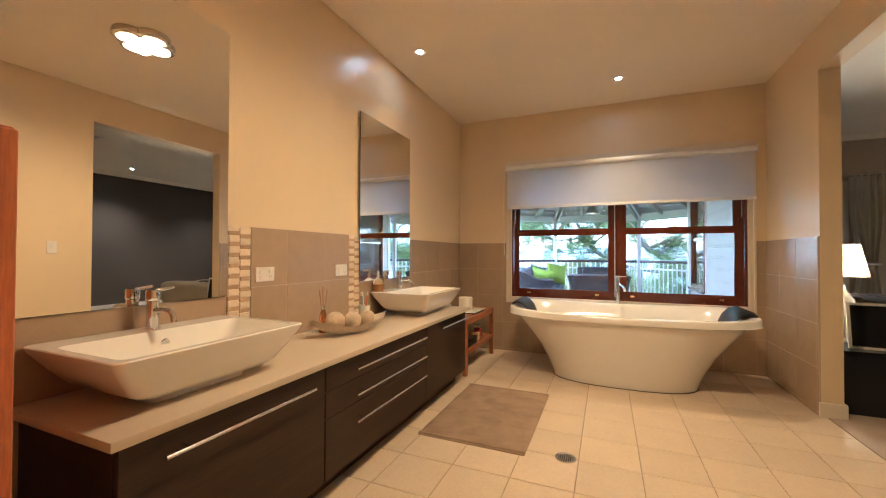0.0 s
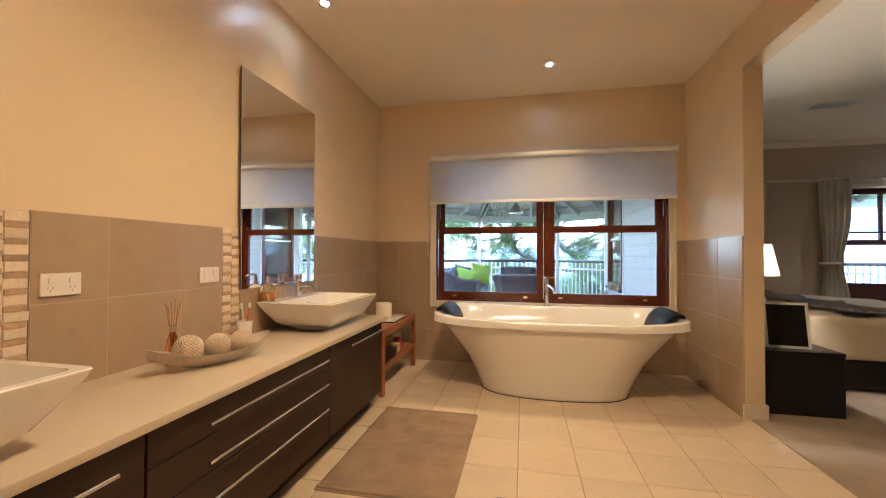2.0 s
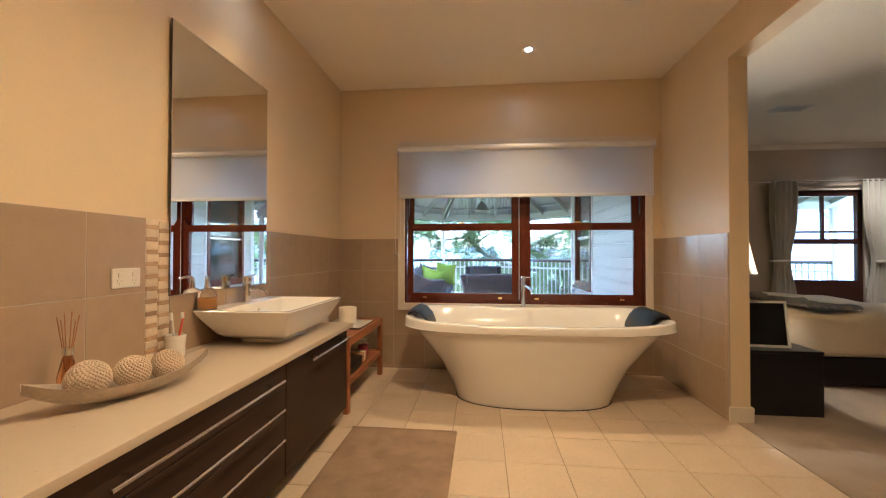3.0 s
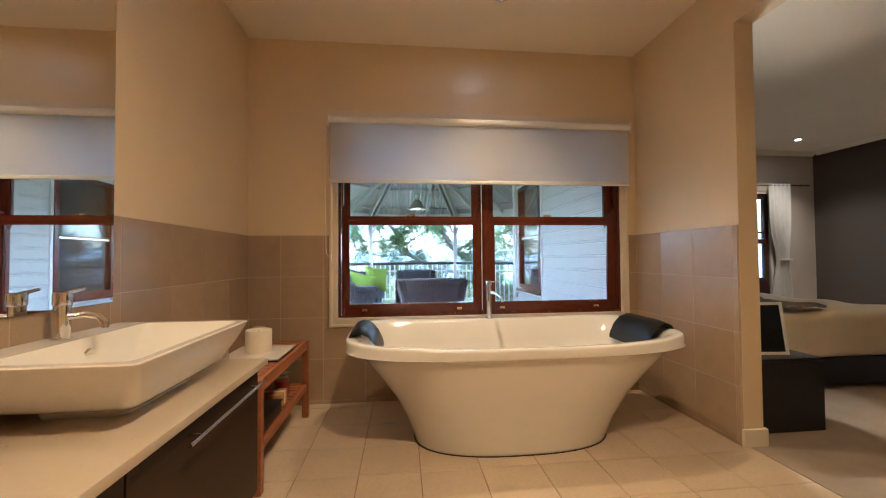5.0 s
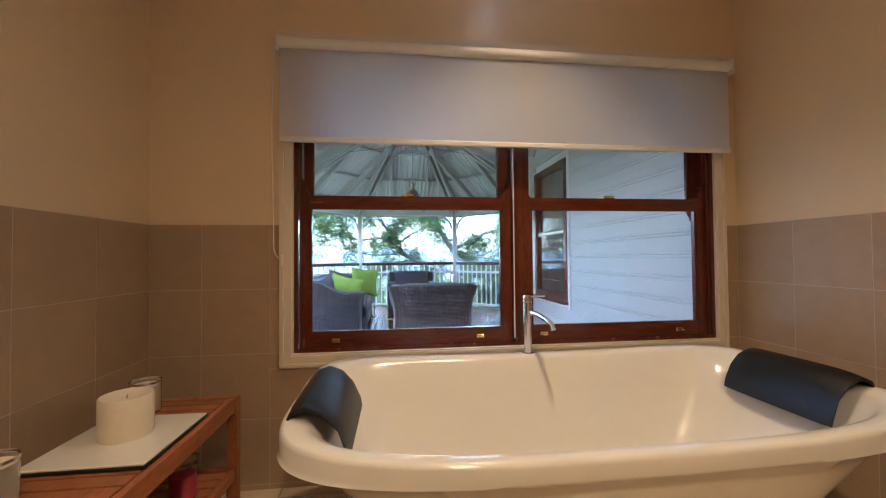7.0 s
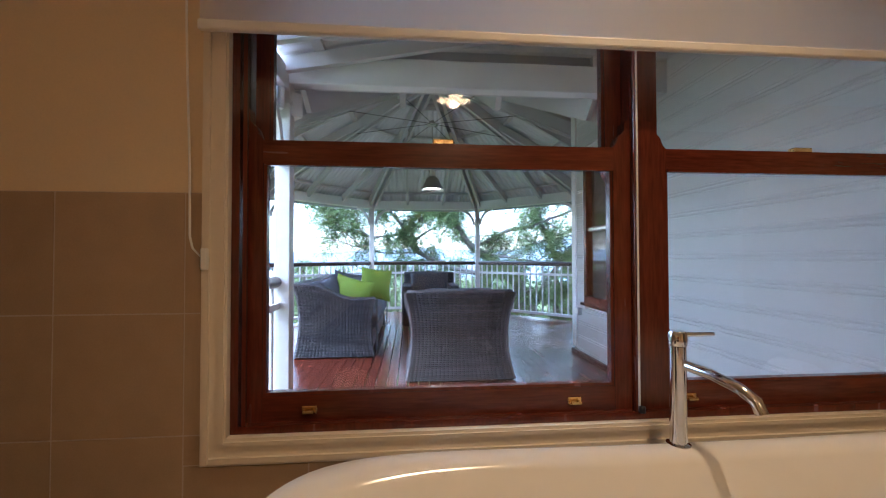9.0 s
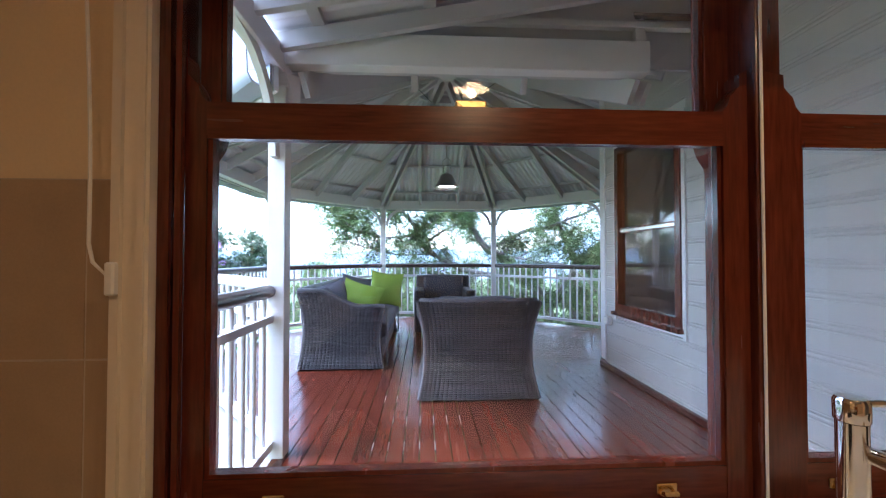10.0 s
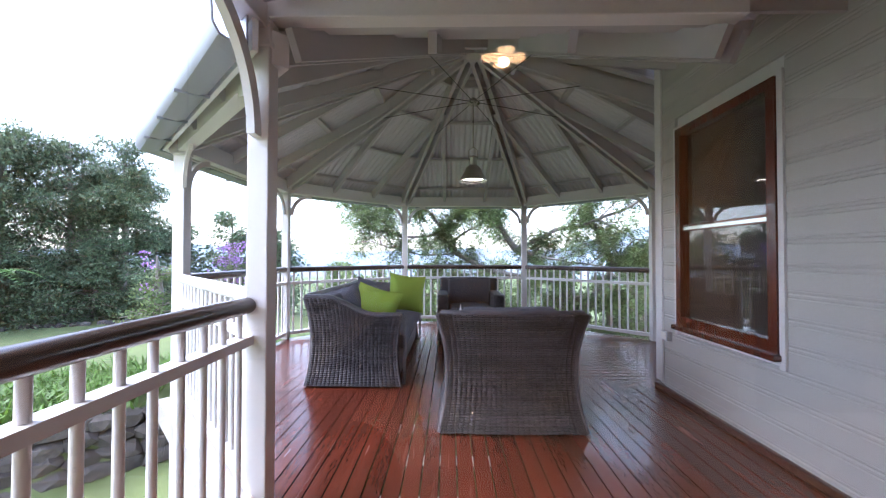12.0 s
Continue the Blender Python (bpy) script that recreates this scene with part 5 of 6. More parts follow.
part("flap", box(2.898, 2.985, 0.465, 2.9045, 3.055, 0.525, 0.004, 1), PLASTIC, b)

# ---- deck boards ----
deck = solid("deck", box(-1.05, 2.9, -0.10, 2.9, 5.0, -0.06), EXT, "red-brown oiled hardwood deck boards", "deck", "structure")
for p, q in ((corner[5], corner[4]), (corner[4], corner[3]), (corner[3], corner[2]), (corner[2], corner[1]), (corner[1], corner[0]), (corner[5], Vector((P_SW.x, 0.15, 0)))):
    out = Vector((-0.05, -0.05, 0)) if q is corner[4] else Vector((0, 0, 0))
    part("edge_joist", beam(bmesh.new(), (p.x + out.x, p.y + out.y, DZ - 0.022), (q.x + out.x, q.y + out.y, DZ - 0.022), 0.16 if q is corner[4] else 0.05, 0.16), mat("weathered_joist", (0.30, 0.28, 0.27), 0.8, var=0.2, fine=60), deck)
BWID = 0.0905


def lower_y(x):
    return 0.145 if x >= P_SW.x else (corner[5].x + corner[5].y) - x + 0.03


def upper_y(x):
    full = min(P_NW.y, P_WN.y + (x - P_WN.x))
    if x <= OC.x:
        return full
    return OC.y + (x - OC.x) * (3.19 - OC.y) / (2.94 - OC.x)


def east_x0(y):
    if y < OC.y:
        return OC.x + (y - OC.y) * (2.94 - OC.x) / (3.19 - OC.y)
    return OC.x + (y - OC.y) * (P_NE.x - OC.x) / (P_NE.y - OC.y)


def east_x1(y):
    return min(8.6, P_NE.x + (P_NE.y - y)) if y > P_E.y else 8.6


x = P_WN.x
while x < 2.93:
    x1 = x + BWID - 0.008
    c = [(x, lower_y(x)), (x1, lower_y(x1)), (x1, upper_y(x1)), (x, upper_y(x))]
    if x > OC.x - 0.05 and x1 > OC.x:
        c = [(x, lower_y(x)), (x1, lower_y(x1)), (x1, upper_y(max(x1, OC.x)) if x1 > OC.x else upper_y(x1)), (x, upper_y(max(x, OC.x + 0.0001)))]
    part("deck_board", prism(bmesh.new(), c, "z", -0.005, DZ), DECK, deck)
    x += BWID
# added pale strips imitate daylight showing through the gaps between boards
GAP_LIGHT = mat("pale_gap_light", (0.80, 0.80, 0.78), 0.4, var=0.05, bump=0.0)
for y, len_, k0, k1 in ((1.54, 0.10, 21, 25), (1.90, 0.11, 22, 27), (2.31, 0.10, 21, 22)):
    for k in range(k0, k1 + 1):
        gx = P_WN.x + k * BWID - 0.004
        part("joist_strip", bx(bmesh.new(), gx - 0.0028, y, -0.004, gx + 0.0028, y + len_, DZ - 0.004), GAP_LIGHT, deck)
# the wedge behind the centre, boards the same way
x = OC.x
while x < P_NE.x:
    x1 = min(x + BWID - 0.008, P_NE.x)
    y0a, y0b = OC.y + (x - OC.x) * (P_NE.y - OC.y) / (P_NE.x - OC.x), OC.y + (x1 - OC.x) * (P_NE.y - OC.y) / (P_NE.x - OC.x)
    if P_NE.y - y0b > 0.02:
        part("deck_board", prism(bmesh.new(), [(x, y0a + 0.02), (x1, y0b + 0.02), (x1, P_NE.y), (x, P_NE.y)], "z", -0.005, DZ), DECK, deck)
    x += BWID
DECKX = mat("oiled_merbau_deck_across", (0.125, 0.028, 0.014), 0.24, var=0.30, scale=2.2, fine=26, bump=0.012, stretch=(0.8, 9, 9), per=0.16, coat=0.18)
y = 3.20
while y < P_NE.y - 0.03:
    y1 = y + BWID - 0.008
    c = [(east_x0(y) + 0.006, y), (east_x1(y), y), (east_x1(y1), y1), (east_x0(y1) + 0.006, y1)]
    if c[1][0] - c[0][0] > 0.03 and c[2][0] - c[3][0] > 0.0:
        part("deck_board", prism(bmesh.new(), c, "z", -0.005, DZ), DECKX, deck)
    y += BWID
# white batten skirt below the deck's open side
sk = thing("deck_skirt", (-0.35, 2.2, -1.0), "white timber battens below the deck edge", "batten skirt", kind="structure")
for p, q in ((P_SW, P_WS), (P_WS, P_WN), (Vector((P_SW.x, 0.2, 0)), P_SW)):
    L = (q - p).length
    d = (q - p).normalized()
    for i in range(int(L / 0.10)):
        r = p + d * (0.08 + i * 0.10)
        part("batten", bx(bmesh.new(), r.x - 0.03, r.y - 0.03, -1.15, r.x + 0.03, r.y + 0.03, -0.17), EXT, sk)

# house roof over the rooms
HR = mat("grey_house_roof", (0.30, 0.30, 0.31), 0.5, 0.2, var=0.08, scale=2, fine=40)
bm = bmesh.new()
bx(bm, -0.6, -5.9, 3.03, 3.0, 0.14, 3.10)
bx(bm, 3.0, -4.6, 3.03, 8.9, 3.30, 3.10)
solid("house_roof", bm, HR, "plain grey house roof above the rooms", "roof", "structure")

# ---- verandah furniture ----
WICKER = mat("grey_woven_wicker", (0.092, 0.086, 0.093), 0.36, var=0.35, scale=8, fine=70, bump=0.12, per=0.30, island=True)
WICKER_D = mat("charcoal_wicker", (0.040, 0.036, 0.036), 0.5, var=0.3, scale=8, fine=70, bump=0.12, per=0.25, island=True)
GREY = mat("grey_outdoor_fabric", (0.125, 0.125, 0.150), 0.9, var=0.12, scale=5, fine=350, bump=0.2)
GREEN = mat("lime_green_fabric", (0.27, 0.37, 0.045), 0.85, var=0.1, scale=5, fine=350, bump=0.2)
CHARCOAL = mat("charcoal_cushion_fabric", (0.040, 0.040, 0.048), 0.85, var=0.12, scale=5, fine=350, bump=0.2)
# near-black panel colour paints the shade seen between the strands
GAP_SHADE = mat("wicker_shadow_gap", (0.02, 0.018, 0.017), 0.8, var=0.2)


def weave(surface, nu, nv, thick=0.006):
    """Horizontal strands that pass over and under upright stakes on a surface point = surface(u, v) with its outward normal."""
    bm = bmesh.new()
    nu, nv = round(nu * 0.82), round(nv * 1.65)
    for j in range(nv):
        v0, v1 = (j + 0.08) / nv, (j + 0.90) / nv
        rings = []
        for i in range(nu * 6 + 1):
            u = i / (nu * 6)
            off = thick * (1.7 * abs(math.sin(math.pi * i / 6)) ** 0.5 + 0.25 * math.sin(math.pi * (i / 6 + j)))
            (a, n), (b, _) = surface(u, v0), surface(u, v1)
            rings.append([bm.verts.new(a + n * (off - 0.012)), bm.verts.new(a.lerp(b, 0.22) + n * off), bm.verts.new(a.lerp(b, 0.5) + n * (off + 0.003)),
                          bm.verts.new(a.lerp(b, 0.78) + n * off), bm.verts.new(b + n * (off - 0.012))])
        for p, q in zip(rings, rings[1:]):
            for k in range(4):
                bm.faces.new((p[k], p[k + 1], q[k + 1], q[k]))
    return bm


def slab(surface, nu, nv, depth, inset=0.0):
    """A solid panel behind a woven surface."""
    bm = bmesh.new()
    grids = []
    for d in (inset, inset - depth):
        grids.append([[bm.verts.new(surface(i / nu, j / nv)[0] + surface(i / nu, j / nv)[1] * d) for i in range(nu + 1)] for j in range(nv + 1)])
    for g in grids:
        for a, b in zip(g, g[1:]):
            for i in range(nu):
                bm.faces.new((a[i], a[i + 1], b[i + 1], b[i]))
    rim = [(0, i) for i in range(nu)] + [(j, nu) for j in range(nv)] + [(nv, nu - i) for i in range(nu)] + [(nv - j, 0) for j in range(nv)]
    for (j0, i0), (j1, i1) in zip(rim, rim[1:] + rim[:1]):
        bm.faces.new((grids[0][j0][i0], grids[0][j1][i1], grids[1][j1][i1], grids[1][j0][i0]))
    return bm


def cushion(x0, y0, z0, x1, y1, z1, puff=0.03):
    bm = box(x0, y0, z0, x1, y1, z1, min(x1 - x0, y1 - y0, z1 - z0) * 0.3, 3)
    bmesh.ops.subdivide_edges(bm, edges=[e for e in bm.edges if e.calc_length() > 0.12], cuts=8, use_grid_fill=True)
    c = Vector(((x0 + x1) / 2, (y0 + y1) / 2, (z0 + z1) / 2))
    h = Vector(((x1 - x0) / 2, (y1 - y0) / 2, (z1 - z0) / 2))
    k = min(range(3), key=lambda i: h[i])
    for v in bm.verts:
        r = v.co - c
        f = 1.0
        for i in range(3):
            if i != k:
                f *= max(1 - (r[i] / h[i]) ** 2, 0)
        v.co[k] += math.copysign(puff * f, r[k])
        v.co += Vector((1, 1, 1)) * 0.006 * noise.noise(v.co * 7)
    return bm


def scatter_pillow(size, m, at, rot, name, label, group):
    bm = bmesh.new()
    n = 16
    for s in (1, -1):
        g = [[bm.verts.new((size * (i / n - 0.5) * (1 - 0.10 * math.sin(math.pi * j / n)), s * 0.075 * (max((1 - (2 * i / n - 1) ** 2) * (1 - (2 * j / n - 1) ** 2), 0)) ** 0.55 + 0.004 * noise.noise(Vector((i * 0.4, j * 0.4, s))),
                            size * (j / n - 0.5) * (1 - 0.10 * math.sin(math.pi * i / n)))) for i in range(n + 1)] for j in range(n + 1)]
        for a, b in zip(g, g[1:]):
            for i in range(n):
                bm.faces.new((a[i], a[i + 1], b[i + 1], b[i]))
    bmesh.ops.remove_doubles(bm, verts=bm.verts[:], dist=0.0015)
    bm.transform(Matrix.Translation(at) @ Euler([radians(a) for a in rot]).to_matrix().to_4x4())
    return solid(name, bm, m, label, "cushion", at=at, smooth=80, group=group)


def waist(v):
    """How far a flared side stands out, from foot to top."""
    return 0.075 * (2 * v - 0.95) ** 2


# near armchair, its back to the window
ch = thing("wicker_armchair", (1.545, 2.65, DZ), "grey woven wicker armchair with grey cushions", "armchair", "verandah seats")
CX0, CX1, CY0, CY1, CH = 1.08, 2.01, 2.27, 3.05, 0.757


def chair_back(u, v):
    f = 2 * u - 1
    hw = 0.410 + waist(v) * 0.75
    return Vector((1.545 + f * hw, CY0 + 0.05 - waist(v) * 0.9 + 0.02 * (1 - f * f) * -1, DZ + 0.012 + (CH - 0.012 + 0.014 * (1 - f * f) * 0) * v)), Vector((0, -1, 0))


def chair_side(s):
    def f(u, v):
        top = 0.757 - 0.18 * min(max((u - 0.12) / 0.5, 0), 1) ** 0.7
        return Vector((1.545 + s * (0.412 + waist(v) * 0.75), CY0 + 0.04 + (CY1 - CY0) * u - waist(v) * (1 - u), DZ + 0.012 + (top - 0.012) * v)), Vector((s, 0, 0))
    return f


part("back_panel", slab(chair_back, 8, 12, 0.05, -0.004), GAP_SHADE, ch)
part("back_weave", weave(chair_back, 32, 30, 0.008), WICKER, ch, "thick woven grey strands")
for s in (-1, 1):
    part("side_panel", slab(chair_side(s), 8, 12, 0.09, -0.004), GAP_SHADE, ch)
    part("side_weave", weave(chair_side(s), 26, 28, 0.008), WICKER, ch)
for s in (-1, 1):
    part("corner_roll", sweep(bmesh.new(), [chair_back(0.5 + 0.5 * s, v / 14)[0] + Vector((s * 0.002, 0.002, 0)) for v in range(15)], 0.017, 10), WICKER, ch, smooth=60)
bm = bmesh.new()
rail_pts = [Vector(chair_side(-1)(1 - i / 14, 1.0)[0]) + Vector((0.03, 0, 0.006)) for i in range(14)]
rail_pts += [Vector(chair_back(i / 10, 1.0)[0]) + Vector((0, 0.02, 0.006)) for i in range(1, 10)]
rail_pts += [Vector(chair_side(1)(i / 14, 1.0)[0]) + Vector((-0.03, 0, 0.006)) for i in range(1, 15)]
part("top_roll", sweep(bm, rail_pts, 0.019, 10), WICKER, ch, smooth=60)
part("seat_base", box(1.16, 2.36, DZ + 0.05, 1.93, 3.05, DZ + 0.30, 0.01, 2), WICKER, ch)
part("seat_cushion", cushion(1.18, 2.42, DZ + 0.302, 1.91, 3.08, DZ + 0.44), GREY, ch, smooth=60)
part("back_cushion", cushion(1.22, 2.345, DZ + 0.42, 1.87, 2.50, DZ + 0.778, 0.015), GREY, ch, smooth=60)

# sofa along the pavilion's west side
so = thing("wicker_sofa", (0.32, 4.0, DZ), "grey woven wicker sofa with grey seat cushions", "sofa", "verandah seats")
SX0, SX1, SY0, SY1 = -0.05, 0.70, 3.13, 5.05


def sofa_end(y, s):
    def f(u, v):
        top = 0.765 - 0.155 * (0.5 - 0.5 * math.cos(math.pi * min(max((u - 0.18) / 0.55, 0), 1)))
        hw = 0.370 + waist(v) * 0.6
        return Vector((0.318 + (2 * u - 1) * hw, y + s * waist(v) * 0.7, DZ + 0.012 + (top - 0.012) * v)), Vector((0, s, 0))
    return f


def sofa_back(u, v):
    return Vector((0.318 - 0.375 - waist(v) * 0.6, SY0 + 0.03 + (SY1 - SY0 - 0.06) * u, DZ + 0.012 + 0.753 * v)), Vector((-1, 0, 0))


for y, s in ((SY0 + 0.02, -1), (SY1 - 0.02, 1)):
    part("end_panel", slab(sofa_end(y, s), 12, 12, 0.12, -0.004), GAP_SHADE, so)
    part("end_weave", weave(sofa_end(y, s), 28, 30, 0.008), WICKER, so, "thick woven grey strands")
    pts = [Vector(sofa_end(y, s)(i / 16, 1.0)[0]) + Vector((0, -s * 0.05, 0.004)) for i in range(17)]
    part("arm_roll", sweep(bmesh.new(), pts, [0.05] * 17, 12, 0.45), WICKER, so, smooth=60)
    for uu in (0.0, 1.0):
        part("corner_roll", sweep(bmesh.new(), [sofa_end(y, s)(uu, v / 14)[0] for v in range(15)], 0.009, 10), WICKER, so, smooth=60)
    inner_face = lambda u, v, y=y, s=s: (Vector((0.75, y - s * (0.005 + 0.11 * u), DZ + 0.012 + 0.585 * v)), Vector((1, 0, 0)))
    part("arm_front_weave", weave(inner_face, 5, 28), WICKER, so)
part("back_panel", slab(sofa_back, 8, 10, 0.06, -0.004), GAP_SHADE, so)
part("back_weave", weave(sofa_back, 60, 36, 0.008), WICKER, so)
part("back_roll", sweep(bmesh.new(), [(-0.085, SY0 + 0.03, DZ + 0.768), (-0.085, SY1 - 0.03, DZ + 0.768)], 0.03, 10), WICKER, so, smooth=60)
part("seat_base", box(-0.02, SY0 + 0.12, DZ + 0.05, 0.70, SY1 - 0.12, DZ + 0.28, 0.01, 2), WICKER, so)
for i in range(3):
    y0 = SY0 + 0.14 + i * 0.548
    part("seat_cushion", cushion(0.08, y0, DZ + 0.282, 0.755, y0 + 0.54, DZ + 0.43), GREY, so, smooth=60)
    part("back_cushion", cushion(-0.04, y0 + 0.01, DZ + 0.40, 0.14, y0 + 0.53, DZ + 0.78), GREY, so, smooth=60)
scatter_pillow(0.46, GREEN, (0.42, 3.52, DZ + 0.605), (-20, 14, -8), "lime_cushion", "lime green square cushion leaning on the sofa arm", "cushions on the sofa")
scatter_pillow(0.46, GREEN, (0.62, 4.55, DZ + 0.67), (-12, 8, 20), "lime_cushion", "lime green square cushion standing at the sofa's far end", "cushions on the sofa")
scatter_pillow(0.42, GREY, (0.16, 3.45, DZ + 0.61), (-16, -20, 30), "grey_cushion", "grey square cushion behind a green one", "cushions on the sofa")
scatter_pillow(0.42, GREY, (0.30, 4.05, DZ + 0.66), (-10, 12, 40), "grey_cushion", "grey square cushion against the sofa back", "cushions on the sofa")

# far armchair facing the house
fc = thing("far_armchair", (1.43, 5.25, DZ), "charcoal wicker armchair with dark cushions facing the house", "armchair", "verandah seats")
for s in (-1, 1):
    arm = lambda u, v, s=s: (Vector((1.43 + s * 0.435, 4.90 + 0.72 * u, DZ + 0.012 + 0.60 * v)), Vector((s, 0, 0)))
    part("side_panel", box(1.43 + s * 0.435 - (0.13 if s > 0 else 0), 4.90, DZ, 1.43 + s * 0.435 + (0.13 if s < 0 else 0), 5.62, DZ + 0.615, 0.02, 2), WICKER_D, fc)
    part("side_weave", weave(arm, 18, 22), WICKER_D, fc)
    front = lambda u, v, s=s: (Vector((1.43 + s * (0.305 + 0.13 * u), 4.90, DZ + 0.012 + 0.60 * v)), Vector((0, -1, 0)))
    part("arm_front_weave", weave(front, 4, 24), WICKER_D, fc)
part("seat_base", box(1.13, 4.92, DZ + 0.04, 1.73, 5.62, DZ + 0.30, 0.01, 2), WICKER_D, fc)
part("backrest", box(1.0, 5.56, DZ, 1.86, 5.70, DZ + 0.80, 0.03, 3), WICKER_D, fc)
part("seat_cushion", cushion(1.14, 4.88, DZ + 0.302, 1.72, 5.52, DZ + 0.44), CHARCOAL, fc, smooth=60)
part("back_cushion", cushion(1.12, 5.40, DZ + 0.43, 1.74, 5.56, DZ + 0.815), CHARCOAL, fc, smooth=60)

# low table
tb = thing("coffee_table", (1.55, 4.05, DZ), "low charcoal wicker coffee table with a glass top", "table")
part("frame", box(1.22, 3.65, DZ + 0.02, 1.95, 4.45, DZ + 0.38, 0.01, 2), WICKER_D, tb)
part("glass_top", box(1.20, 3.63, DZ + 0.381, 1.97, 4.47, DZ + 0.391, 0.002, 1), CLEAR, tb)
nap = bmesh.new()
for a in range(4):
    skin(nap, [ring(nap, (1.26 + 0.03 * math.cos(a * 1.6), 3.85 + 0.03 * math.sin(a * 1.6), DZ + 0.392), Vector((1, 0, 0)), Vector((0, 1, 0)), 0.035, 5), ring(nap, (1.26, 3.85, DZ + 0.56 + 0.02 * a), Vector((1, 0, 0)), Vector((0, 1, 0)), 0.003, 5)])
solid("table_ornament", nap, WHITE, "white pointed ornament on the coffee table", "ornament", at=(1.26, 3.85, DZ + 0.392))

# ---- garden ----
GRASS = mat("mown_lawn", (0.125, 0.160, 0.055), 0.9, var=0.35, scale=1.2, fine=45, bump=0.5)
ROCK = mat("basalt_rock", (0.085, 0.074, 0.066), 0.85, var=0.6, scale=6, fine=45, bump=0.5, per=0.3)
BARK = mat("grey_bark", (0.24, 0.21, 0.18), 0.9, var=0.35, scale=6, fine=40, bump=0.6, stretch=(1, 1, 0.3))


def leafy(name, col, per=0.45, through_light=0.3):
    return mat(name, col, 0.5, var=0.25, scale=0.9, fine=6, bump=0.0, per=per, island=True, through_light=through_light)


LEAF_T = leafy("tree_leaf", (0.20, 0.27, 0.11), 0.45, 0.5)
LEAF_D = leafy("dark_tree_leaf", (0.13, 0.185, 0.10), 0.6)
LEAF_B = leafy("bright_strap_leaf", (0.105, 0.195, 0.03), 0.35)
LEAF_F = leafy("fern_leaf", (0.09, 0.20, 0.04), 0.3)
PURPLE = leafy("purple_blossom", (0.46, 0.25, 0.56), 0.3)
WN = Vector((-0.66, 0.75, 0))
WP = Vector((-2.75, 3.95, 0))


def ground_z(x, y):
    s = (Vector((x, y, 0)) - WP).dot(WN)
    t = min(max((s + 0.05) / 0.25, 0), 1)
    z = -1.25 + 0.62 * t * t * (3 - 2 * t)
    fall = max((y - 7.5 + 0.95 * min(x + 2.0, 0)), 0)
    z -= min(fall * 0.13, 16) + max(x - 6, 0) * 0.03
    return max(z, -22) + 0.02 * noise.noise(Vector((x * 0.6, y * 0.6, 0)))


def steps(lo, hi, c):
    out, v, d = [0.0], 0.0, c
    while v < hi:
        v += d
        d *= 1.12 if v > 22 else 1.0
        out.append(v)
    neg, v, d = [], 0.0, c
    while v > lo:
        v -= d
        d *= 1.12 if v < -22 else 1.0
        neg.append(v)
    return sorted(neg) + out


xs, ys = steps(-2500, 2500, 0.5), steps(-2500, 2500, 0.5)
nx_, ny_ = len(xs), len(ys)
verts = [(x, y, ground_z(x, y)) for y in ys for x in xs]
faces = [(j * nx_ + i, j * nx_ + i + 1, (j + 1) * nx_ + i + 1, (j + 1) * nx_ + i) for j in range(ny_ - 1) for i in range(nx_ - 1)]
me = bpy.data.meshes.new("ground")
me.from_pydata(verts, [], faces)
me.materials.append(GRASS)
me.shade_smooth()
tagged(new("ground", me), "mown green lawn falling away behind the pavilion", "ground", kind="structure")

# far ridges; the blue haze of distance is put into their colour
HAZE = mat("haze_tinted_ridge", (0.22, 0.27, 0.32), 1.0, var=0.15, scale=0.01, fine=0.06, bump=0.0)
for dist, h, seed in ((420, 15, 1.0), (900, 30, 7.0)):
    bm = bmesh.new()
    rows = [[], [], []]
    for i in range(121):
        a = radians(-30 + 240 * i / 120)
        for k, (r, z) in enumerate(((dist - 120, -30), (dist, h * (1 + 4.0 * min(max((75 - math.degrees(a)) / 12, 0), 1)) * (0.45 + 0.55 * noise.noise(Vector((i * 0.11, seed, 0)))) + 3 * noise.noise(Vector((i * 0.9, seed, 2)))), (dist + 160, -30))):
            rows[k].append(bm.verts.new((r * math.cos(a), r * math.sin(a), z)))
    for p, q in zip(rows, rows[1:]):
        for i in range(120):
            bm.faces.new((p[i], p[i + 1], q[i + 1], q[i]))
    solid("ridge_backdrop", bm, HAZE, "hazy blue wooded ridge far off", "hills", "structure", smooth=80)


class Leaves:
    """Collects small folded leaves for one mesh."""

    def __init__(self):
        self.v, self.f = [], []

    def leaf(self, p, d, n, length, width):
        s = d.cross(n).normalized() * (width / 2)
        i = len(self.v)
        self.v += [p, p + d * (length * 0.45) + s - n * (0.12 * width), p + d * length, p + d * (length * 0.45) - s - n * (0.12 * width)]
        self.f.append((i, i + 1, i + 2, i + 3))

    def mesh(self, name, m):
        me = bpy.data.meshes.new(name)
        me.from_pydata([tuple(v) for v in self.v], [], self.f)
        me.materials.append(m)
        return me


def rand_dir(rng, up=0.0):
    while True:
        v = Vector((rng.uniform(-1, 1), rng.uniform(-1, 1), rng.uniform(-1, 1)))
        if 0.1 < v.length < 1:
            v.normalize()
            v.z += up
            return v.normalized()


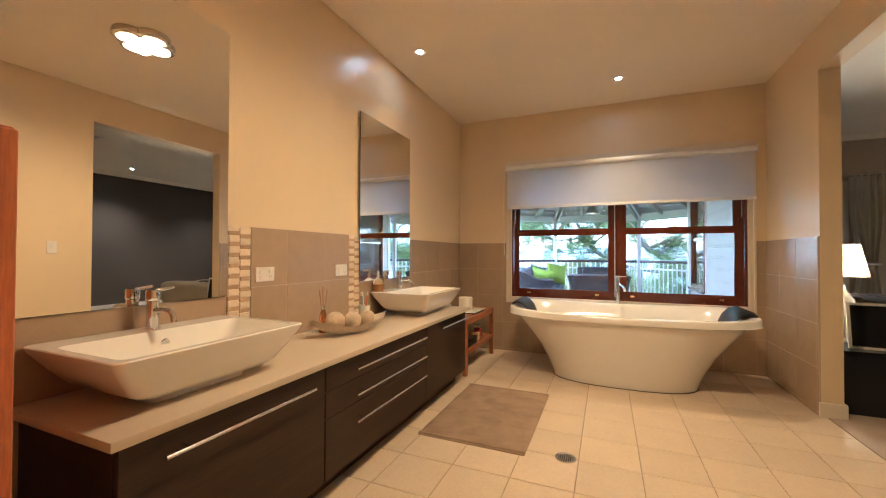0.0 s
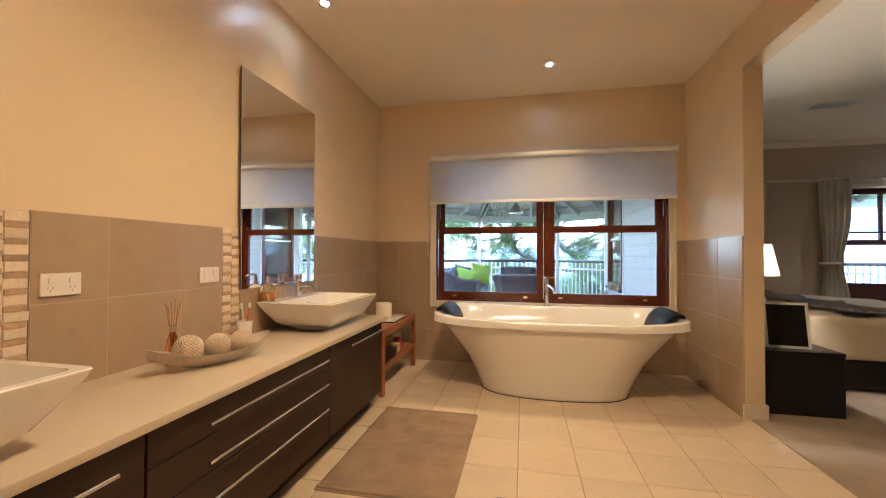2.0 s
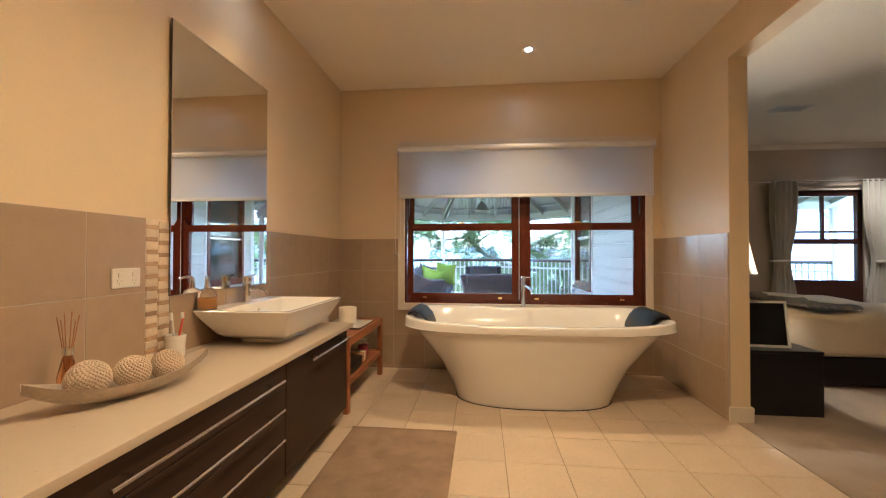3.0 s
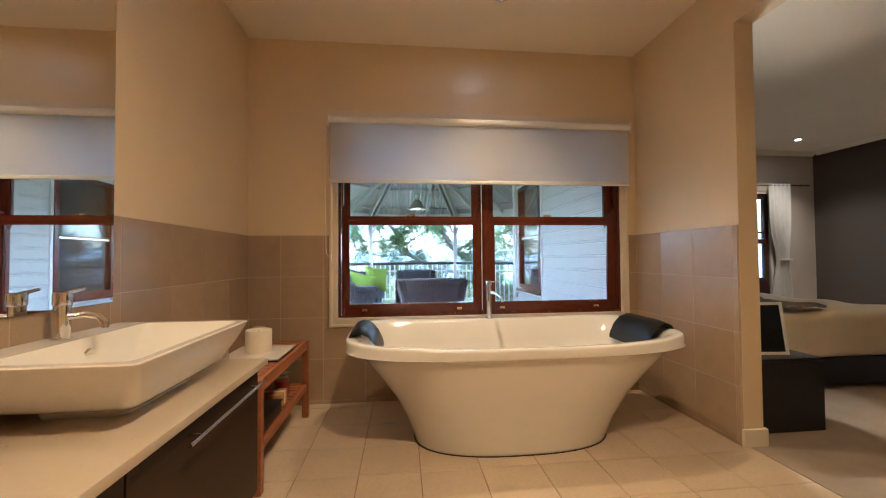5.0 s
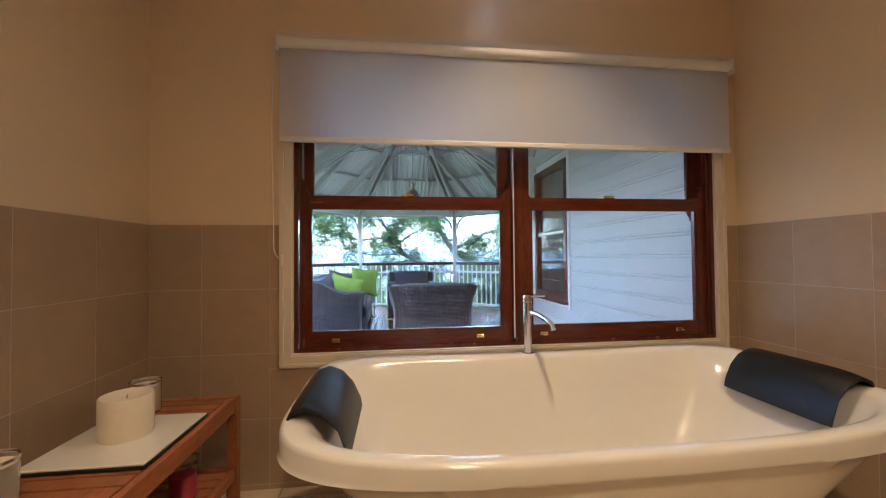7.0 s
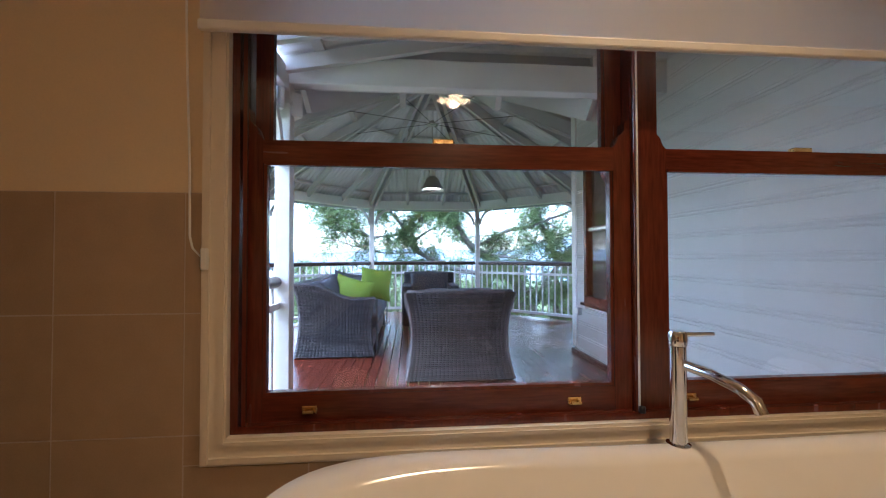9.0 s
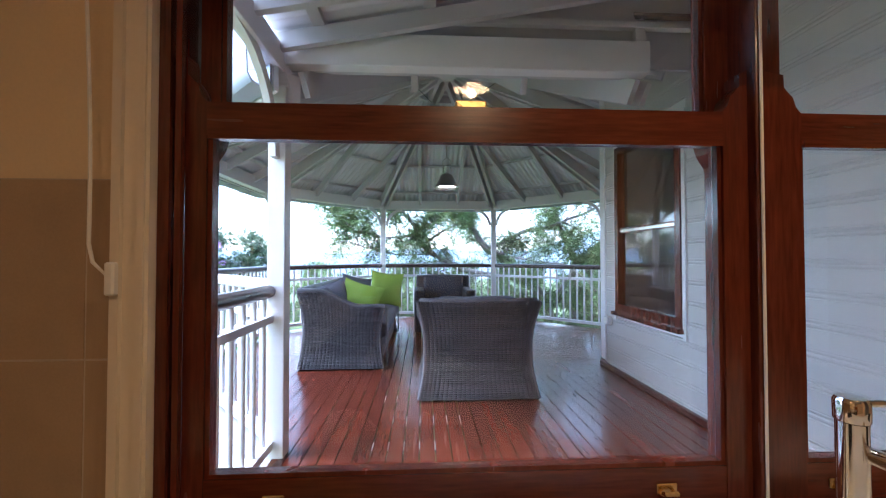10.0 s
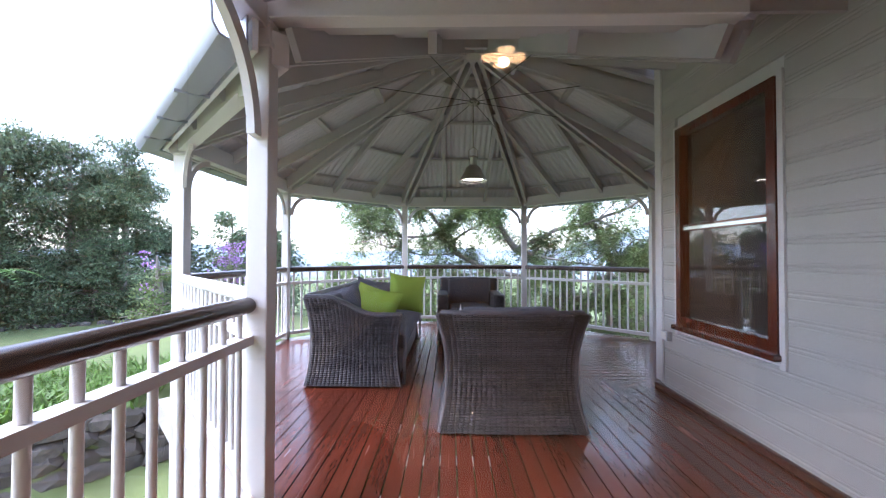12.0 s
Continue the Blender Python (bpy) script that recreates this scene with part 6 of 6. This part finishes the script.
def spray(L, rng, p, d, n_leaf, length, size):
    """A twig's compound leaf: leaflets in pairs along a drooping stem."""
    side = d.cross(Vector((0, 0, 1)))
    side = side.normalized() if side.length > 0.05 else Vector((1, 0, 0))
    for i in range(n_leaf):
        f = (i + 1) / n_leaf
        q = p + d * (length * f) - Vector((0, 0, 0.25 * length * f * f))
        s = 1 if i % 2 else -1
        dd = (side * s + d * 0.6 + Vector((0, 0, rng.uniform(-0.5, 0.1)))).normalized()
        nn = (Vector((0, 0, 1)) + rand_dir(rng) * 0.5).normalized()
        L.leaf(q, dd, nn, size * rng.uniform(0.8, 1.25), size * 0.42)


def finish_tree(name, at, wood_bm, L, bark, leaf_m, label, category, group):
    t = thing(name, at, label, category, group)
    if wood_bm:
        part("trunk", wood_bm, bark, t, smooth=60)
    me = L.mesh("crown", leaf_m)
    ob = new("crown", me)
    ob.parent = t
    ob.location = -Vector(at)
    ORIGIN[ob.name] = Vector(at)
    ob["kind"] = "stuff"
    return t


# the spreading tree behind the pavilion: limbs, then twigs
rng = random.Random(11)
wood, L = bmesh.new(), Leaves()
BASE = Vector((5.4, 11.2, -2.6))
limbs = [
    ([BASE, (5.0, 11.1, -0.6), (4.4, 10.9, 0.5), (3.0, 10.8, 1.35), (2.55, 10.7, 1.95), (1.8, 10.6, 2.40), (1.2, 10.5, 2.62)], 0.22, 0.05),
    ([(4.4, 10.9, 0.4), (3.4, 10.6, 0.55), (2.2, 10.4, 0.75), (1.35, 10.3, 1.20), (1.0, 10.2, 1.70), (0.7, 10.2, 2.25), (0.2, 10.1, 2.6)], 0.13, 0.035),
    ([(1.15, 10.25, 1.5), (1.7, 10.0, 1.85), (2.2, 9.8, 2.1)], 0.06, 0.025),
    ([(5.0, 11.1, -0.5), (5.9, 11.0, 0.9), (5.4, 10.9, 1.75), (5.1, 10.8, 2.6), (4.9, 10.8, 3.6)], 0.14, 0.05),
    ([(3.0, 10.8, 1.35), (4.1, 10.5, 1.85), (5.2, 10.4, 2.15), (6.2, 10.3, 2.6), (7.2, 10.2, 3.2)], 0.09, 0.035),
    ([(5.9, 11.0, 0.9), (7.0, 10.8, 1.2), (8.2, 10.5, 1.9), (9.0, 10.3, 2.9)], 0.10, 0.04),
    ([(1.0, 10.2, 1.70), (0.0, 10.0, 1.65), (-0.9, 9.9, 1.9), (-1.5, 9.8, 2.4)], 0.05, 0.02),
    ([(2.55, 10.7, 1.95), (2.4, 10.9, 2.9), (2.0, 11.0, 3.8), (1.3, 11.1, 4.6)], 0.09, 0.03),
    ([(5.1, 10.8, 2.6), (4.0, 11.0, 3.5), (3.2, 11.2, 4.6)], 0.08, 0.03),
    ([(0.7, 10.2, 2.25), (-0.2, 10.0, 2.8), (-1.2, 9.9, 3.0)], 0.035, 0.015),
    ([(1.35, 10.3, 1.2), (0.6, 10.1, 1.15), (-0.2, 10.0, 1.3), (-0.8, 9.9, 1.5)], 0.035, 0.015),
    ([(5.2, 10.4, 2.15), (6.0, 10.0, 1.6), (7.0, 9.8, 1.3)], 0.04, 0.02),
    ([(3.0, 10.8, 1.35), (3.8, 10.3, 1.1), (4.8, 10.0, 0.95), (6.0, 9.8, 0.7)], 0.05, 0.02),
]
tips = []
for pts, r0, r1 in limbs:
    fine = []
    pts = [Vector(p) for p in pts]
    for a, b in zip(pts, pts[1:]):
        for k in range(4):
            q = a.lerp(b, k / 4)
            fine.append(q + Vector((0.06 * noise.noise(q * 2.1), 0.1 * noise.noise(q * 1.7 + Vector((5, 0, 0))), 0.06 * noise.noise(q * 2.3 + Vector((0, 9, 0))))) * (1 if fine else 0))
    fine.append(pts[-1])
    n = len(fine)
    sweep(wood, fine, [0.72 * (r0 + (r1 - r0) * i / (n - 1)) for i in range(n)], 8)
    for i in range(2, n):
        if rng.random() < 0.85:
            d = (rand_dir(rng, 0.35) + (fine[i] - fine[i - 1]).normalized() * 0.7).normalized()
            ln = rng.uniform(0.5, 1.3)
            mid = fine[i] + d * ln * 0.5 + rand_dir(rng) * 0.08
            end = mid + (d + rand_dir(rng) * 0.5).normalized() * ln * 0.6
            sweep(wood, [fine[i], mid, end], [0.022, 0.015, 0.008], 5)
            tips += [mid, end, mid.lerp(end, 0.5)]
            for _ in range(2):
                e2 = mid + (d + rand_dir(rng) * 0.9).normalized() * ln * 0.55
                sweep(wood, [mid, e2], [0.010, 0.005], 4)
                tips += [e2, mid.lerp(e2, 0.6)]
for p in tips:
    for _ in range(rng.randint(10, 16)):
        d = rand_dir(rng, 0.0)
        spray(L, rng, p + rand_dir(rng) * 0.16, d, rng.randint(8, 12), rng.uniform(0.22, 0.42), 0.088)
finish_tree("spreading_tree", BASE, wood, L, BARK, LEAF_T, "spreading tree with grey limbs and feathery green leaves", "tree", "garden trees")


def bushy(name, at, height, radius, m, label, seed, leaves=5200, leaf=0.17, tiers=9, lean=0.0):
    """A tree of layered boughs: each bough carries clumps of leaves, with gaps between."""
    rng = random.Random(seed)
    at = Vector(at)
    wood, L = bmesh.new(), Leaves()
    sweep(wood, [at, at + Vector((lean, 0.1, height * 0.5)), at + Vector((lean * 1.5, 0, height * 0.95))], [0.13, 0.09, 0.02], 7)
    clumps = []
    for k in range(tiers * 5):
        f = rng.uniform(0.02, 1.0) ** 1.15
        r = radius * (1.15 - f) ** 0.55 * rng.uniform(0.45, 1.1)
        a = rng.uniform(0, 6.283)
        root = at + Vector((lean * f * 1.5, 0, height * f * 0.92))
        tip = root + Vector((math.cos(a) * r, math.sin(a) * r, height * rng.uniform(-0.02, 0.09)))
        sweep(wood, [root, root.lerp(tip, 0.5) + Vector((0, 0, 0.08)), tip], [0.03, 0.02, 0.008], 4)
        for g in (0.5, 0.75, 1.0):
            clumps.append((root.lerp(tip, g), radius * rng.uniform(0.14, 0.30)))
    for i in range(leaves):
        c, r = clumps[i % len(clumps)]
        o = rand_dir(rng)
        p = c + Vector((o.x, o.y, o.z * 0.55)) * r * rng.random() ** 0.4
        d = (o + Vector((0, 0, -0.25)) + rand_dir(rng) * 0.6).normalized()
        L.leaf(p, d, (Vector((0, 0, 1)) + rand_dir(rng) * 0.7).normalized(), leaf * rng.uniform(0.7, 1.3), leaf * 0.45)
    return finish_tree(name, at, wood, L, BARK, m, label, "tree", "garden trees")


spots = [(-11.7, 8.6, 5.2, 2.0, 3), (-10.7, 9.7, 5.6, 1.9, 4), (-9.7, 10.6, 5.3, 1.8, 5), (-8.8, 11.4, 5.3, 1.6, 6), (-12.8, 10.6, 5.2, 2.4, 8), (-10.2, 12.6, 5.0, 2.4, 9), (-13.4, 7.4, 5.0, 2.2, 10)]
for x, y, h, r, s in spots:
    bushy("garden_tree", (x, y, ground_z(x, y) - 0.05), h, r, LEAF_D, "dense dark green garden tree with layered boughs", s, leaves=34000, leaf=0.088, tiers=14)
for x, y, h, r, s in ((-7.6, 15.2, 3.9, 1.5, 21), (-6.4, 16.6, 3.6, 1.5, 22), (-9.2, 14.2, 3.4, 1.5, 23)):
    bushy("garden_tree", (x, y, ground_z(x, y) - 0.05), h, r, LEAF_D, "dark green rounded garden tree behind the lawn", s, leaves=5000, leaf=0.17, tiers=9)
# dense understorey below the dark trees
for i, (x, y) in enumerate(((-11.6, 7.9), (-10.9, 8.5), (-10.2, 9.1), (-9.4, 9.7), (-8.7, 10.3))):
    bushy("garden_shrub", (x, y, ground_z(x, y) - 0.05), 1.7 + 0.5 * (i % 3), 1.0, LEAF_D, "dense dark green shrub below the garden trees", 90 + i, leaves=14000, leaf=0.08, tiers=12)
# low scrub behind the balustrade
rng = random.Random(40)
for i in range(24):
    x = -3.6 + i * 0.62 + rng.uniform(-0.3, 0.3)
    y = 12.5 + rng.uniform(-1.2, 3.0) - (0.0 if x < 4 else 0.8)
    z = ground_z(x, y)
    bushy("garden_shrub", (x, y, z - 0.05), 0.75 - z + rng.uniform(-0.55, 0.35) + (0.5 if x > 2.5 else 0.0), 0.95, LEAF_T, "green shrub on the slope behind the balustrade", 50 + i, leaves=2600, leaf=0.13, tiers=7)


def blossom_shrub(at, height, radius, seed, flowers, label):
    t = bushy("flowering_shrub", at, height, radius, LEAF_T, label, seed, leaves=1500, leaf=0.10, tiers=6)
    rng = random.Random(seed + 1)
    L = Leaves()
    for _ in range(flowers):
        a, f = rng.uniform(0, 6.283), rng.uniform(0.45, 1.05)
        c = Vector(at) + Vector((math.cos(a) * radius * 0.7 * rng.random(), math.sin(a) * radius * 0.7 * rng.random(), height * f))
        for _ in range(14):
            o = rand_dir(rng)
            L.leaf(c + o * 0.07, o, rand_dir(rng), 0.07, 0.06)
    ob = new("blossom", L.mesh("blossom", PURPLE))
    ob.parent = t
    ob.location = -Vector(at)
    ob["kind"] = "stuff"


for x, y, h, r, s, n, lab in ((-5.9, 9.0, 1.9, 0.7, 71, 6, "thin shrub with scattered purple blossom by the lawn"), (-6.7, 13.4, 2.35, 1.0, 72, 60, "rounded shrub covered in purple blossom")):
    blossom_shrub((x, y, ground_z(x, y) - 0.03), h, r, s, n, lab)

# tree fern
fern = thing("tree_fern", (-8.9, 7.6, ground_z(-8.9, 7.6)), "tree fern with arching bright fronds", "fern", "garden trees")
L = Leaves()
rng = random.Random(9)
top = Vector((-8.9, 7.6, ground_z(-8.9, 7.6) + 1.15))
part("trunk", sweep(bmesh.new(), [top - Vector((0, 0, 1.15)), top], [0.10, 0.07], 8), BARK, fern)
for i in range(14):
    a = i * 0.449 * 2
    d = Vector((math.cos(a), math.sin(a), 0))
    for k in range(22):
        f = k / 21
        q = top + d * (1.25 * f) + Vector((0, 0, 0.42 * math.sin(f * 2.4) - 0.25 * f * f))
        for s in (-1, 1):
            L.leaf(q, (Vector((-d.y, d.x, 0)) * s + d * 0.35 - Vector((0, 0, 0.25))).normalized(), Vector((0, 0, 1)), 0.26 * math.sin(0.4 + 2.5 * f), 0.055)
ob = new("frond", L.mesh("frond", LEAF_F))
ob.parent = fern
ob.location = -fern.location

# strap-leaf border on top of the stone wall
L = Leaves()
rng = random.Random(17)
along = Vector((0.75, 0.66, 0))
for i in range(1500):
    p = WP + along * rng.uniform(-6, 5) + WN * rng.uniform(0.12, 1.9)
    p.z = ground_z(p.x, p.y)
    for k in range(5):
        a = rng.uniform(0, 6.283)
        d = Vector((math.cos(a) * 0.55, math.sin(a) * 0.55, rng.uniform(0.6, 1.1))).normalized()
        ln = rng.uniform(0.22, 0.42)
        n = d.cross(Vector((-math.sin(a), math.cos(a), 0))).normalized()
        L.leaf(p, d, n, ln, 0.032)
        tip = p + d * ln * 0.9
        L.leaf(tip, (d + Vector((0, 0, -1.0))).normalized(), n, ln * 0.45, 0.026)
ob = tagged(new("strap_leaf_border", L.mesh("strap_leaf_border", LEAF_B)), "bright green strap-leaf border above the stone wall", "plants", kind="stuff")

# grass blades near the deck
L = Leaves()
for i in range(16000):
    x, y = rng.uniform(-5.0, 0.3), rng.uniform(0.2, 5.0)
    if (Vector((x, y, 0)) - WP).dot(WN) > -0.1:
        continue
    p = Vector((x, y, ground_z(x, y)))
    d = (Vector((0, 0, 1)) + rand_dir(rng) * 0.7).normalized()
    L.leaf(p, d, d.orthogonal().normalized(), rng.uniform(0.02, 0.05), 0.006)
tagged(new("lawn_grass", L.mesh("lawn_grass", LEAF_B)), "short blades of green lawn grass", "grass", kind="stuff")

# dry stone retaining wall
wl_ = thing("stone_wall", (WP.x, WP.y, -1.25), "dry stone retaining wall of dark basalt rocks", "retaining wall", kind="structure")
rng = random.Random(23)
rocks = []
for k in range(6):
    bm = bmesh.new()
    bmesh.ops.create_icosphere(bm, subdivisions=2, radius=0.5)
    for v in bm.verts:
        v.co = v.co * (1 + 0.55 * noise.noise(v.co * 2.6 + Vector((k * 9, 0, 0))))
        m_ = max(abs(v.co.x), abs(v.co.y), abs(v.co.z))
        v.co *= 0.75 + 0.25 * (0.45 / max(m_, 0.1))
    rocks.append(mesh_of("rock", bm, ROCK, 24))
for row in range(4):
    s = -6.0
    while s < 5.0:
        wd = rng.uniform(0.20, 0.42)
        p = WP + along * (s + wd / 2) + WN * (-0.02 + 0.045 * row)
        piece("rock", rng.choice(rocks), wl_, (p.x, p.y, -1.19 + row * 0.155 + rng.uniform(-0.02, 0.02)), turn=math.atan2(along.y, along.x) + rng.uniform(-0.2, 0.2),
              scale=(wd * 1.22, 0.28, rng.uniform(0.19, 0.23)))
        s += wd
# row of edging stones at the lawn's far side
for i in range(26):
    p = Vector((-10.6 + i * 0.21, 8.0 + i * 0.13 + rng.uniform(-0.1, 0.1), 0))
    piece("rock", rng.choice(rocks), wl_, (p.x, p.y, ground_z(p.x, p.y) + 0.02), turn=rng.uniform(0, 3), scale=(0.24, 0.2, 0.16))

# ---- tiles, last ----
def tile_mesh(name, w, h, d, m, axis):
    """A tile with softly bevelled edges; its face looks along axis."""
    bm = bmesh.new()
    e = 0.0025
    a = [(-w / 2, -h / 2), (w / 2, -h / 2), (w / 2, h / 2), (-w / 2, h / 2)]
    b = [(x - math.copysign(e, x), y - math.copysign(e, y)) for x, y in a]
    def put(p, k):
        return {"z": (p[0], p[1], k), "x": (k, p[0], p[1]), "y": (p[0], -k, p[1]), "-x": (-k, p[0], p[1])}[axis]
    rings = [[bm.verts.new(put(p, 0.0)) for p in a], [bm.verts.new(put(p, d - e)) for p in a], [bm.verts.new(put(p, d)) for p in b]]
    skin(bm, rings)
    return mesh_of(name, bm, m, 0)


T, G = 0.3075, 0.004
ft = tile_mesh("floor_tile", T - G, T - G, 0.005, FLOORTILE, "z")
edges_x = sorted({0.0} | {1.527 + k * T for k in range(-4, 5)} | {3.07})
edges_y = sorted({BACK} | {-1.317 - k * T for k in range(-4, 13)} | {0.0})
for x0, x1 in zip(edges_x, edges_x[1:]):
    for y0, y1 in zip(edges_y, edges_y[1:]):
        if x1 - x0 < 0.02 or y1 - y0 < 0.02:
            continue
        piece("floor_tile", ft, floor, ((x0 + x1) / 2, (y0 + y1) / 2, -0.005), scale=((x1 - x0 - G) / (T - G), (y1 - y0 - G) / (T - G), 1))



def tile_wall(name, owner, axis, const, us, zs, holes=()):
    """Tiles between the lines us and zs on one wall, cut round holes (u0, z0, u1, z1)."""
    bed = bmesh.new()
    unit = tile_mesh("wall_tile", 1, 1, 0.0075, WALLTILE, axis)
    for u0, u1 in zip(us, us[1:]):
        for z0, z1 in zip(zs, zs[1:]):
            if u1 - u0 < 0.012 or z1 - z0 < 0.012:
                continue
            if any(u0 > h[0] - 0.003 and u1 < h[2] + 0.003 and z0 > h[1] - 0.003 and z1 < h[3] + 0.003 for h in holes):
                continue
            w, h = u1 - u0 - 0.003, z1 - z0 - 0.003
            u, z = (u0 + u1) / 2, (z0 + z1) / 2
            if axis == "y":
                piece("wall_tile", unit, owner, (u, const - 0.005, z), scale=(w, 1, h))
                bx(bed, u0, const - 0.0115, z0, u1, const - 0.0004, z1)
            else:
                s = 1 if axis == "x" else -1
                piece("wall_tile", unit, owner, (const + s * 0.005, u, z), scale=(1, w, h))
                bx(bed, min(const, const + s * 0.0115), u0, z0, max(const, const + s * 0.0115), u1, z1)
    g = part("grout", bed, GROUT, owner)
    return g


ly = [BACK, -5.05, -4.725, -4.40, -4.075, -3.965, -3.575, -3.190, -3.181, -3.051, -2.809, -2.487, -2.244, -2.113, -1.743, -1.358, -1.305, -0.98, -0.655, -0.33, -0.012]
MH = [(-3.966, 0.9, -3.189, 1.3), (-2.13, 0.9, -1.357, 1.3), (-3.182, 0.64, -3.05, 1.26), (-2.245, 0.64, -2.112, 1.26)]
lz_plain = [0.0, 0.0255, 0.332, 0.6385, 0.945, 1.2515]
for y0, y1 in zip(ly, ly[1:]):
    mirrored = any(y0 > h[0] - 0.01 and y1 < h[2] + 0.01 for h in MH[:2])
    tile_wall("west", wall_west, "x", 0.0, [y0, y1], [0.0, 0.0255, 0.332, 0.6385, 0.9145] if mirrored else lz_plain, MH)
nx = [0.5445, 0.852, 1.16, 1.467, 1.775, 2.082, 2.39, 2.697, 2.956, 3.028]
tile_wall("north", wall_north, "y", 0.0, [0.012, 0.237, 0.5445], lz_plain)
tile_wall("north", wall_north, "y", 0.0, nx, [0.0, 0.0255, 0.332, 0.564])
tile_wall("north", wall_north, "y", 0.0, [0.5445, 0.586], [0.564, 0.6385, 0.945, 1.2515])
tile_wall("north", wall_north, "y", 0.0, [2.959, 3.028], [0.564, 0.6385, 0.945, 1.2515])
tile_wall("east", wall_east, "-x", W, [-0.966, -0.935, -0.625, -0.315, -0.012], lz_plain)

# stone chip borders
chip_a = mesh_of("stone_chip", box(0, -0.0300, -0.0127, 0.010, 0.0300, 0.0127, 0.002, 1), CHIP_A, 0)
chip_b = mesh_of("stone_chip_dark", box(0, -0.0300, -0.0127, 0.010, 0.0300, 0.0127, 0.002, 1), CHIP_B, 0)
rng = random.Random(5)
for y0, y1 in ((-3.178, -3.053), (-2.241, -2.116)):
    part("grout", bx(bmesh.new(), 0.0004, y0, 0.651, 0.0075, y1, 1.251), CHIP_A, wall_west)
    for col in range(2):
        z = 0.666 + 0.012 * col
        row = 0
        while z < 1.242:
            yy = y0 + 0.031 + col * 0.0625 + rng.uniform(-0.002, 0.002)
            brown = (row + col) % 2
            piece("stone_chip", chip_b if brown else chip_a, wall_west, (0.0005 + rng.uniform(0, 0.003), yy, z), scale=(1, rng.uniform(0.95, 1.06), rng.uniform(0.66, 0.78) if brown else rng.uniform(1.18, 1.26)))
            z += 0.0262
            row += 1
